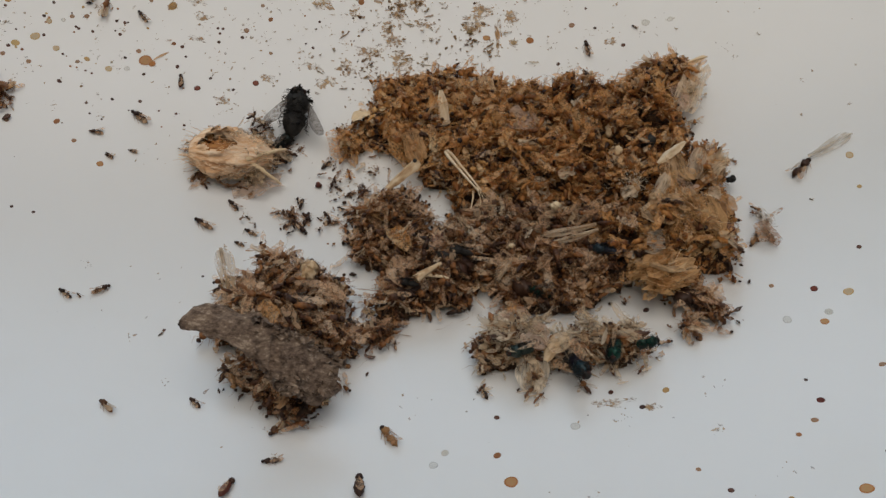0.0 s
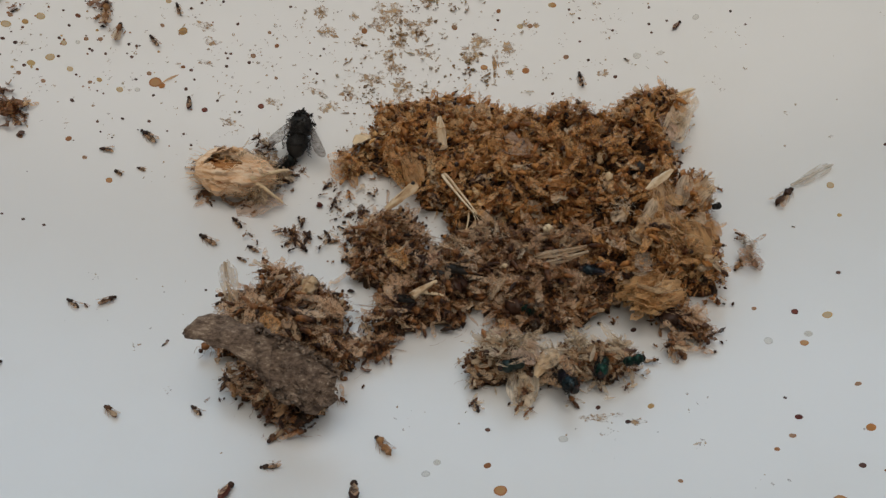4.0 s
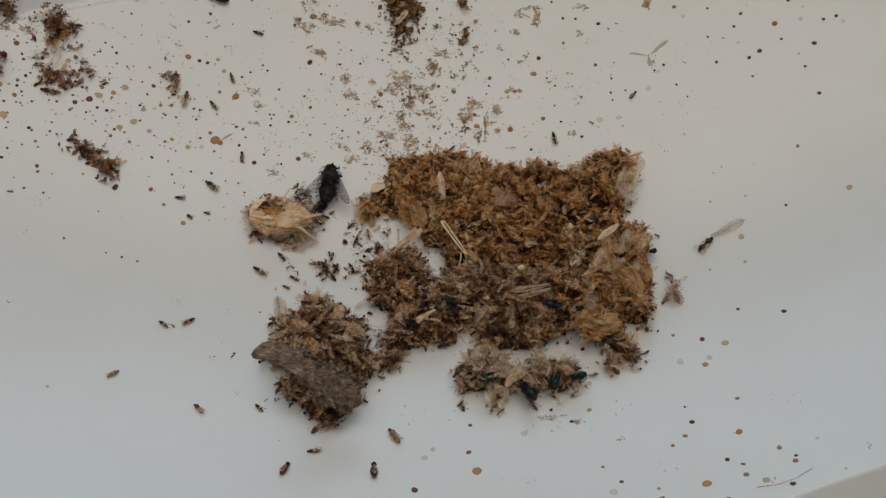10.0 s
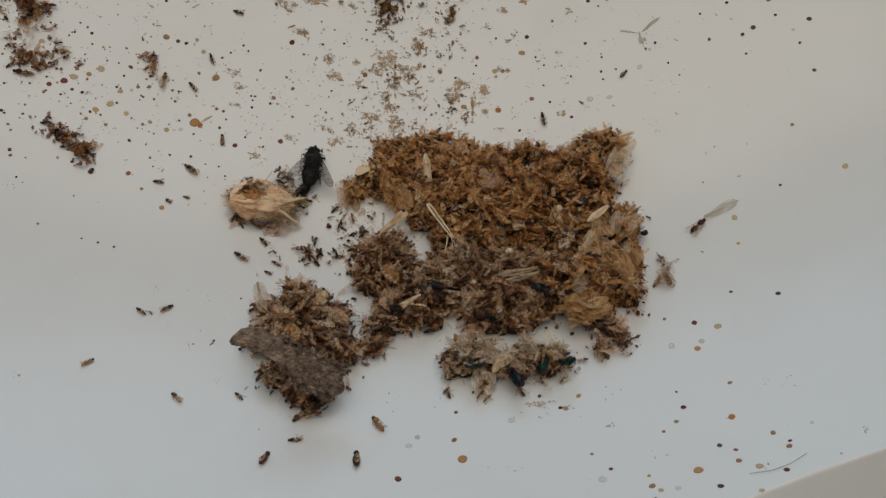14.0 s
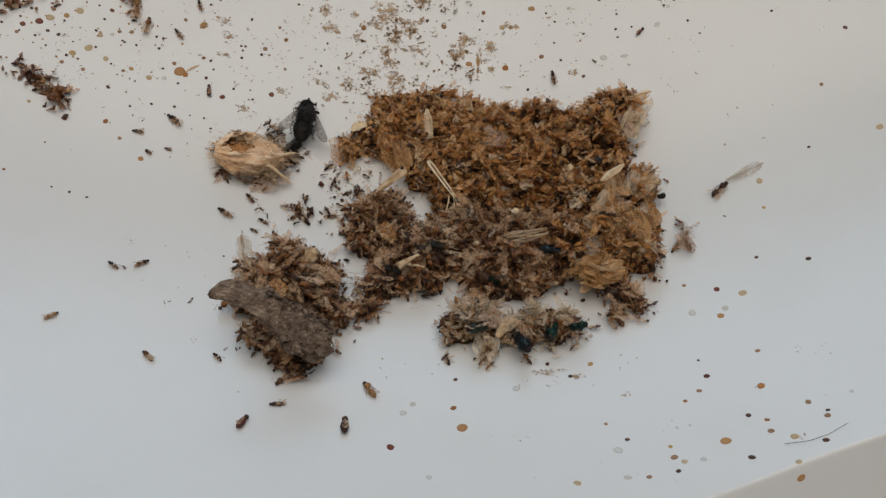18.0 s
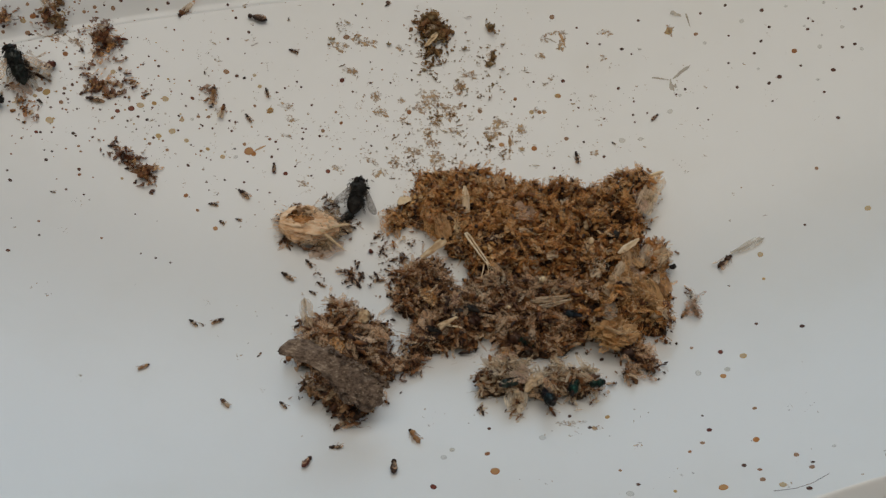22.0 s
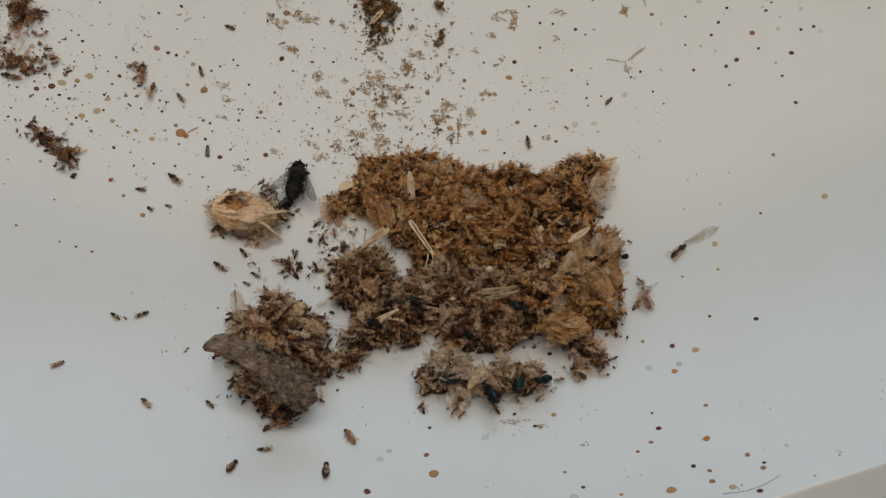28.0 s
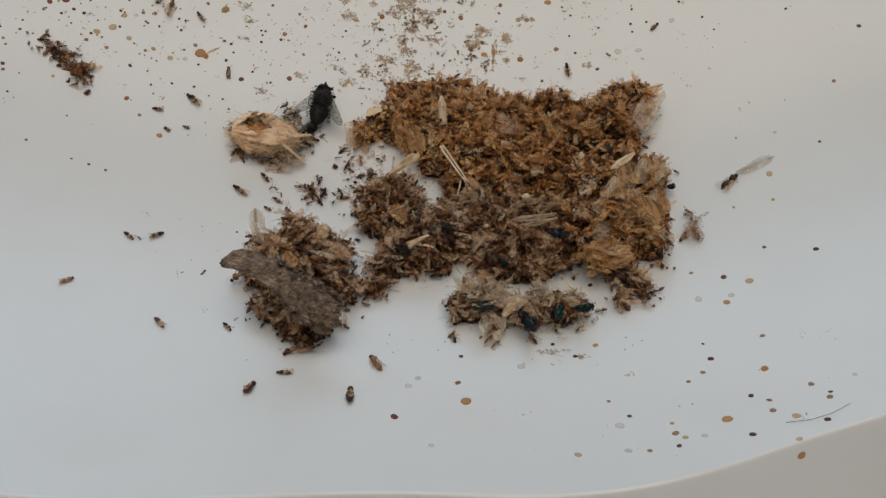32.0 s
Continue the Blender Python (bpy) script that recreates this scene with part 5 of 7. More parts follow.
def husk():
    """Empty tan husk: a ribbed, fibrous oval, torn open above one end."""
    ob = thing("insect_husk", "empty pale orange ribbed insect husk with frayed fuzz", "husk", m=on_floor(-3.12, 7.57, 5, 0.02))

    def skin(grow, torn):
        n, k, verts, faces = 84, 80, [], []
        for i in range(n + 1):
            s = i / n
            for j in range(k):
                a = 2 * math.pi * j / k
                r = grow * math.sin(math.pi * (0.03 + 0.94 * s)) ** 0.6 * (1.12 - 0.35 * s)
                r *= 1 + 0.075 * math.sin(13 * a + 4 * noise.noise((s * 3, a, 0.0))) + 0.34 * noise.noise((4 * s, 1.5 * math.cos(a), 1.5 * math.sin(a))) + 0.16 * noise.noise((12 * s, 7 * math.cos(a), 7 * math.sin(a))) + 0.03 * math.sin(31 * a + 6 * noise.noise((5 * s, a, 4.0)))
                verts.append((9.6 * (s - 0.5) * (0.9 + grow * 0.03), r * math.cos(a), 1.95 + 0.68 * r * math.sin(a)))
        for i in range(n):
            for j in range(k):
                s, a = i / n, 2 * math.pi * (j + 0.5) / k
                edge = 0.16 * noise.noise((7 * s, 4 * a, 2.0))
                if torn and ((s - 0.33) / 0.23) ** 2 + ((a - 0.40 * math.pi) / 0.70) ** 2 < 1.0 + 3.0 * edge:
                    continue
                p, q = i * k + j, i * k + (j + 1) % k
                faces.append((p, q, q + k, p + k))
        return verts, faces

    part("shell", mesh_of("shell", *skin(3.0, True), HUSK, unit=0.001), ob, "ribbed pale orange shell, torn open")
    part("lining", mesh_of("lining", *skin(1.35, False), HOLLOW, unit=0.001), ob, "orange-brown hollow lining")
    hairs, scraps = Bag(), Bag()
    for _ in range(420):
        s, a = rng.uniform(0, 1), rng.uniform(0.9, 2.1) * math.pi
        r = 3.0 * math.sin(math.pi * (0.05 + 0.9 * s)) ** 0.6
        root = np.array((9.6 * (s - 0.5), r * math.cos(a), max(0.3, 1.95 + 0.68 * r * math.sin(a))))
        out = np.array((rng.normal(-0.2, 1.2), 0.6 * math.cos(a), 0.35 * math.sin(a) + 0.1)) * rng.uniform(0.4, 1.3)
        hairs.add(tube([root, root + out * 0.6 + (0, 0, 0.08), root + out + (0, 0, -0.1)], 0.025), np.eye(4))
    for _ in range(34):
        s, a = rng.uniform(0.55, 1.15), rng.uniform(-0.2, 1.2) * math.pi
        r = 2.9 * math.sin(math.pi * min(0.97, 0.05 + 0.9 * s)) ** 0.6
        m = spin(0, 0, 0, rng.normal(0, 0.5), rng.normal(0, 0.3), a - math.pi / 2, rng.uniform(0.5, 1.1))
        m[:3, 3] = (9.6 * (s - 0.5), r * math.cos(a), max(0.3, 2.0 + 0.68 * r * math.sin(a)))
        scraps.add(SHREDS[rng.integers(len(SHREDS))], m)
    for _ in range(240):
        a, s0 = rng.uniform(-0.15, 1.15) * math.pi, rng.uniform(-0.12, 0.85)
        if abs(a - 0.40 * math.pi) < 0.62 and s0 < 0.45 and rng.random() < 0.85:
            continue
        span, rows = rng.uniform(0.12, 0.4), []
        for s in np.linspace(s0, s0 + span, 6):
            q = min(0.97, max(0.02, s))
            r = 3.05 * math.sin(math.pi * (0.03 + 0.94 * q)) ** 0.6 * (1.12 - 0.35 * q) + rng.normal(0.08, 0.16) + 0.5 * max(0, s - 0.9)
            rows.append((9.6 * (s - 0.5), r * math.cos(a), 1.95 + 0.68 * r * math.sin(a)))
            a += rng.normal(0, 0.09)
        hairs.add(tube(rows, rng.uniform(0.015, 0.05), 4, 0.6), np.eye(4))
    for _ in range(70):
        w = rng.uniform(0, 2 * math.pi)
        s, a = 0.31 + 0.26 * math.cos(w), 0.37 * math.pi + 0.88 * math.sin(w)
        r = 3.0 * math.sin(math.pi * (0.03 + 0.94 * s)) ** 0.6 * (1.12 - 0.35 * s)
        root = np.array((9.6 * (s - 0.5), r * math.cos(a), 1.95 + 0.68 * r * math.sin(a)))
        inward = np.array((-math.cos(w), -0.5 * math.sin(w), 0.2)) * rng.uniform(0.2, 1.0)
        hairs.add(tube([root, root + inward * 0.6 + rng.normal(0, 0.12, 3), root + inward + rng.normal(0, 0.2, 3)], rng.uniform(0.03, 0.08), 4), np.eye(4))
    litter = Bag()
    for _ in range(26):
        m = spin(0, 0, 0, rng.uniform(0, 6.28), rng.normal(0, 0.4), rng.normal(-0.5, 0.4), rng.uniform(0.5, 1.0))
        m[:3, 3] = (rng.normal(-1.7, 1.0), rng.normal(0.8, 0.6), 2.5 + rng.normal(0, 0.25))
        litter.add((LEG_SHAPES + SHREDS)[rng.integers(len(LEG_SHAPES) + len(SHREDS))], m)
    part("inner_litter", litter.mesh("inner_litter", BODY_WARM), ob, "brown fibres in the hollow", kind="stuff")
    part("fuzz", hairs.mesh("fuzz", HUSK_HAIR), ob, "pale frayed fuzz", kind="stuff")
    part("scrap_litter", scraps.mesh("scrap_litter", WING_PALE), ob, "torn pale scraps", kind="stuff")


husk()


def sprig(name, label, category, a, b, width, material, blades=2, hook=0.0):
    """A dry stalk or long wing between two points (cm): slender split blades with frayed ends."""
    a, b = Vector(a), Vector(b)
    ob = thing(name, label, category, m=Matrix.Translation(a * CM) @ (b - a).to_track_quat("X", "Z").to_matrix().to_4x4())
    length = (b - a).length * 10
    for k in range(blades):
        put("blade", blade(length * (1 - 0.06 * k), width, 0.05 + 0.04 * k, 12, 0.8, 0.06), material, ob, m=mm(0, (k - (blades - 1) / 2) * width * 0.55, 0.06 * k, (k - (blades - 1) / 2) * 3, 0, 12 * k))
        put("stalk", tube([(0, 0, 0.05), (length * 0.5, 0.05 * k, 0.12), (length * 1.02, hook * (k - 0.5), 0.05)], width * 0.12, 5), material, ob, m=mm(0, (k - (blades - 1) / 2) * width * 0.55, 0.08, (k - (blades - 1) / 2) * 3))
    return ob


def spine(name, label, a, b, radius, material):
    """A round dry stalk between two points (cm), thick at the root, slightly bent; radius in mm."""
    a, b = Vector(a), Vector(b)
    length = (b - a).length * 10
    pts = [(length * k / 7, 0.03 * length * math.sin(math.pi * k / 7) + 0.3 * radius * noise.noise((0.9 * k, 3.1, length)), 0.2 * radius * noise.noise((0.8 * k, 7.7, length))) for k in range(8)]
    ob = tagged(new(name, mesh_of(name, *tube(pts, radius, 8, 0.35), material, unit=0.001)), label, "straw")
    ob.matrix_basis = Matrix.Translation(a * CM) @ (b - a).to_track_quat("X", "Z").to_matrix().to_4x4()
    return ob


def folded_wing(name, label, a, b, width, material, eye=False):
    """A dry wing folded into a narrow roof from its round end at a to its ragged tip at b (cm); width in mm."""
    a, b = Vector(a), Vector(b)
    ob = thing(name, label, "wing", m=Matrix.Translation(a * CM) @ (b - a).to_track_quat("X", "Z").to_matrix().to_4x4())
    length, n, m, verts, faces = (b - a).length * 10, 22, 10, [], []
    for i in range(n + 1):
        s = i / n
        half = width / 2 * (math.sqrt(max(0.0, 1 - (1 - min(1, s / 0.16)) ** 2)) * (1 - 0.5 * s) if eye else math.sin(math.pi * (0.06 + 0.86 * s)) ** 0.8) + 0.03
        for j in range(m + 1):
            t = 2 * j / m - 1
            fray = 0.10 * length * noise.noise((t * 4, length, 2.0)) * s**4
            verts.append((length * s + fray, half * t * (1 + 0.2 * noise.noise((4 * s, t, width))), 0.75 * half * (1 - abs(t) ** 1.5) + 0.06 * width * noise.noise((6 * s, 3 * t, 4.0))))
    for i in range(n):
        for j in range(m):
            p = i * (m + 1) + j
            faces.append((p, p + m + 1, p + m + 2, p + 1))
    part("blade", mesh_of("blade", verts, faces, material, unit=0.001), ob)
    put("ridge", tube([(length * 0.08, 0, width * 0.33), (length * 0.5, 0.05, width * 0.31), (length, -0.05, width * 0.18)], width * 0.05, 5), material, ob)
    if eye:
        put("eye_spot", shell(width * 0.34, width * 0.34, rings=5, sides=10, ridge=0.0, flat=0.5), BODY_BLACK, ob, "dark round eye spot", m=mm(length * 0.1, 0, width * 0.33))
    return ob


def split_straw(label, a, b, radius, threads):
    """A hollow straw split along its length (cm, radius in mm), its far end frayed into threads."""
    a, b = Vector(a), Vector(b)
    ob = thing("straw", label, "straw", m=Matrix.Translation(a * CM) @ (b - a).to_track_quat("X", "Z").to_matrix().to_4x4())
    length = (b - a).length * 10
    for side in (-1, 1):
        pts = [(length * s, side * radius * (0.25 + 1.25 * math.sin(math.pi * min(0.5, 2.2 * s + 0.06))) * (1 - 0.45 * s), 0.12 * radius * math.sin(9 * s + side)) for s in np.linspace(0, 1, 12)]
        put("half", tube(pts, radius, 8, 0.45), PALE_CASE, ob)
    for k in range(threads):
        way = (k - (threads - 1) / 2) * 0.5
        put("thread", tube([(length * 0.9, 0, 0), (length * 1.12, length * 0.1 * way, -0.1), (length * 1.35, length * 0.34 * way, -0.35)], radius * 0.28, 4), STRAW, ob)
    return ob


def scrap(name, label, a, b, width, material, curl=0.5, roll=0.0):
    """One torn piece of wing or skin between two places (cm); width in mm."""
    a, b = Vector(a), Vector(b)
    ob = tagged(new(name, mesh_of(name, *torn((b - a).length * 10, width, 11, 8, curl), material, unit=0.001)), label, "insect remains")
    ob.matrix_basis = Matrix.Translation(a * CM) @ (b - a).to_track_quat("X", "Z").to_matrix().to_4x4() @ mm(0, 0, 0, 0, 0, roll)
    return ob


def seed(name, label, x, y, lift, length, width, material, yaw=0.0, pitch=0.0):
    ob = tagged(new(name, mesh_of(name, *rumpled(shell(length, width, rings=9, sides=9, ridge=0.015, bend=0.05), 0.075 * width), material, unit=0.001)), label, "seed")
    ob.matrix_basis = on_floor(x, y, yaw, lift) @ mm(0, 0, 0, 0, pitch, 0)
    return ob


def tuft(name, label, x, y, lift, size, material, yaw=0.0, count=160, wide=0.8):
    """A fan of dry fibres and torn wing shreds."""
    ob = thing(name, label, "insect remains", m=on_floor(x, y, yaw, lift))
    fibres, shreds = Bag(), Bag()
    fluffy = material is COTTON
    for _ in range(int(count * 1.5) if fluffy else count // 2):
        a = rng.normal(0, wide)
        if fluffy:
            p, way = rng.normal(0, 0.34, 3) * size * (1, 0.8, 0.25), rng.normal(0, 1, 3)
            rows = [p]
            for _ in range(5):
                way = way + rng.normal(0, 0.8, 3)
                p = p + way / np.linalg.norm(way) * (1, 1, 0.35) * size * 0.09
                rows.append(p)
            fibres.add(tube(rows, 0.014), np.eye(4))
            continue
        root = np.array((rng.normal(0, 0.35), rng.normal(0, 0.35), rng.uniform(-0.2, 0.5))) * size * 0.5
        out = np.array((math.cos(a), math.sin(a), rng.uniform(-0.15, 0.3))) * size * rng.uniform(0.3, 0.9)
        side = rng.normal(0, 0.12, 3) * size
        fibres.add(tube([root, root + out * 0.35 + side, root + out * 0.7 - 0.6 * side, root + out], 0.024), np.eye(4))
    for k in range(count // 14 if fluffy else count // 6):
        a = rng.normal(0, wide)
        v, f = crumple(rng.uniform(0.35, 0.8) * size, rng.uniform(0.12, 0.26) * size, 0.16, 7, 5)
        m = spin(0, 0, 0, a, rng.normal(-0.15, 0.3), rng.normal(0, 0.9), 1.0)
        m[:3, 3] = np.array((math.cos(a), math.sin(a), 0)) * size * rng.uniform(0.0, 0.45) + rng.normal(0, 0.13, 3) * size + (0, 0, 0.6)
        shreds.add((v, f), m)
    part("fibre_fluff", fibres.mesh("fibre_fluff", material), ob, kind="stuff")
    part("sheet_litter", shreds.mesh("sheet_litter", GOLD_SHEET if material is FUZZ else WING_PALE if fluffy else material), ob, kind="stuff")
    return ob


split_straw("pale split straw lying on the heap", (-0.56, 7.62, 0.78), (-0.16, 7.11, 0.60), 0.2, 4)
spine("straw", "thin straw thread on the heap", (-0.24, 7.18, 0.54), (-0.27, 6.90, 0.50), 0.14, STRAW)
folded_wing("moth_wing", "folded tan mottled wing with a dark eye spot", (-0.88, 7.59, 0.66), (-1.24, 7.26, 0.52), 1.8, WING_CASE, True)
spine("straw", "tan broken stalk on the heap", (-0.80, 5.85, 0.50), (-0.54, 6.04, 0.54), 0.5, WING_CASE)
spine("straw", "thin white stalk on the heap", (-0.76, 5.95, 0.47), (-0.46, 5.91, 0.45), 0.3, STRAW)
sprig("lacewing_wing", "clear grey lacewing wings on the heap", "wing", (1.10, 6.51, 0.59), (0.53, 6.40, 0.51), 1.6, WING_PALE, 2, 0)
folded_wing("pale_wing", "upright pale folded wing in the heap", (-0.65, 8.47, 1.05), (-0.59, 8.12, 0.66), 1.3, PALE_CASE)
folded_wing("pale_wing", "white folded wing in the heap", (2.10, 7.43, 1.00), (1.80, 7.25, 0.85), 1.15, PALE_CASE)
sprig("pale_wing", "pale pointed wing at the heap edge", "wing", (2.21, 8.93, 0.99), (2.59, 9.01, 1.07), 1.3, STRAW, 1, 0)
sprig("pale_wing", "pale curved wing at the heap corner", "wing", (2.52, 9.01, 1.01), (2.23, 8.38, 0.75), 1.6, WING_PALE, 1, 0)
sprig("pale_wing", "pale wing standing in the clump", "wing", (-2.64, 5.50, 0.60), (-2.67, 5.70, 1.12), 2.5, WING_PALE, 1, 0)
sprig("pale_wing", "grey wings standing in the clump", "wing", (-2.24, 4.85, 1.09), (-2.19, 4.98, 1.21), 0.9, WING_GREY, 2, 0)
sprig("pale_wing", "broad grey wing in the clump", "wing", (-1.79, 5.67, 0.65), (-1.47, 5.56, 0.51), 2.2, WING_GREY, 1, 0)
sprig("pale_wing", "pale wing shred in the heap", "wing", (-1.66, 8.46, 0.79), (-1.76, 8.36, 0.74), 1, STRAW, 1, 0)
sprig("pale_wing", "long grey wing on the heap", "wing", (-0.26, 6.21, 0.46), (0.18, 6.13, 0.45), 0.9, WING_GREY, 1, 0)
scrap("torn_wing", "tan torn wing on the heap", (0.18, 6.12, 0.54), (0.03, 5.88, 0.44), 1.2, WING_PALE, 0.8, 0)
sprig("pale_wing", "clear wing with a tan root", "wing", (2.61, 7.47, 0.73), (2.33, 7.32, 0.66), 1.6, WING_PALE, 1, 0)
sprig("pale_wing", "tan wing shreds on the heap", "wing", (-1.08, 6.42, 0.38), (-0.94, 6.71, 0.45), 1.8, WING_WARM, 1, 0)
sprig("pale_wing", "pale wing hanging from the clump", "wing", (0.42, 4.97, 0.28), (0.37, 4.69, 0.16), 2, WING_PALE, 1, 0)
folded_wing("pale_wing", "ivory wing in the clump", (0.64, 5.18, 0.36), (0.50, 4.92, 0.34), 1.1, WING_CASE)
sprig("long_wing", "long clear wing beside a dead gnat", "wing", (3.56, 7.63, 0.60), (4.05, 7.85, 0.74), 2.2, WING_CLEAR, 1, 0)
seed("egg_case", "pale ivory oval egg case on the heap", 1.45, 7.68, 0.58, 1.7, 0.95, STRAW, 80, 20)
seed("egg_case", "cream round pupa on the heap", 0.69, 6.95, 0.5, 1.2, 1, STRAW, 10, 0)
seed("egg_case", "tan oval pupa on the heap", 0.06, 7.05, 0.45, 1.4, 1, BODY_TAN, 20, 0)
seed("egg_case", "white capsule at the heap edge", 2.41, 6.33, 0.35, 2.3, 1.2, WING_PALE, 25, 0)
seed("egg_case", "pale ring-ended pupa in the clump", -1.96, 5.81, 0.5, 2.7, 1.8, WING_CASE, -110, 20)
seed("egg_case", "brown oval pupa in the clump", -1.64, 5.13, 0.22, 2.2, 1.3, BODY_TAN, 10, 0)
seed("seed", "small red-brown seed on the dish", -2.10, 7.45, 0.03, 0.8, 0.6, BODY_RED, 10, 0)
seed("egg_case", "pinkish crumpled pupa in the heap", 0.31, 8.27, 0.25, 2.8, 2, FUZZ, 30, 0)
seed("egg_case", "orange pupa in the heap", -0.15, 8.86, 0.2, 1.6, 1, BODY_TAN, 80, 0)
seed("egg_case", "tan oval pupa in the heap", 1.46, 8.31, 0.25, 1.6, 0.9, BODY_TAN, 70, 0)
seed("egg_case", "tan head at the heap edge", 2.65, 7.55, 0.3, 1, 0.8, BODY_TAN, 10, 0)
seed("seed", "black oval seed at the heap edge", 2.70, 7.42, 0.15, 1.2, 0.8, BODY_BLACK, 10, 0)
seed("seed", "small white chip on the heap", 0.19, 6.35, 0.5, 0.8, 0.5, STRAW, 0, 0)
tuft("dry_tuft", "golden fan of dry fibres on the heap", 1.66, 5.97, 0.3, 5, FUZZ, 12, 300, 0.4)
tuft("dry_tuft", "golden tangle of dry moth remains", 1.95, 6.89, 0.55, 4.5, FUZZ, -60, 220, 0.7)
tuft("dry_tuft", "golden tangle of dry moth remains", 2.24, 6.58, 0.45, 3.6, FUZZ, -50, 160, 0.6)
tuft("dry_tuft", "orange tuft of fibres in the heap", 0.43, 7.93, 0.3, 2.2, FUZZ, 200, 120, 1.2)
tuft("dry_tuft", "golden tuft of fibres in the heap", -1.21, 7.11, 0.2, 2.4, FUZZ, 100, 120, 1.4)
tuft("dry_tuft", "cream fluff in the clump", 0.43, 5.24, 0.33, 3, COTTON, 20, 200, 1.6)
tuft("dry_tuft", "pale fluff in the clump", 0.07, 5.24, 0.33, 2.6, COTTON, 160, 160, 1.6)
tuft("dry_tuft", "pale fluff in the clump", 0.98, 5.31, 0.3, 2.6, COTTON, 20, 160, 1.6)
tuft("dry_tuft", "pale fluff at the heap corner", 2.33, 8.69, 0.2, 2.6, WING_PALE, -60, 140, 1)
tuft("dry_tuft", "grey tuft of fibres in the heap", 1.04, 6.11, 0.4, 2.6, WING_GREY, 60, 140, 1.4)
tuft("dry_tuft", "tan tuft under the husk", -2.81, 7.39, 0.1, 2.6, WING_PALE, -70, 120, 0.9)
scrap("dried_skin", "pale grey shrivelled skin stuck on plastic", (2.78, 10.82, 1.76), (3.10, 11.06, 1.97), 1.1, SKIN, -0.4, 0)
scrap("dried_skin", "pale grey shrivelled skin stuck on plastic", (2.78, 10.82, 1.76), (2.84, 10.55, 1.60), 1.3, SKIN, -0.4, 0)
scrap("dried_skin", "pale grey shrivelled skin stuck on plastic", (2.44, 10.86, 1.75), (2.79, 10.80, 1.75), 0.5, SKIN, -0.4, 0)
scrap("dried_skin", "pale grey shrivelled skin stuck on plastic", (2.74, 11.84, 2.50), (2.93, 11.78, 2.48), 1.4, SKIN, -0.4, 0)
scrap("dried_skin", "thin grey shrivelled thread on plastic", (2.99, 11.81, 2.51), (3.09, 11.56, 2.33), 0.4, SKIN, -0.4, 0)
scrap("dried_skin", "orange shrivelled curl on plastic", (0.02, 9.87, 1.10), (0.07, 9.58, 0.94), 0.9, GOLD_SHEET, -0.4, 0)
scrap("dried_skin", "amber splash tail on plastic", (-4.26, 8.62, 1.44), (-4.03, 8.86, 1.47), 0.5, GOLD_SHEET, -0.4, 0)
scrap("dried_skin", "tan curled remains on plastic", (0.79, 11.56, 2.20), (0.93, 11.36, 2.04), 0.6, GOLD_SHEET, -0.4, 0)
scrap("dried_skin", "tan curled remains on plastic", (0.54, 11.48, 2.14), (0.75, 11.41, 2.09), 0.4, SKIN, -0.4, 0)
seed("seed", "dark red-brown body beside a green fly", -7.23, 8.68, 0.08, 1.9, 1.1, BODY_RED, 40, 0)
spine("husk_prong", "pale straw prong beside the husk", (-2.86, 7.36, 0.90), (-2.46, 7.66, 0.82), 0.42, STRAW)
spine("husk_prong", "pale straw prong beside the husk", (-2.86, 7.38, 0.88), (-2.49, 7.29, 0.60), 0.38, STRAW)
sprig("pale_wing", "cream wing on a brown clot", "wing", (-1.57, 10.98, 2.17), (-1.39, 11.20, 2.33), 1.6, STRAW, 1, 0)
sprig("tan_wing", "rusty wing on a brown clot", "wing", (-1.79, 11.26, 2.39), (-1.55, 11.22, 2.33), 1.3, WING_WARM, 1, 0)
tuft("dry_tuft", "cream fluff in the clump", 1.36, 5.30, 0.25, 2, COTTON, 0, 90, 1.6)
tuft("dry_tuft", "cream fluff in the clump", 0.70, 5.18, 0.3, 2, COTTON, 90, 90, 1.6)
tuft("dry_tuft", "golden torn moth remains", 2.04, 6.71, 0.55, 4.2, FUZZ, -75, 200, 0.6)
tuft("dry_tuft", "golden torn moth remains", 1.86, 6.62, 0.5, 3.4, FUZZ, -100, 140, 0.8)
tuft("dry_tuft", "golden torn moth remains", -0.15, 8.85, 0.25, 1.6, FUZZ, 90, 60, 1.2)
tuft("dry_tuft", "golden torn moth remains", -1.83, 8.00, 0.15, 2, FUZZ, -80, 60, 0.7)
tuft("dry_tuft", "beige torn wings in the heap", -0.34, 6.65, 0.45, 2.2, COTTON, 80, 50, 1.6)
tuft("dry_tuft", "beige torn wings in the heap", -1.02, 6.58, 0.35, 2.2, COTTON, 120, 50, 1.6)
scrap("shed_skin", "pinkish translucent shed skin under the husk", (-3.06, 7.20, 0.61), (-2.52, 7.42, 0.61), 3.6, PINK_SKIN, -0.6, 0)
sprig("pale_wing", "grey translucent wing in the heap", "wing", (1.11, 8.24, 0.71), (1.20, 8.67, 0.82), 1.8, WING_GREY, 1, 0)
sprig("pale_wing", "grey translucent wing in the heap", "wing", (0.79, 8.62, 0.78), (0.90, 8.85, 0.83), 1.4, WING_GREY, 1, 0)
sprig("pale_wing", "pale standing wing at the heap edge", "wing", (2.35, 7.27, 0.66), (2.54, 7.34, 0.85), 2.2, WING_PALE, 1, 0)
sprig("pale_wing", "clear wing at the heap edge", "wing", (2.31, 6.34, 0.47), (2.61, 6.42, 0.47), 2, WING_PALE, 1, 0)
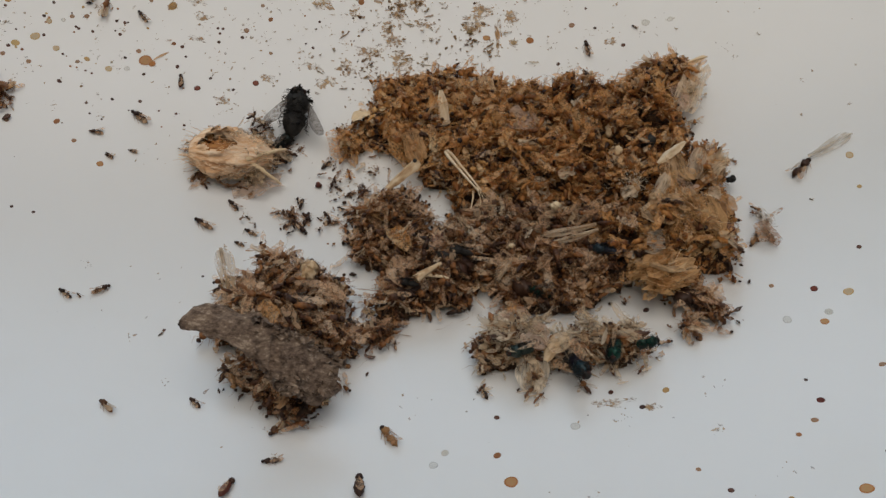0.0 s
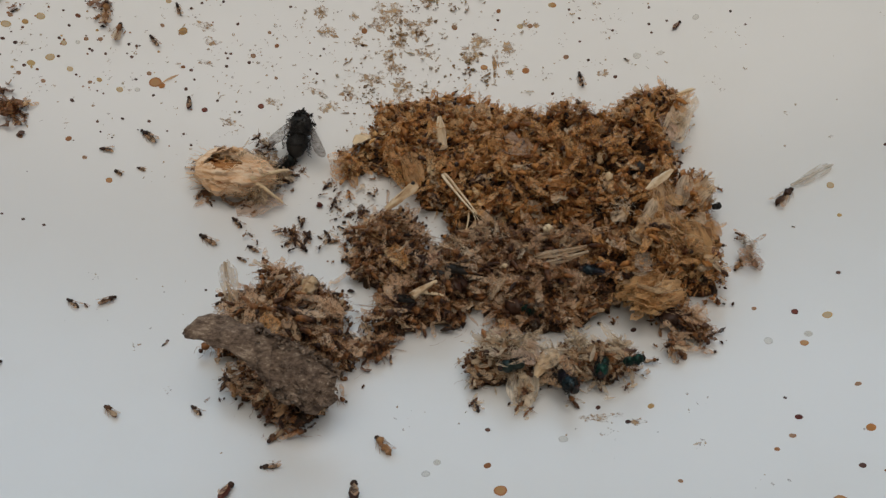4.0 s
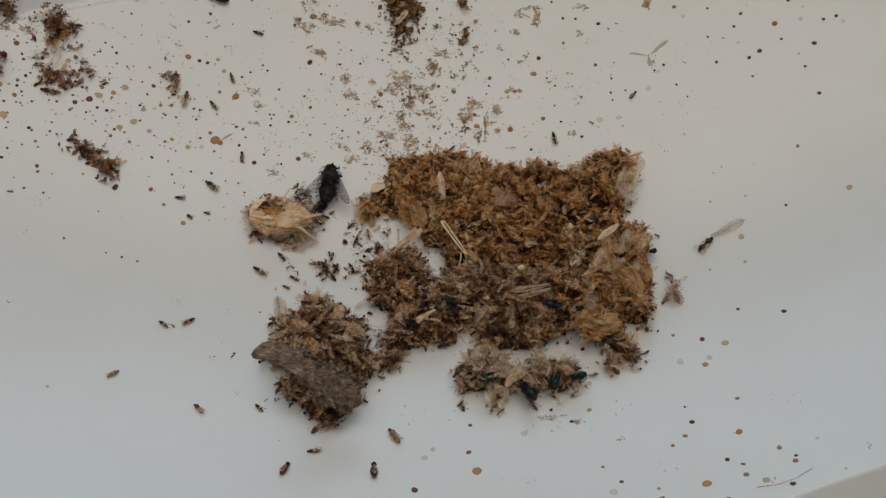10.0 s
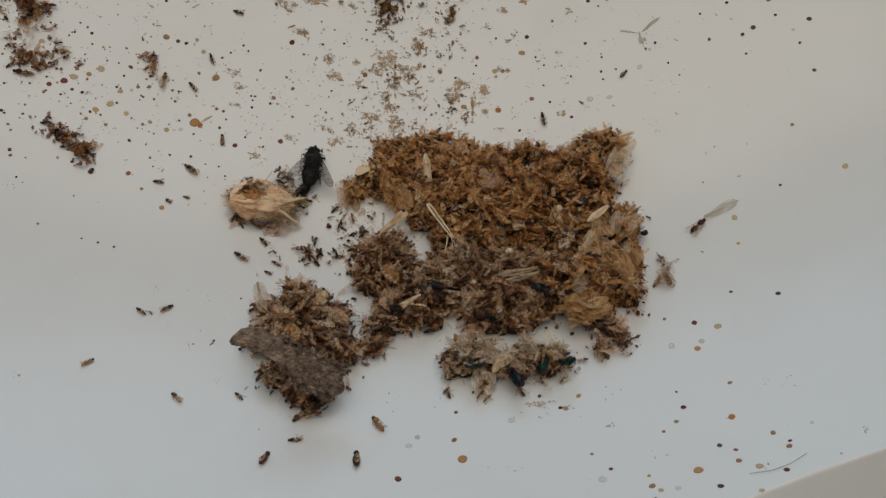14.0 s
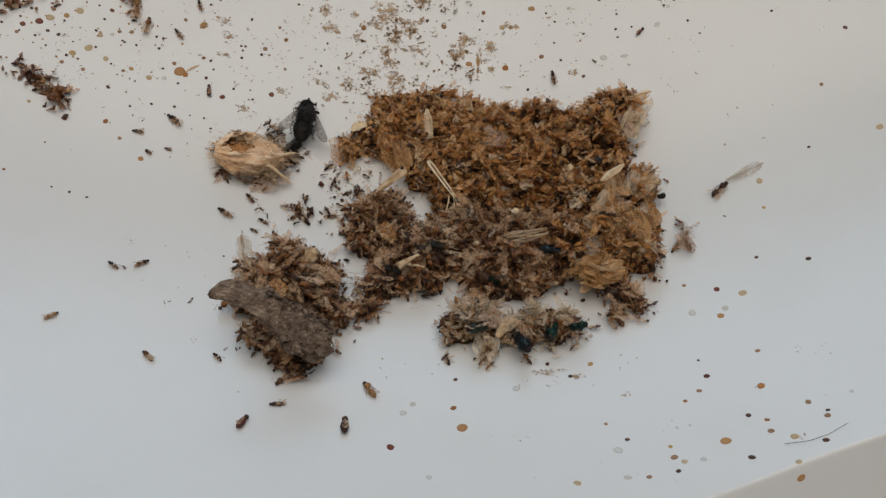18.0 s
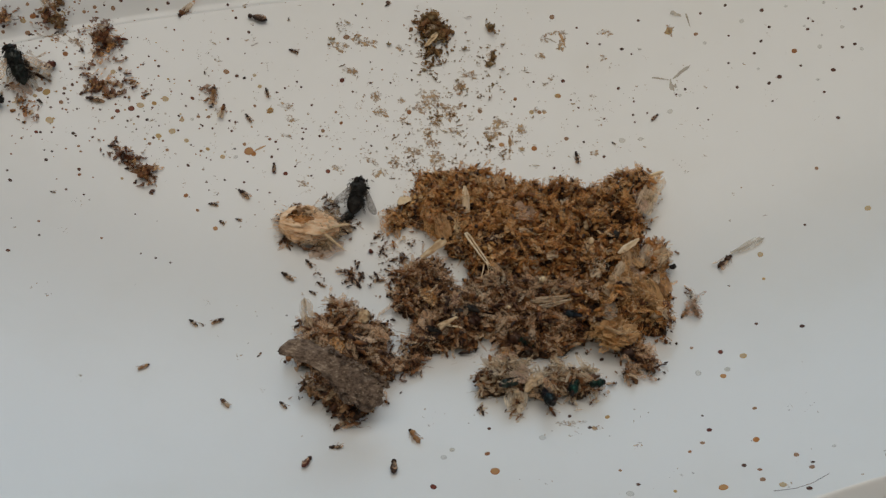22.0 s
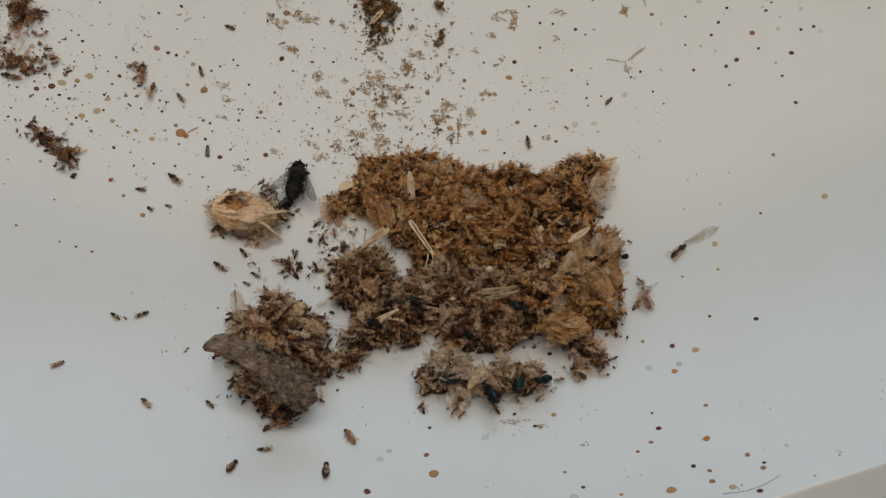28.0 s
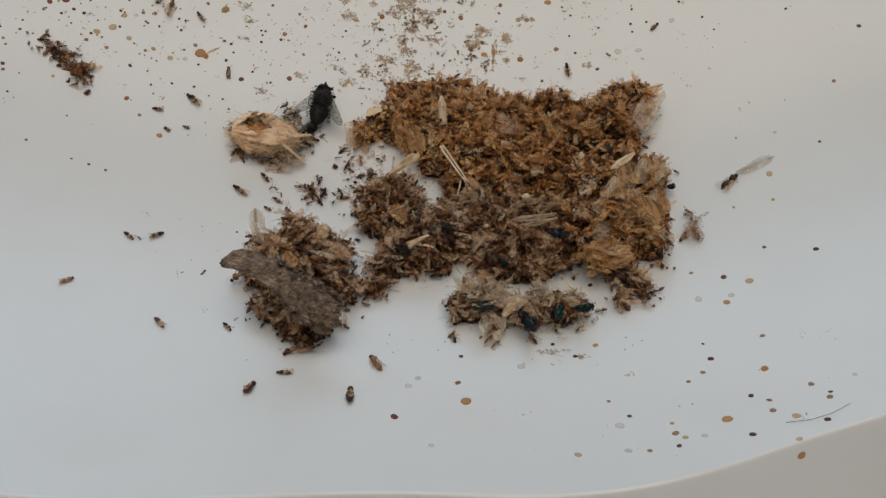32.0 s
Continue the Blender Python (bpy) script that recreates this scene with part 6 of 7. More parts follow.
scrap("torn_wing", "broad tan wing in the heap", (-1.16, 8.12, 0.74), (-0.97, 7.66, 0.46), 4.2, WING_WARM, 0.4, 0)
scrap("torn_wing", "broad tan wing in the heap", (-1.09, 8.05, 0.74), (-0.88, 7.74, 0.54), 3, GOLD_SHEET, 0.6, 0)
scrap("torn_wing", "cream wing piece at the heap edge", (-1.74, 8.25, 0.77), (-1.51, 8.38, 0.83), 2, STRAW, 0.5, 0)
scrap("torn_wing", "tan wing piece at the heap edge", (-1.99, 8.15, 0.71), (-1.87, 7.82, 0.54), 2.2, WING_WARM, 0.5, 0)
scrap("torn_wing", "orange wing piece at the heap edge", (-1.83, 8.11, 0.66), (-1.70, 7.77, 0.47), 1.6, GOLD_SHEET, 0.5, 0)
scrap("torn_wing", "orange scrap in the heap", (-0.14, 8.90, 0.94), (-0.09, 8.65, 0.77), 2.2, GOLD_SHEET, 0.5, 0)
scrap("torn_wing", "orange scrap in the heap", (-0.44, 8.85, 0.95), (-0.37, 8.67, 0.85), 1.3, GOLD_SHEET, 0.5, 0)
scrap("torn_wing", "tan wing piece in the heap", (-0.60, 8.11, 0.77), (-0.72, 7.80, 0.64), 2.2, WING_WARM, 0.5, 0)
scrap("shed_skin", "pinkish crumpled skin in the heap", (0.15, 8.14, 0.75), (0.50, 8.10, 0.73), 4.2, PINK_SKIN, 0.9, 0)
scrap("torn_wing", "orange scrap in the heap", (0.25, 7.68, 0.68), (0.50, 7.77, 0.72), 1.8, GOLD_SHEET, 0.5, 0)
scrap("torn_wing", "grey-brown wing in the heap", (1.08, 8.68, 0.84), (1.11, 8.06, 0.73), 2.8, WING_GREY, 0.5, 0)
scrap("torn_wing", "grey wing in the heap", (0.75, 8.81, 0.86), (0.85, 8.49, 0.79), 1.8, WING_GREY, 0.5, 0)
scrap("torn_wing", "grey wing in the heap", (0.85, 8.19, 0.76), (1.03, 8.24, 0.78), 2.6, WING_GREY, 0.5, 0)
scrap("torn_wing", "pinkish wing piece at the heap corner", (2.16, 8.70, 0.93), (2.26, 8.30, 0.83), 2.2, PINK_SKIN, 0.5, 0)
scrap("torn_wing", "clear cream wing at the heap corner", (2.21, 8.28, 0.80), (2.51, 8.94, 1.03), 3.6, CREAM, 0.5, 0)
scrap("torn_wing", "beige wing piece in the heap", (1.44, 7.58, 0.81), (1.44, 7.30, 0.76), 3, CREAM, 0.5, 0)
scrap("torn_wing", "beige wing piece in the heap", (1.92, 7.27, 0.90), (1.98, 7.02, 0.77), 2.4, CREAM, 1, 0)
scrap("torn_wing", "orange scrap in the heap", (1.83, 7.09, 0.84), (1.92, 6.97, 0.82), 1.8, GOLD_SHEET, 0.5, 0)
scrap("torn_wing", "orange scrap in the heap", (2.03, 7.14, 0.85), (2.14, 7.01, 0.81), 1.8, GOLD_SHEET, 0.5, 0)
scrap("torn_wing", "pale clear wing at the heap side", (2.27, 7.08, 0.72), (2.62, 7.33, 0.86), 2.6, CREAM, 0.9, 0)
scrap("torn_wing", "tan wing piece in the heap", (-1.13, 6.61, 0.51), (-0.93, 6.32, 0.46), 2.0, WING_WARM, 0.5, 0)
scrap("torn_wing", "grey fluffy wing in the heap", (-1.08, 5.97, 0.48), (-0.79, 6.09, 0.46), 2.4, WING_GREY, 0.8, 0)
scrap("torn_wing", "golden scrap in the heap", (-1.43, 7.15, 0.49), (-1.21, 6.83, 0.44), 2.6, GOLD_SHEET, 0.5, 0)
scrap("torn_wing", "golden scrap in the heap", (-1.21, 7.26, 0.48), (-1.12, 6.99, 0.46), 1.8, GOLD_SHEET, 0.5, 0)
small_heap("remains_pile", "dark gnats in the heap edge", -0.86, 7.22, 0.30, 0.26, 0.12, GREY, 1540, 87)
scrap("torn_wing", "golden torn wing in the heap", (1.59, 6.61, 0.71), (1.91, 6.46, 0.72), 4.4, GOLD_SHEET, 0.8, 0)
scrap("torn_wing", "golden curled wing in the heap", (2.17, 6.77, 0.75), (2.33, 6.36, 0.62), 2.4, GOLD_SHEET, 1.2, 0)
scrap("torn_wing", "cream torn wing in the heap", (1.98, 6.83, 0.83), (2.07, 6.42, 0.72), 2.4, CREAM, 0.9, 0)
scrap("torn_wing", "golden torn wing in the heap", (1.89, 6.82, 0.84), (1.87, 6.36, 0.71), 1.6, GOLD_SHEET, 1, 0)
scrap("torn_wing", "orange scrap at the heap side", (2.39, 6.87, 0.66), (2.52, 6.66, 0.62), 2.4, GOLD_SHEET, 0.5, 0)
scrap("torn_wing", "blue-grey clear wing piece in the heap", (1.58, 6.23, 0.63), (1.76, 6.21, 0.63), 3, WING_CLEAR, 0.5, 0)
scrap("torn_wing", "golden fan of wing in the heap", (1.54, 5.95, 0.52), (1.92, 6.06, 0.53), 2.8, GOLD_SHEET, 0.4, 0)
scrap("torn_wing", "golden fan of wing in the heap", (1.63, 5.86, 0.48), (2.06, 6.02, 0.51), 3.2, GOLD_SHEET, 0.4, 0)
scrap("torn_wing", "golden fan of wing in the heap", (1.56, 5.87, 0.44), (2.00, 5.89, 0.43), 2.6, GOLD_SHEET, 0.4, 0)
scrap("torn_wing", "brown wing of a torn insect", (2.81, 6.73, 0.42), (3.00, 6.47, 0.36), 2.4, WING_GREY, 0.5, 0)
scrap("torn_wing", "clear wing of a torn insect", (2.87, 6.91, 0.42), (3.00, 6.77, 0.38), 2.2, WING_CLEAR, 0.5, 0)
scrap("torn_wing", "grey wing piece below the heap", (2.15, 5.83, 0.35), (2.29, 5.73, 0.33), 2.6, WING_GREY, 0.5, 0)
scrap("torn_wing", "grey fluffy wing in the clump", (-2.43, 5.28, 0.90), (-2.24, 5.36, 0.86), 2.4, WING_GREY, 0.9, 0)
scrap("torn_wing", "tan wing piece in the clump", (-2.20, 5.02, 0.98), (-2.00, 4.96, 0.91), 2.6, WING_WARM, 0.5, 0)
scrap("torn_wing", "brown broad wing in the clump", (-1.75, 5.63, 0.65), (-1.52, 5.52, 0.54), 1.8, WING_GREY, 0.5, 0)
scrap("torn_wing", "cream wing hanging from the clump", (0.41, 5.03, 0.29), (0.36, 4.69, 0.16), 3.2, CREAM, 0.5, 0)
scrap("torn_wing", "cream wing piece in the clump", (0.54, 4.98, 0.44), (0.74, 5.09, 0.48), 2, CREAM, 0.5, 0)
scrap("torn_wing", "cream wing piece in the clump", (-0.02, 5.20, 0.41), (0.21, 5.24, 0.42), 3, CREAM, 0.5, 0)
scrap("torn_wing", "pinkish wing piece in the clump", (0.32, 5.21, 0.41), (0.50, 5.05, 0.43), 3, PINK_SKIN, 0.5, 0)
seed("dark_pupa", "dark dusty oval body in the heap", 1.03, 7.94, 0.4, 2.4, 1.8, BODY_DARK, 70, 0)
seed("dark_pupa", "dark dusty body in the heap", 1.79, 7.84, 0.5, 2.2, 1.6, BODY_BLACK, 30, 0)
seed("dark_pupa", "small blue-black body in the heap", -0.70, 6.38, 0.42, 1.4, 1.1, BODY_BLUE, 60, 0)
seed("dark_pupa", "long black body in the heap", -0.55, 6.23, 0.45, 3, 0.9, BODY_BLACK, -5, 0)
seed("dark_pupa", "round dusty black body in the heap", -0.36, 6.18, 0.34, 2.4, 2, BODY_DARK, 20, 0)
seed("dark_pupa", "red-brown body in the heap", -0.65, 6.47, 0.44, 1.8, 1.3, BODY_RED, 50, 0)
seed("dark_pupa", "grey-black body in the heap edge", 0.33, 5.98, 0.22, 3.2, 2, BODY_DARK, -20, 0)
seed("dark_pupa", "dark purple-brown body below the heap", 1.97, 5.78, 0.16, 2.6, 1.8, BODY_DARK, 10, 0)
seed("dark_pupa", "dark body in the heap corner", 1.80, 8.44, 0.4, 2.2, 1.4, BODY_DARK, 40, 0)
seed("egg_case", "orange round body at the heap side", 2.46, 6.77, 0.42, 2, 1.8, BODY_TAN, 20, 0)
seed("egg_case", "cream bud in the heap", 1.38, 8.08, 0.48, 1.8, 1.3, STRAW, 70, 0)
tuft("dry_tuft", "beige fluff in the heap", 0.03, 6.84, 0.48, 2.4, COTTON, 20, 50, 1.6)
tuft("dry_tuft", "beige fluff in the heap", 1.58, 7.15, 0.62, 2.6, COTTON, 20, 50, 1.6)
scrap("torn_wing", "pale upright wing at the heap side", (2.16, 7.16, 0.72), (2.22, 7.30, 1.02), 2.0, CREAM, 0.9, 20)
scrap("torn_wing", "peach curled wing at the heap side", (1.98, 6.98, 0.72), (2.10, 6.72, 0.94), 1.7, PINK_SKIN, 1.2, -30)
scrap("torn_wing", "peach curled wing at the heap side", (2.30, 6.92, 0.68), (2.34, 6.64, 0.88), 1.6, CREAM, 1.3, 25)
scrap("torn_wing", "pale upright wing at the heap side", (2.46, 7.22, 0.60), (2.52, 7.36, 0.92), 1.9, WING_PALE, 0.8, -15)
scrap("torn_wing", "tan upright wing at the heap side", (2.08, 6.50, 0.62), (2.22, 6.42, 0.86), 1.6, WING_WARM, 1.0, 40)
scrap("torn_wing", "pale wing on the golden remains", (1.72, 6.78, 0.78), (1.86, 6.98, 0.92), 1.5, CREAM, 1.0, 10)
seed("egg_case", "tan head at the heap side", 2.22, 7.08, 0.42, 1.5, 1.2, BODY_TAN, 40, 10)
seed("dark_pupa", "dark red-brown body at the heap side", 2.52, 6.58, 0.3, 2.0, 1.2, BODY_RED, -40, 0)
scrap("torn_wing", "pale broad wing of a dead blowfly", (-7.54, 8.46, 3.16), (-7.15, 8.50, 2.91), 4.2, WING_CLEAR, 0.3, 0)
scrap("torn_wing", "pale broad wing of a dead blowfly", (-7.52, 8.29, 3.04), (-7.30, 8.19, 2.83), 3.2, WING_CLEAR, 0.3, 0)
scrap("torn_wing", "pinkish torn wing beside a blowfly", (-7.60, 8.11, 2.98), (-7.34, 8.09, 2.80), 2.6, PINK_SKIN, 0.5, 0)
scrap("torn_wing", "pale wing of a grey-black fly", (-7.91, 8.00, 3.14), (-7.93, 7.78, 3.05), 2.4, WING_CLEAR, 0.3, 0)
scrap("torn_wing", "reddish torn scrap on the lip", (-5.56, 10.59, 3.04), (-5.46, 10.72, 3.21), 1.4, WING_WARM, 0.5, 0)
scrap("torn_wing", "small amber scrap in the heap edge", (0.13, 5.66, 0.25), (0.23, 5.62, 0.25), 1.3, WING_WARM, 1.2, 0)
scrap("torn_wing", "beige wing piece in the heap", (0.73, 7.26, 0.68), (0.90, 7.30, 0.69), 1.8, CREAM, 0.8, 0)
scrap("torn_wing", "beige wing piece in the heap", (1.40, 6.84, 0.71), (1.54, 6.93, 0.73), 1.8, CREAM, 0.8, 0)
scrap("torn_wing", "beige wing piece in the heap", (0.45, 6.56, 0.54), (0.60, 6.62, 0.55), 1.6, WING_GREY, 0.8, 0)


# ---- fly spots ----
def speck_mesh(material, middle, seedling):
    """A dried droplet of 1 mm: a low dome with a thin uneven rim."""
    local = np.random.default_rng(seedling)
    n = 14
    wob = 1 + 0.03 * np.sin(np.arange(n) * 2 * np.pi / n * local.integers(2, 4) + local.uniform(0, 6)) + local.uniform(-0.025, 0.025, n)
    verts, faces = [], []
    for r, z in ((0.5, 0.0), (0.48, 0.035), (0.37, 0.05), (0.2, 0.04)):
        verts += [(r * w * math.cos(2 * math.pi * i / n), r * w * math.sin(2 * math.pi * i / n), z) for i, w in enumerate(wob)]
    verts.append((0, 0, 0.05))
    for k in range(3):
        faces += ring_faces(k * n, (k + 1) * n, n)
    faces += [(3 * n + i, 3 * n + (i + 1) % n, 4 * n) for i in range(n)]
    me = mesh_of("fly_speck", verts, faces, material, unit=0.001)
    me.materials.append(middle)
    me.polygons.foreach_set("material_index", [0] * 2 * n + [1] * (len(faces) - 2 * n))
    return me


SPECK_LABEL = {"d": "round black fly spot dried on white plastic", "b": "brown fly spot dried on white plastic", "r": "dark red fly spot dried on plastic", "y": "pale amber droplet stain on plastic", "o": "orange droplet stain on white plastic", "g": "faded greyish droplet stain on plastic"}
SPECK_MESH = {k: [speck_mesh(m, SPECK_MIDDLE[k] if n != 2 else m, 40 + n) for n in range(4)] for k, m in SPECK.items()}


def specks(kind, rows):
    for n, (x, y, wide) in enumerate(rows):
        ob = tagged(new("fly_speck", SPECK_MESH[kind][n % 4]), SPECK_LABEL[kind], "fly spot", "fly spots on the dish")
        ob.matrix_basis = on_floor(x, y, 37 * n, 0.001, max(wide, 0.2)) @ Matrix.Diagonal((1 + 0.12 * (n % 3), 1, min(1, 0.6 / max(wide, 0.2)), 1))


SPLASH = {k: Bag() for k in "bdy"}
DOT = shell(1.0, 1.0, rings=4, sides=9, ridge=0.0, flat=0.12)


def speck_cluster(kinds, x0, y0, sx, sy, count, turn=0.0):
    """A splash of small spots about a place (cm)."""
    c, s = math.cos(radians(turn)), math.sin(radians(turn))
    for n in range(count):
        u, v = rng.normal(0, sx), rng.normal(0, sy)
        m = np.array(on_floor(x0 + c * u - s * v, y0 + s * u + c * v, rng.uniform(0, 360), 0.002, rng.uniform(0.12, 0.42)))
        m[:3, 3] *= 1000
        SPLASH[kinds[n % len(kinds)]].add(DOT, m)


specks("y", [
    (-7.73, 9.16, 0.82), (-6.44, 9.04, 0.75), (-7.19, 8.28, 0.99), (-7.31, 8.14, 0.62), (-7.04, 7.88, 1.07), (-5.97, 8.72, 0.93), (-5.79,
    8.84, 0.75), (-6.29, 8.88, 0.56), (-5.35, 8.76, 0.66), (-4.4, 9.88, 0.59), (-5.62, 8.36, 0.84), (-5.45, 8.52, 0.94), (-5.22, 8.46,
    0.75), (-5.92, 7.45, 0.45), (-4.89, 8.45, 0.57), (2.71, 11.55, 1.21), (5.5, 8.09, 0.86), (3.98, 7.59, 0.79), (3.97, 7.13, 0.51), (0.8,
    10.58, 0.71), (3.36, 2.98, 0.54), (2.38, 3.08, 0.62), (2.29, 3.31, 0.46), (1.34, 2.81, 0.67), (3.44, 3.34, 0.84), (3.49, 5.72, 0.92),
    (1.61, 4.68, 0.61), (0.37, 10.29, 0.81),
])
specks("y", [
    (0.24, 9.66, 0.71), (-5.15, 10.93, 0.97), (-3.32, 11.92, 1.1), (0.66, 12.82, 1.56), (-0.08, 12.7, 0.9), (-1.16, 12.47, 1.01), (-3.37,
    11.89, 1.1), (1.66, 12.82, 0.89),
])
specks("d", [
    (-7.94, 8.94, 0.54), (-7.57, 9.32, 0.46), (-7.32, 9.56, 0.55), (-5.89, 10.46, 0.59), (-6.17, 10.25, 0.49), (-7.08, 8.08, 0.36), (-6.98,
    8.38, 0.45), (-6.91, 8.32, 0.36), (-6.91, 8.57, 0.46), (-6.2, 8.74, 0.47), (-5.96, 8.53, 0.46), (-5.83, 8.54, 0.47), (-5.8, 8.76, 0.38),
    (-5.34, 9, 0.38), (-5.41, 8.8, 0.38), (-6.98, 8.79, 0.46), (-7.01, 8.85, 0.37), (-6.76, 8.92, 0.56), (-5.84, 9.43, 0.48), (-7.79, 8.17,
    0.44), (-4.96, 10.96, 0.6), (-5, 10.85, 0.5), (-4.81, 10.62, 0.5), (-4.58, 10.49, 0.5), (-4.89, 10.27, 0.49), (-4.67, 9.77, 0.59),
    (-4.55, 9.78, 0.49), (-3.71, 10.01, 0.4),
])
specks("d", [
    (-3.89, 9.85, 0.4), (-4.01, 9.74, 0.39), (-3.42, 9.72, 0.4), (-3.24, 11.33, 0.41), (-2.84, 11.28, 0.31), (-2.48, 10.33, 0.4), (-2.14,
    10.41, 0.41), (-4.66, 9.03, 0.38), (-4.57, 9.04, 0.39), (-6.71, 7.84, 0.54), (-6.67, 7.82, 0.36), (-6.46, 7.91, 0.36), (-6.9, 7.25,
    0.52), (-6.48, 7.32, 0.53), (-7.18, 6.7, 0.51), (-7.39, 6.54, 0.33), (-7.26, 6.83, 0.34), (-6.53, 6.92, 0.35), (-6.3, 6.95, 0.35),
    (-5.59, 6.95, 0.26), (-6.78, 5.6, 0.48), (-5.68, 8.3, 0.46), (-5.37, 8.57, 0.38), (-5.11, 8.07, 0.46), (-4.79, 7.9, 0.37), (-5.74, 7.46,
    0.45), (3.65, 11.84, 0.5), (3.24, 11.77, 0.5),
])
specks("d", [
    (4.24, 11.68, 0.69), (5.61, 11.57, 0.57), (5.75, 11.4, 0.47), (3.71, 11.38, 0.4), (4.36, 11.41, 0.49), (4.95, 11.26, 0.48), (5.03,
    11.36, 0.39), (4.96, 11.42, 0.39), (5.45, 10.86, 0.47), (5.63, 10.86, 0.56), (4.12, 11.05, 0.49), (4.23, 11.22, 0.49), (4.83, 10.72,
    0.48), (3.71, 10.96, 0.39), (5.3, 10.54, 0.66), (4.5, 10.61, 0.77), (4.34, 10.54, 0.58), (3.84, 10.56, 0.49), (3, 10.63, 0.49), (2.85,
    10.56, 0.4), (4.38, 10.24, 0.38), (5.15, 10.22, 0.47), (3.2, 10.3, 0.39), (5.31, 9.75, 0.55), (4.65, 8.01, 0.44), (-4.91, 6.34, 0.35),
    (-3.29, 5.18, 0.33), (-3.22, 9.26, 0.49),
])
specks("d", [
    (0.38, 10.78, 0.41), (1.1, 11.64, 0.41), (2.3, 2.95, 0.5), (1.89, 3.44, 0.53), (2.99, 3.09, 0.66), (3.84, 3.68, 0.4), (3.68, 3.25,
    0.66), (3.12, 3.71, 0.59), (2.81, 4.65, 0.33), (3.75, 6.3, 0.51), (4.31, 6.15, 0.64), (1.58, 5.79, 0.59), (-0.35, 10.69, 0.36), (1.05,
    10.52, 0.36), (1.19, 10.4, 0.36), (1.48, 10.39, 0.27), (1.87, 10.71, 0.54), (2.14, 10.49, 0.36), (2.13, 10.27, 0.44), (2.16, 10.15,
    0.35), (1.64, 10.22, 0.36), (0.9, 10.82, 0.72), (-0.28, 10.15, 0.36), (0.06, 10.36, 0.36), (1.19, 10.09, 0.36), (1.65, 9.58, 0.53),
    (0.81, 9.37, 0.44), (1.3, 9.83, 0.44),
])
specks("d", [
    (0.04, 4.39, 0.54), (1.37, 4.48, 0.53), (1.11, 4.69, 0.48), (-2.53, 12.06, 0.67), (-1.68, 12.22, 0.67), (-1.47, 12.39, 0.56), (3.44,
    12.71, 0.54), (-5.43, 12.65, 0.47), (-6.27, 10.46, 0.62), (-6.54, 10.14, 0.62), (-5.64, 10.69, 0.42), (2.26, 12.74, 0.44), (-8.97,
    10.62, 0.44), (-2.3, 11.59, 0.77), (-1.37, 11.83, 0.56), (5.6, 12.41, 0.63), (5.34, 12.52, 0.64), (3.39, 12.7, 0.66), (1.04, 12.88,
    0.67), (-1.65, 12.27, 0.79), (-2.57, 12.03, 0.67), (6.44, 12.25, 0.51), (6.18, 11.47, 0.51), (5.65, 11.39, 0.52), (6.39, 10.91, 0.4),
    (1.19, 12.66, 0.56),
])
specks("b", [
    (-7.94, 8.88, 0.54), (-7.67, 9.07, 0.73), (-7.62, 9.29, 0.82), (-7.51, 9.36, 0.55), (-7.47, 9.43, 1.1), (-7.38, 9.53, 0.55), (-7.3,
    9.45, 0.74), (-6.88, 9.87, 0.57), (-6.64, 10, 0.67), (-7.01, 9.74, 0.56), (-6.05, 10.31, 0.49), (-7.28, 8.27, 0.81), (-6.99, 8.46,
    0.55), (-6.98, 8.23, 0.63), (-5.27, 9.16, 0.57), (-5.13, 8.91, 0.57), (-4.98, 8.97, 0.57), (-6.29, 8.34, 0.46), (-7.1, 8.97, 0.83),
    (-4.84, 9.77, 0.88), (-2.97, 10.92, 0.92), (-3.01, 9.72, 0.5), (-1.77, 10.01, 0.8), (-4.32, 9.41, 0.49), (-6.59, 7.68, 0.45), (-6.54,
    7.61, 0.36), (-6.45, 7.24, 0.44), (-5.71, 8.18, 0.55),
])
specks("b", [
    (-5.45, 8.19, 0.56), (-4.98, 8.38, 0.47), (-5.02, 7.56, 0.64), (-4.8, 7.38, 0.54), (-5.48, 7.39, 0.54), (3.17, 11.47, 0.6), (4.74,
    10.97, 0.87), (4.93, 8.97, 0.54), (1.03, 5.89, 0.59), (-3.18, 9.36, 0.69), (-4, 8.96, 0.48), (2.3, 3.15, 0.68), (2.02, 2.88, 0.55),
    (1.7, 3.69, 0.43), (3.27, 3.62, 0.47), (3.26, 3.45, 0.69), (3.81, 3.6, 0.63), (3.71, 3.83, 0.59), (2.56, 4, 0.5), (2.73, 4.15, 0.56),
    (3.45, 4.72, 0.52), (2.84, 5.95, 0.51), (0.07, 10.48, 0.63), (-0.54, 10.22, 0.72), (0.51, 10.3, 0.72), (1, 9.88, 0.71), (0.05, 3.92,
    0.64), (-3.69, 11.51, 0.77),
])
specks("b", [
    (-1.94, 12.27, 0.56), (-1.12, 12.47, 0.67), (-2.08, 12.24, 0.56), (1.28, 12.68, 0.67), (-3.83, 11.61, 0.66), (-6.79, 10.07, 0.61),
    (-9.46, 10.17, 0.64), (3.58, 12.63, 0.54), (-7.69, 9.37, 0.49), (4.76, 12.57, 0.86), (-2.14, 12.19, 0.67), (-1.98, 12.34, 0.56), (-3.92,
    11.57, 0.65),
])
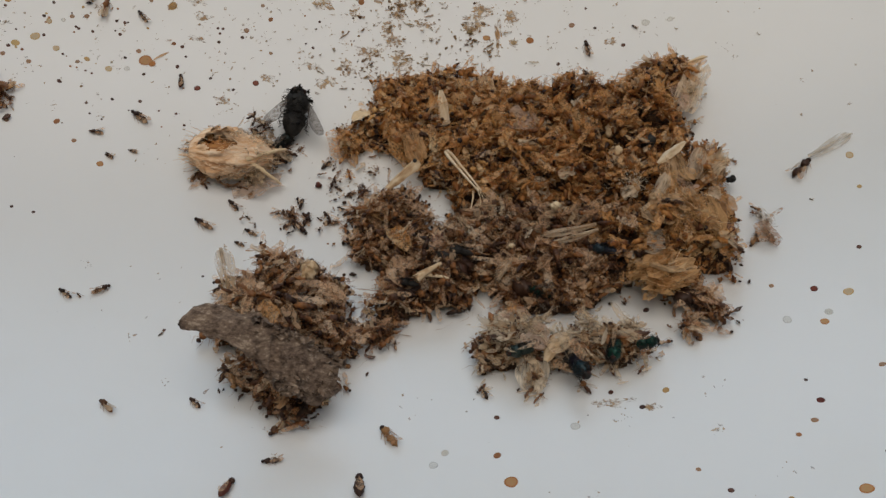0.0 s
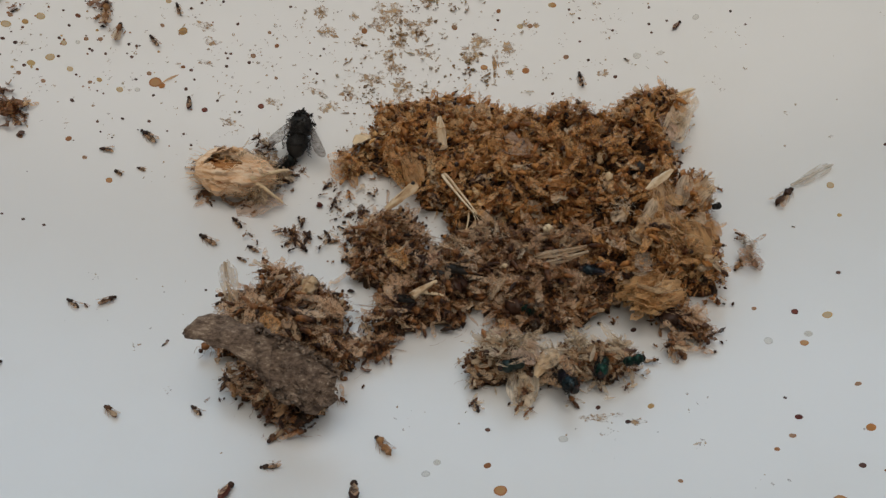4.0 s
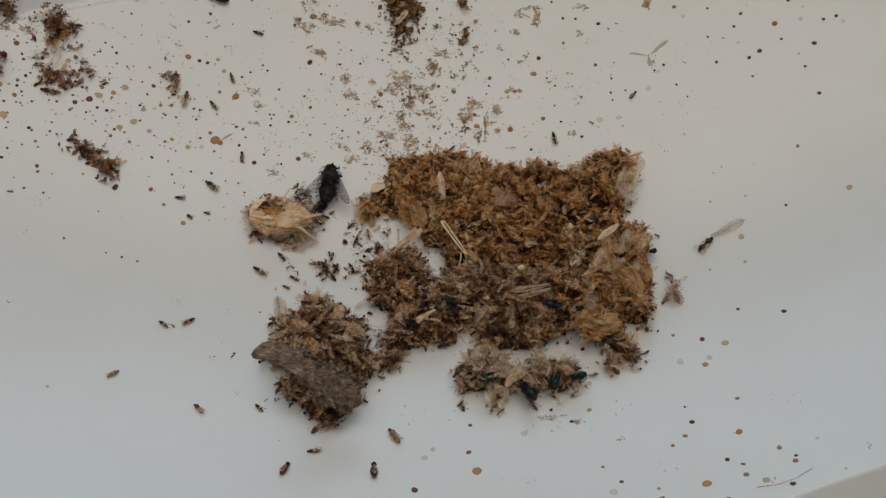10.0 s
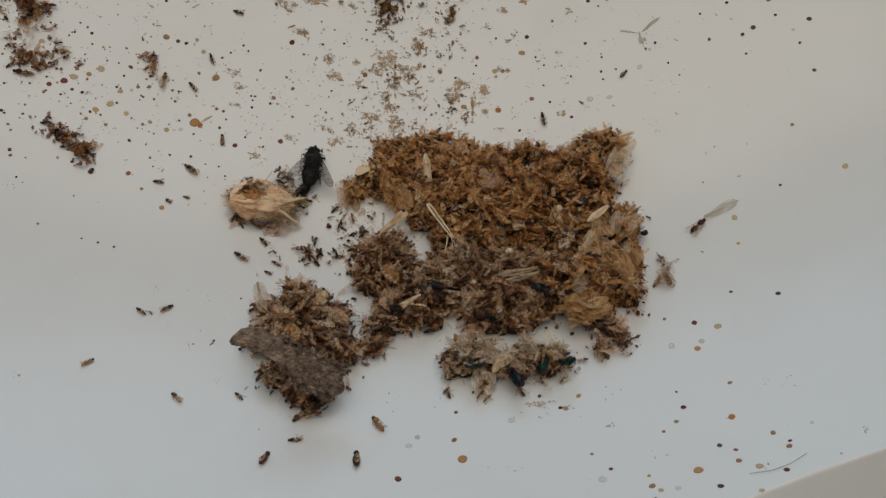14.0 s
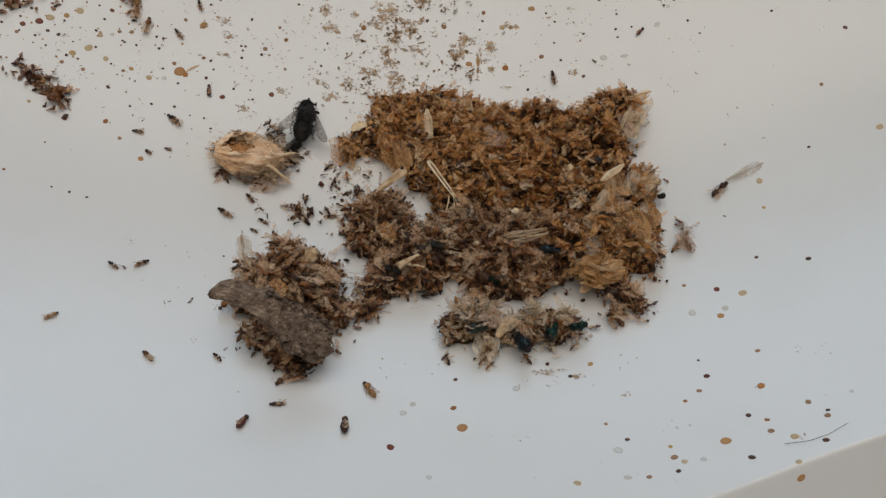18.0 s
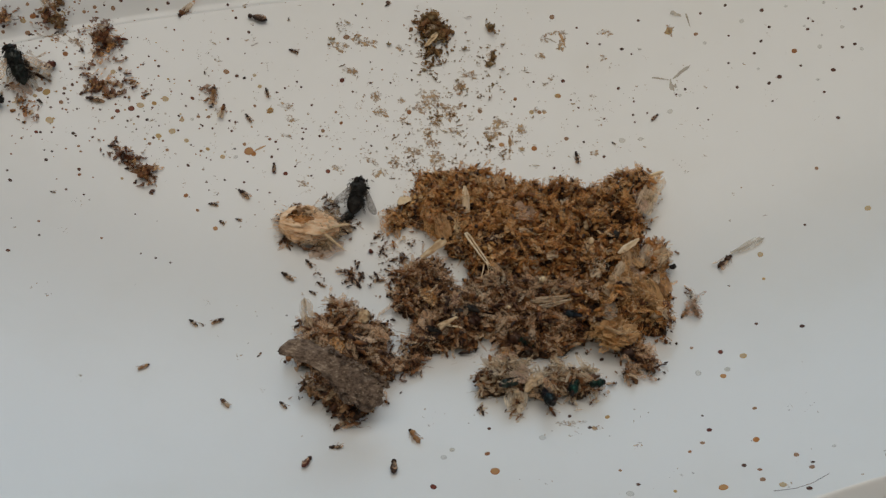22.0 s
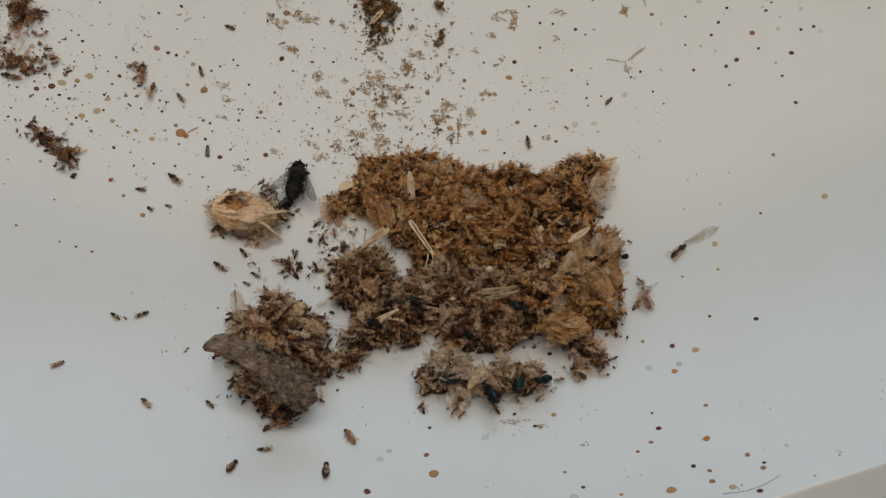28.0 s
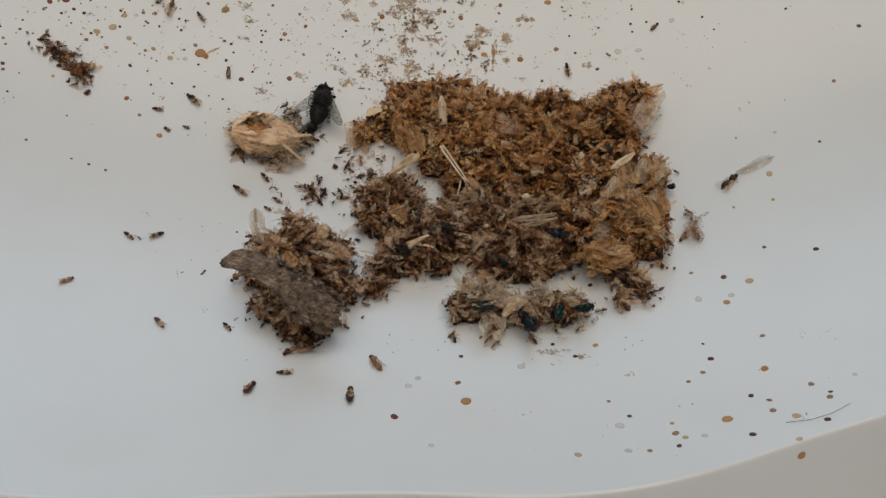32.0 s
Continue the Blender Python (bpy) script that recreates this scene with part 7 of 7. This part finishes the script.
specks("r", [
    (-6.25, 8.48, 0.74), (-6.08, 8.61, 0.93), (-2.97, 10.25, 0.8), (-7.14, 7.61, 0.53), (-2.11, 7.49, 0.56), (0.9, 10.82, 0.61), (2.85,
    4.38, 0.7), (3.21, 5.83, 0.72), (-0.56, 3.25, 0.79), (-0.47, 12.67, 0.9), (-0.16, 12.58, 0.56),
])
specks("g", [
    (3.92, 11.57, 0.79), (4.62, 11.67, 0.49), (5.2, 11.6, 0.48), (3.32, 11.32, 0.6), (5.46, 11.17, 0.57), (4.9, 11.32, 0.39), (5.16, 11.12,
    0.38), (5.12, 10.95, 0.67), (5.72, 10.76, 0.56), (2.91, 10.54, 0.59), (5.07, 10.44, 0.47), (2.75, 10.29, 0.79), (4.18, 10.8, 0.49),
    (1.78, 3.28, 0.93), (1.82, 2.88, 0.67), (2.56, 3.1, 0.67), (4.13, 3.92, 0.47), (2.87, 5.46, 0.84), (3.25, 5.49, 0.84), (1.95, 9.85,
    0.97), (2.26, 9.86, 0.7), (-0.5, 3.79, 0.83), (-0.41, 3.94, 0.71), (-0.11, 2.84, 0.57), (0.75, 4.27, 0.92),
])
specks("o", [
    (3.4, 2.89, 0.86), (2.82, 3.35, 1.03), (3.35, 4.15, 0.8), (3.18, 5.37, 0.83), (0.83, 10.58, 0.81), (-0.12, 9.71, 0.8), (0.45, 9.69,
    0.98), (0.17, 3.61, 1.19),
])
specks("d", [
    (-6.44, 8.71, 0.47), (-6.33, 8.68, 0.37), (-6.30, 8.78, 0.47), (-6.08, 9.04, 0.37), (-6.14, 8.00, 0.45), (-5.76, 7.66, 0.35), (-5.07, 8.80, 0.36), (-5.04, 8.79, 0.36), (-4.89, 8.81, 0.36), (-4.60, 8.88, 0.45), (-4.50, 8.61, 0.36), (-4.27, 8.47, 0.36), (-4.88, 8.30, 0.27), (-4.81, 8.29, 0.27), (-4.54, 8.04, 0.35), (-4.25, 8.11, 0.44), (-3.90, 8.95, 0.45), (-3.92, 8.68, 0.45), (-3.49, 9.13, 0.45), (-3.52, 9.30, 0.36), (-3.46, 9.31, 0.36), (-3.49, 9.24, 0.36), (-3.63, 9.95, 0.37), (-2.35, 9.32, 0.36), (-2.29, 9.67, 0.37), (-1.92, 9.11, 0.36), (-3.25, 8.56, 0.35), (-3.41, 8.32, 0.26),
])
specks("d", [
    (-3.84, 8.07, 0.35), (-4.03, 8.05, 0.26), (-3.53, 8.64, 0.36), (2.37, 10.29, 0.38), (-1.78, 9.81, 0.37), (-2.77, 10.12, 0.37),
])
specks("b", [
    (-4.37, 8.74, 0.63), (-5.95, 8.85, 0.56), (-2.90, 9.57, 0.55), (-2.86, 9.14, 0.45),
])
specks("r", [
    (-3.00, 8.71, 0.80), (-3.66, 8.47, 0.71),
])
specks("o", [
    (-4.48, 7.17, 0.76), (-4.28, 8.65, 1.43), (-4.20, 8.63, 0.72),
])
specks("y", [
    (-4.65, 8.41, 0.80), (-4.29, 9.74, 0.66), (-4.07, 9.42, 1.01), (-5.65, 8.98, 1.02),
])
specks("g", [
    (-5.21, 8.83, 0.55), (-4.46, 8.48, 0.62),
])
specks("d", [
    (4.00, 12.13, 0.47), (4.34, 12.00, 0.58), (5.32, 11.95, 0.59), (5.59, 11.77, 0.47), (2.18, 11.74, 0.46), (1.91, 11.32, 0.56), (1.52, 11.40, 0.45), (1.32, 11.05, 0.44), (1.30, 11.41, 0.45), (3.37, 10.09, 0.33), (2.08, 11.24, 0.34),
])
specks("b", [
    (0.65, 11.78, 0.91),
])
speck_cluster("bdb", -7.32, 9.47, 0.55, 0.18, 46, 60)
speck_cluster("bdy", -6.85, 9.23, 0.35, 0.3, 24, 0)
speck_cluster("dbb", -1.71, 12.38, 0.5, 0.16, 22, 5)
speck_cluster("bdd", -8.62, 8.09, 0.4, 0.2, 16, 0)
speck_cluster("dby", -6.82, 8.38, 0.7, 0.35, 34, 0)
speck_cluster("dby", -5.74, 8.75, 0.7, 0.4, 30, 0)
speck_cluster("dbd", -4.2, 9.6, 1.6, 1.0, 26, 20)
speck_cluster("ddb", -2.6, 11.2, 1.4, 0.8, 34, 0)
speck_cluster("dbb", -7.3, 8.9, 0.8, 0.5, 50, 40)
speck_cluster("ddb", -5.0, 7.2, 1.6, 0.8, 20, 0)
speck_cluster("bbd", -7.30, 9.54, 0.22, 0.45, 46, 0)
speck_cluster("dby", -7.16, 9.50, 0.45, 0.25, 40, 0)
speck_cluster("dbd", -8.54, 8.14, 0.4, 0.3, 36, 0)
speck_cluster("dbb", -6.34, 9.27, 0.7, 0.5, 40, 0)
speck_cluster("dby", -5.45, 9.10, 0.9, 0.6, 22, 0)
speck_cluster("dbb", -7.47, 7.56, 0.6, 0.5, 30, 0)


for key, word in (("b", "brown"), ("d", "black"), ("y", "amber")):
    tagged(new("fly_speck_scatter", SPLASH[key].mesh("fly_speck_scatter", SPECK[key])), "scatter of small " + word + " fly spots", "fly spots", kind="stuff")


# ---- dried smears ----
def smear(n, x0, y0, wide, deep):
    """A thin dried stain with a ragged outline, its size in cm."""
    rings, sides, verts = 6, 44, [(x0, y0, dish_z(x0, y0) + 0.006)]
    for k in range(1, rings + 1):
        for i in range(sides):
            a = 2 * math.pi * i / sides
            c, v = math.cos(a), math.sin(a)
            r = k / rings * (1.0 + 0.75 * noise.noise((1.6 * c, 1.6 * v, 7.0 * n)) + 0.55 * noise.noise((5 * c, 5 * v, 7.0 * n + 3)))
            x, y = x0 + 0.56 * wide * r * c, y0 + 0.56 * deep * r * v
            verts.append((x, y, dish_z(x, y) + 0.002 + 0.005 * (1 - k / rings) + 0.004 * noise.noise((x * 30, y * 30, 1.0))))
    faces = [(0, 1 + i, 1 + (i + 1) % sides) for i in range(sides)] + [f for k in range(rings - 1) for f in ring_faces(1 + k * sides, 1 + (k + 1) * sides, sides)]
    return tagged(new("dried_smear", mesh_of("dried_smear", verts, faces, SMEAR_FILM)), "thin ochre dried smear stuck on white plastic", "stain", "dried smears on the dish")


for row, place in enumerate([
    (-1.37, 10.28, 0.32, 0.21), (-1.07, 10.15, 0.24, 0.26), (-1.56, 10.14, 0.20, 0.18), (-1.26, 9.96, 0.13, 0.28), (-1.39, 9.75, 0.15, 0.14), (-1.35, 9.58, 0.22, 0.14), (-1.63, 9.38, 0.27, 0.14), (-1.80, 10.03, 0.09, 0.07), (-0.98, 9.82, 0.29, 0.09),
    (-0.89, 10.27, 0.09, 0.11), (-0.92, 10.55, 0.17, 0.18), (-1.21, 9.32, 0.32, 0.18), (-2.25, 9.90, 0.22, 0.15), (-2.37, 10.14, 0.17, 0.13), (-0.17, 10.07, 0.24, 0.13), (-0.29, 9.91, 0.31, 0.19), (0.04, 9.76, 0.07, 0.33), (-0.54, 10.24, 0.07, 0.08),
    (-1.58, 10.37, 0.13, 0.08), (-3.83, 9.57, 0.22, 0.11), (-3.72, 9.40, 0.17, 0.08), (-3.75, 9.10, 0.18, 0.07), (-1.91, 9.13, 0.20, 0.16), (-2.32, 9.08, 0.20, 0.09), (-2.21, 8.87, 0.11, 0.12), (-2.85, 8.80, 0.20, 0.08), (-2.10, 8.93, 0.16, 0.11),
    (-3.34, 8.39, 0.18, 0.06), (-1.87, 9.86, 0.09, 0.08), (-1.92, 10.17, 0.11, 0.08), (-0.32, 9.80, 0.18, 0.12), (0.24, 9.66, 0.11, 0.09), (0.42, 10.31, 0.11, 0.08), (1.49, 9.64, 0.13, 0.09), (0.59, 10.31, 0.09, 0.05),
    (1.07, 4.55, 0.26, 0.09), (1.45, 4.47, 0.12, 0.08), (1.28, 4.58, 0.10, 0.05),
    (-7.49, 9.64, 0.15, 0.19), (-7.41, 9.52, 0.18, 0.12), (-7.32, 9.41, 0.13, 0.19), (-7.24, 9.27, 0.15, 0.12), (-8.07, 9.30, 0.22, 0.09), (-7.32, 9.13, 0.33, 0.09), (-7.00, 9.20, 0.17, 0.11), (-0.77, 10.76, 0.29, 0.11), (-0.92, 10.59, 0.15, 0.13), (-0.38, 11.09, 0.13, 0.17), (0.77, 11.54, 0.25, 0.07), (0.86, 11.40, 0.11, 0.20), (0.53, 11.44, 0.09, 0.13), (0.81, 11.32, 0.11, 0.05), (-3.06, 10.76, 0.26, 0.13), (-2.63, 10.93, 0.33, 0.14), (-2.83, 10.43, 0.24, 0.09), (-2.04, 10.98, 0.09, 0.09), (2.72, 11.56, 0.14, 0.13), (1.62, 11.57, 0.18, 0.09), (0.48, 11.18, 0.16, 0.09), (1.59, 11.18, 0.13, 0.07), (0.20, 10.00, 0.15, 0.16),
]):
    smear(row, *place)


# ---- dust ----
SCRAPS = [crumple(L, W, 0.08) for L, W in ((0.5, 0.3), (0.7, 0.35), (0.4, 0.4), (0.9, 0.3), (0.3, 0.25))] + CRUMBS[:2]
def dust(name, label, spots, material, temps):
    """Loose crumbs strewn over the dish: rows of middle, spread (cm), count and size."""
    bag = Bag()
    for x0, y0, sx, sy, count, size in spots:
        cx, cy = x0, y0
        for n in range(count):
            if n % 7 == 0:
                cx, cy, wide = rng.normal(x0, sx), rng.normal(y0, sy), rng.choice((0.03, 0.05, 0.09, 0.4))
            x, y = rng.normal(cx, wide), rng.normal(cy, wide)
            a = math.atan2(y - MID[1], x - MID[0])
            if math.hypot(x - MID[0], y - MID[1]) > outline(a) + 0.4:
                continue
            bag.add(temps[rng.integers(len(temps))], spin(x, y, dish_z(x, y) + 0.004 * size, rng.uniform(0, 6.28), rng.normal(0, 0.2), rng.normal(0, 0.2), size * float(np.clip(rng.lognormal(-0.2, 0.5), 0.3, 2.5))))
    return tagged(new(name, bag.mesh(name, material)), label, "dust", kind="stuff")


dust("dust_crumbs", "fine dark crumbs strewn over white plastic", [
    (-0.7, 10.0, 0.9, 0.7, 480, 0.65), (0.7, 10.2, 1.2, 0.8, 280, 0.55), (-3.4, 9.6, 1.6, 0.8, 360, 0.55), (-5.4, 8.9, 1.2, 0.7, 320, 0.5),
    (-1.9, 9.3, 0.9, 0.5, 220, 0.45), (-1.5, 7.7, 0.25, 0.3, 160, 0.4), (3.5, 10.4, 1.6, 0.9, 150, 0.4), (-3.5, 5.0, 1.6, 1.6, 110, 0.4),
    (1.0, 4.2, 1.4, 0.4, 70, 0.45), (3.6, 5.0, 1.0, 1.4, 50, 0.4), (-6.3, 7.6, 1.0, 1.0, 120, 0.45),
], DUST, SCRAPS)
dust("smear_crumbs", "brown dried smears behind the heap", [
    (-1.5, 11.15, 0.16, 0.16, 170, 1.1), (-1.5, 10.85, 0.12, 0.1, 90, 1.0), (-0.45, 11.15, 0.09, 0.08, 50, 0.9), (-0.35, 10.65, 0.1, 0.16, 50, 0.8), (-0.95, 10.45, 0.2, 0.1, 60, 0.7),
    (-1.2, 10.0, 0.25, 0.1, 80, 0.8), (-0.35, 9.65, 0.16, 0.12, 90, 0.9), (-1.1, 9.45, 0.2, 0.12, 60, 0.7), (-1.3, 9.2, 0.35, 0.12, 150, 0.7), (-2.9, 11.0, 0.12, 0.08, 60, 0.7),
], SMEAR, SCRAPS)


def hair(name, label, rows, wide, material):
    """A long dark fibre lying on the dish, through places in cm."""
    pts = [np.array((x, y, dish_z(x, y) + 0.02)) * 10 for x, y in rows]
    return tagged(new(name, mesh_of(name, *tube(pts, wide, 5, 0.7), material, unit=0.001)), label, "fibre")


hair("dark_fibre", "long dark fibre lying on the dish lip", [(-8.88, 8.27), (-8.66, 8.42), (-8.50, 8.51), (-8.26, 8.63), (-8.04, 8.75)], 0.11, BODY_GREY)
hair("dark_fibre", "fine grey scratch-like fibre near the dish edge", [(3.31, 3.23), (3.54, 3.25), (3.73, 3.32), (3.93, 3.45)], 0.03, BODY_GREY)
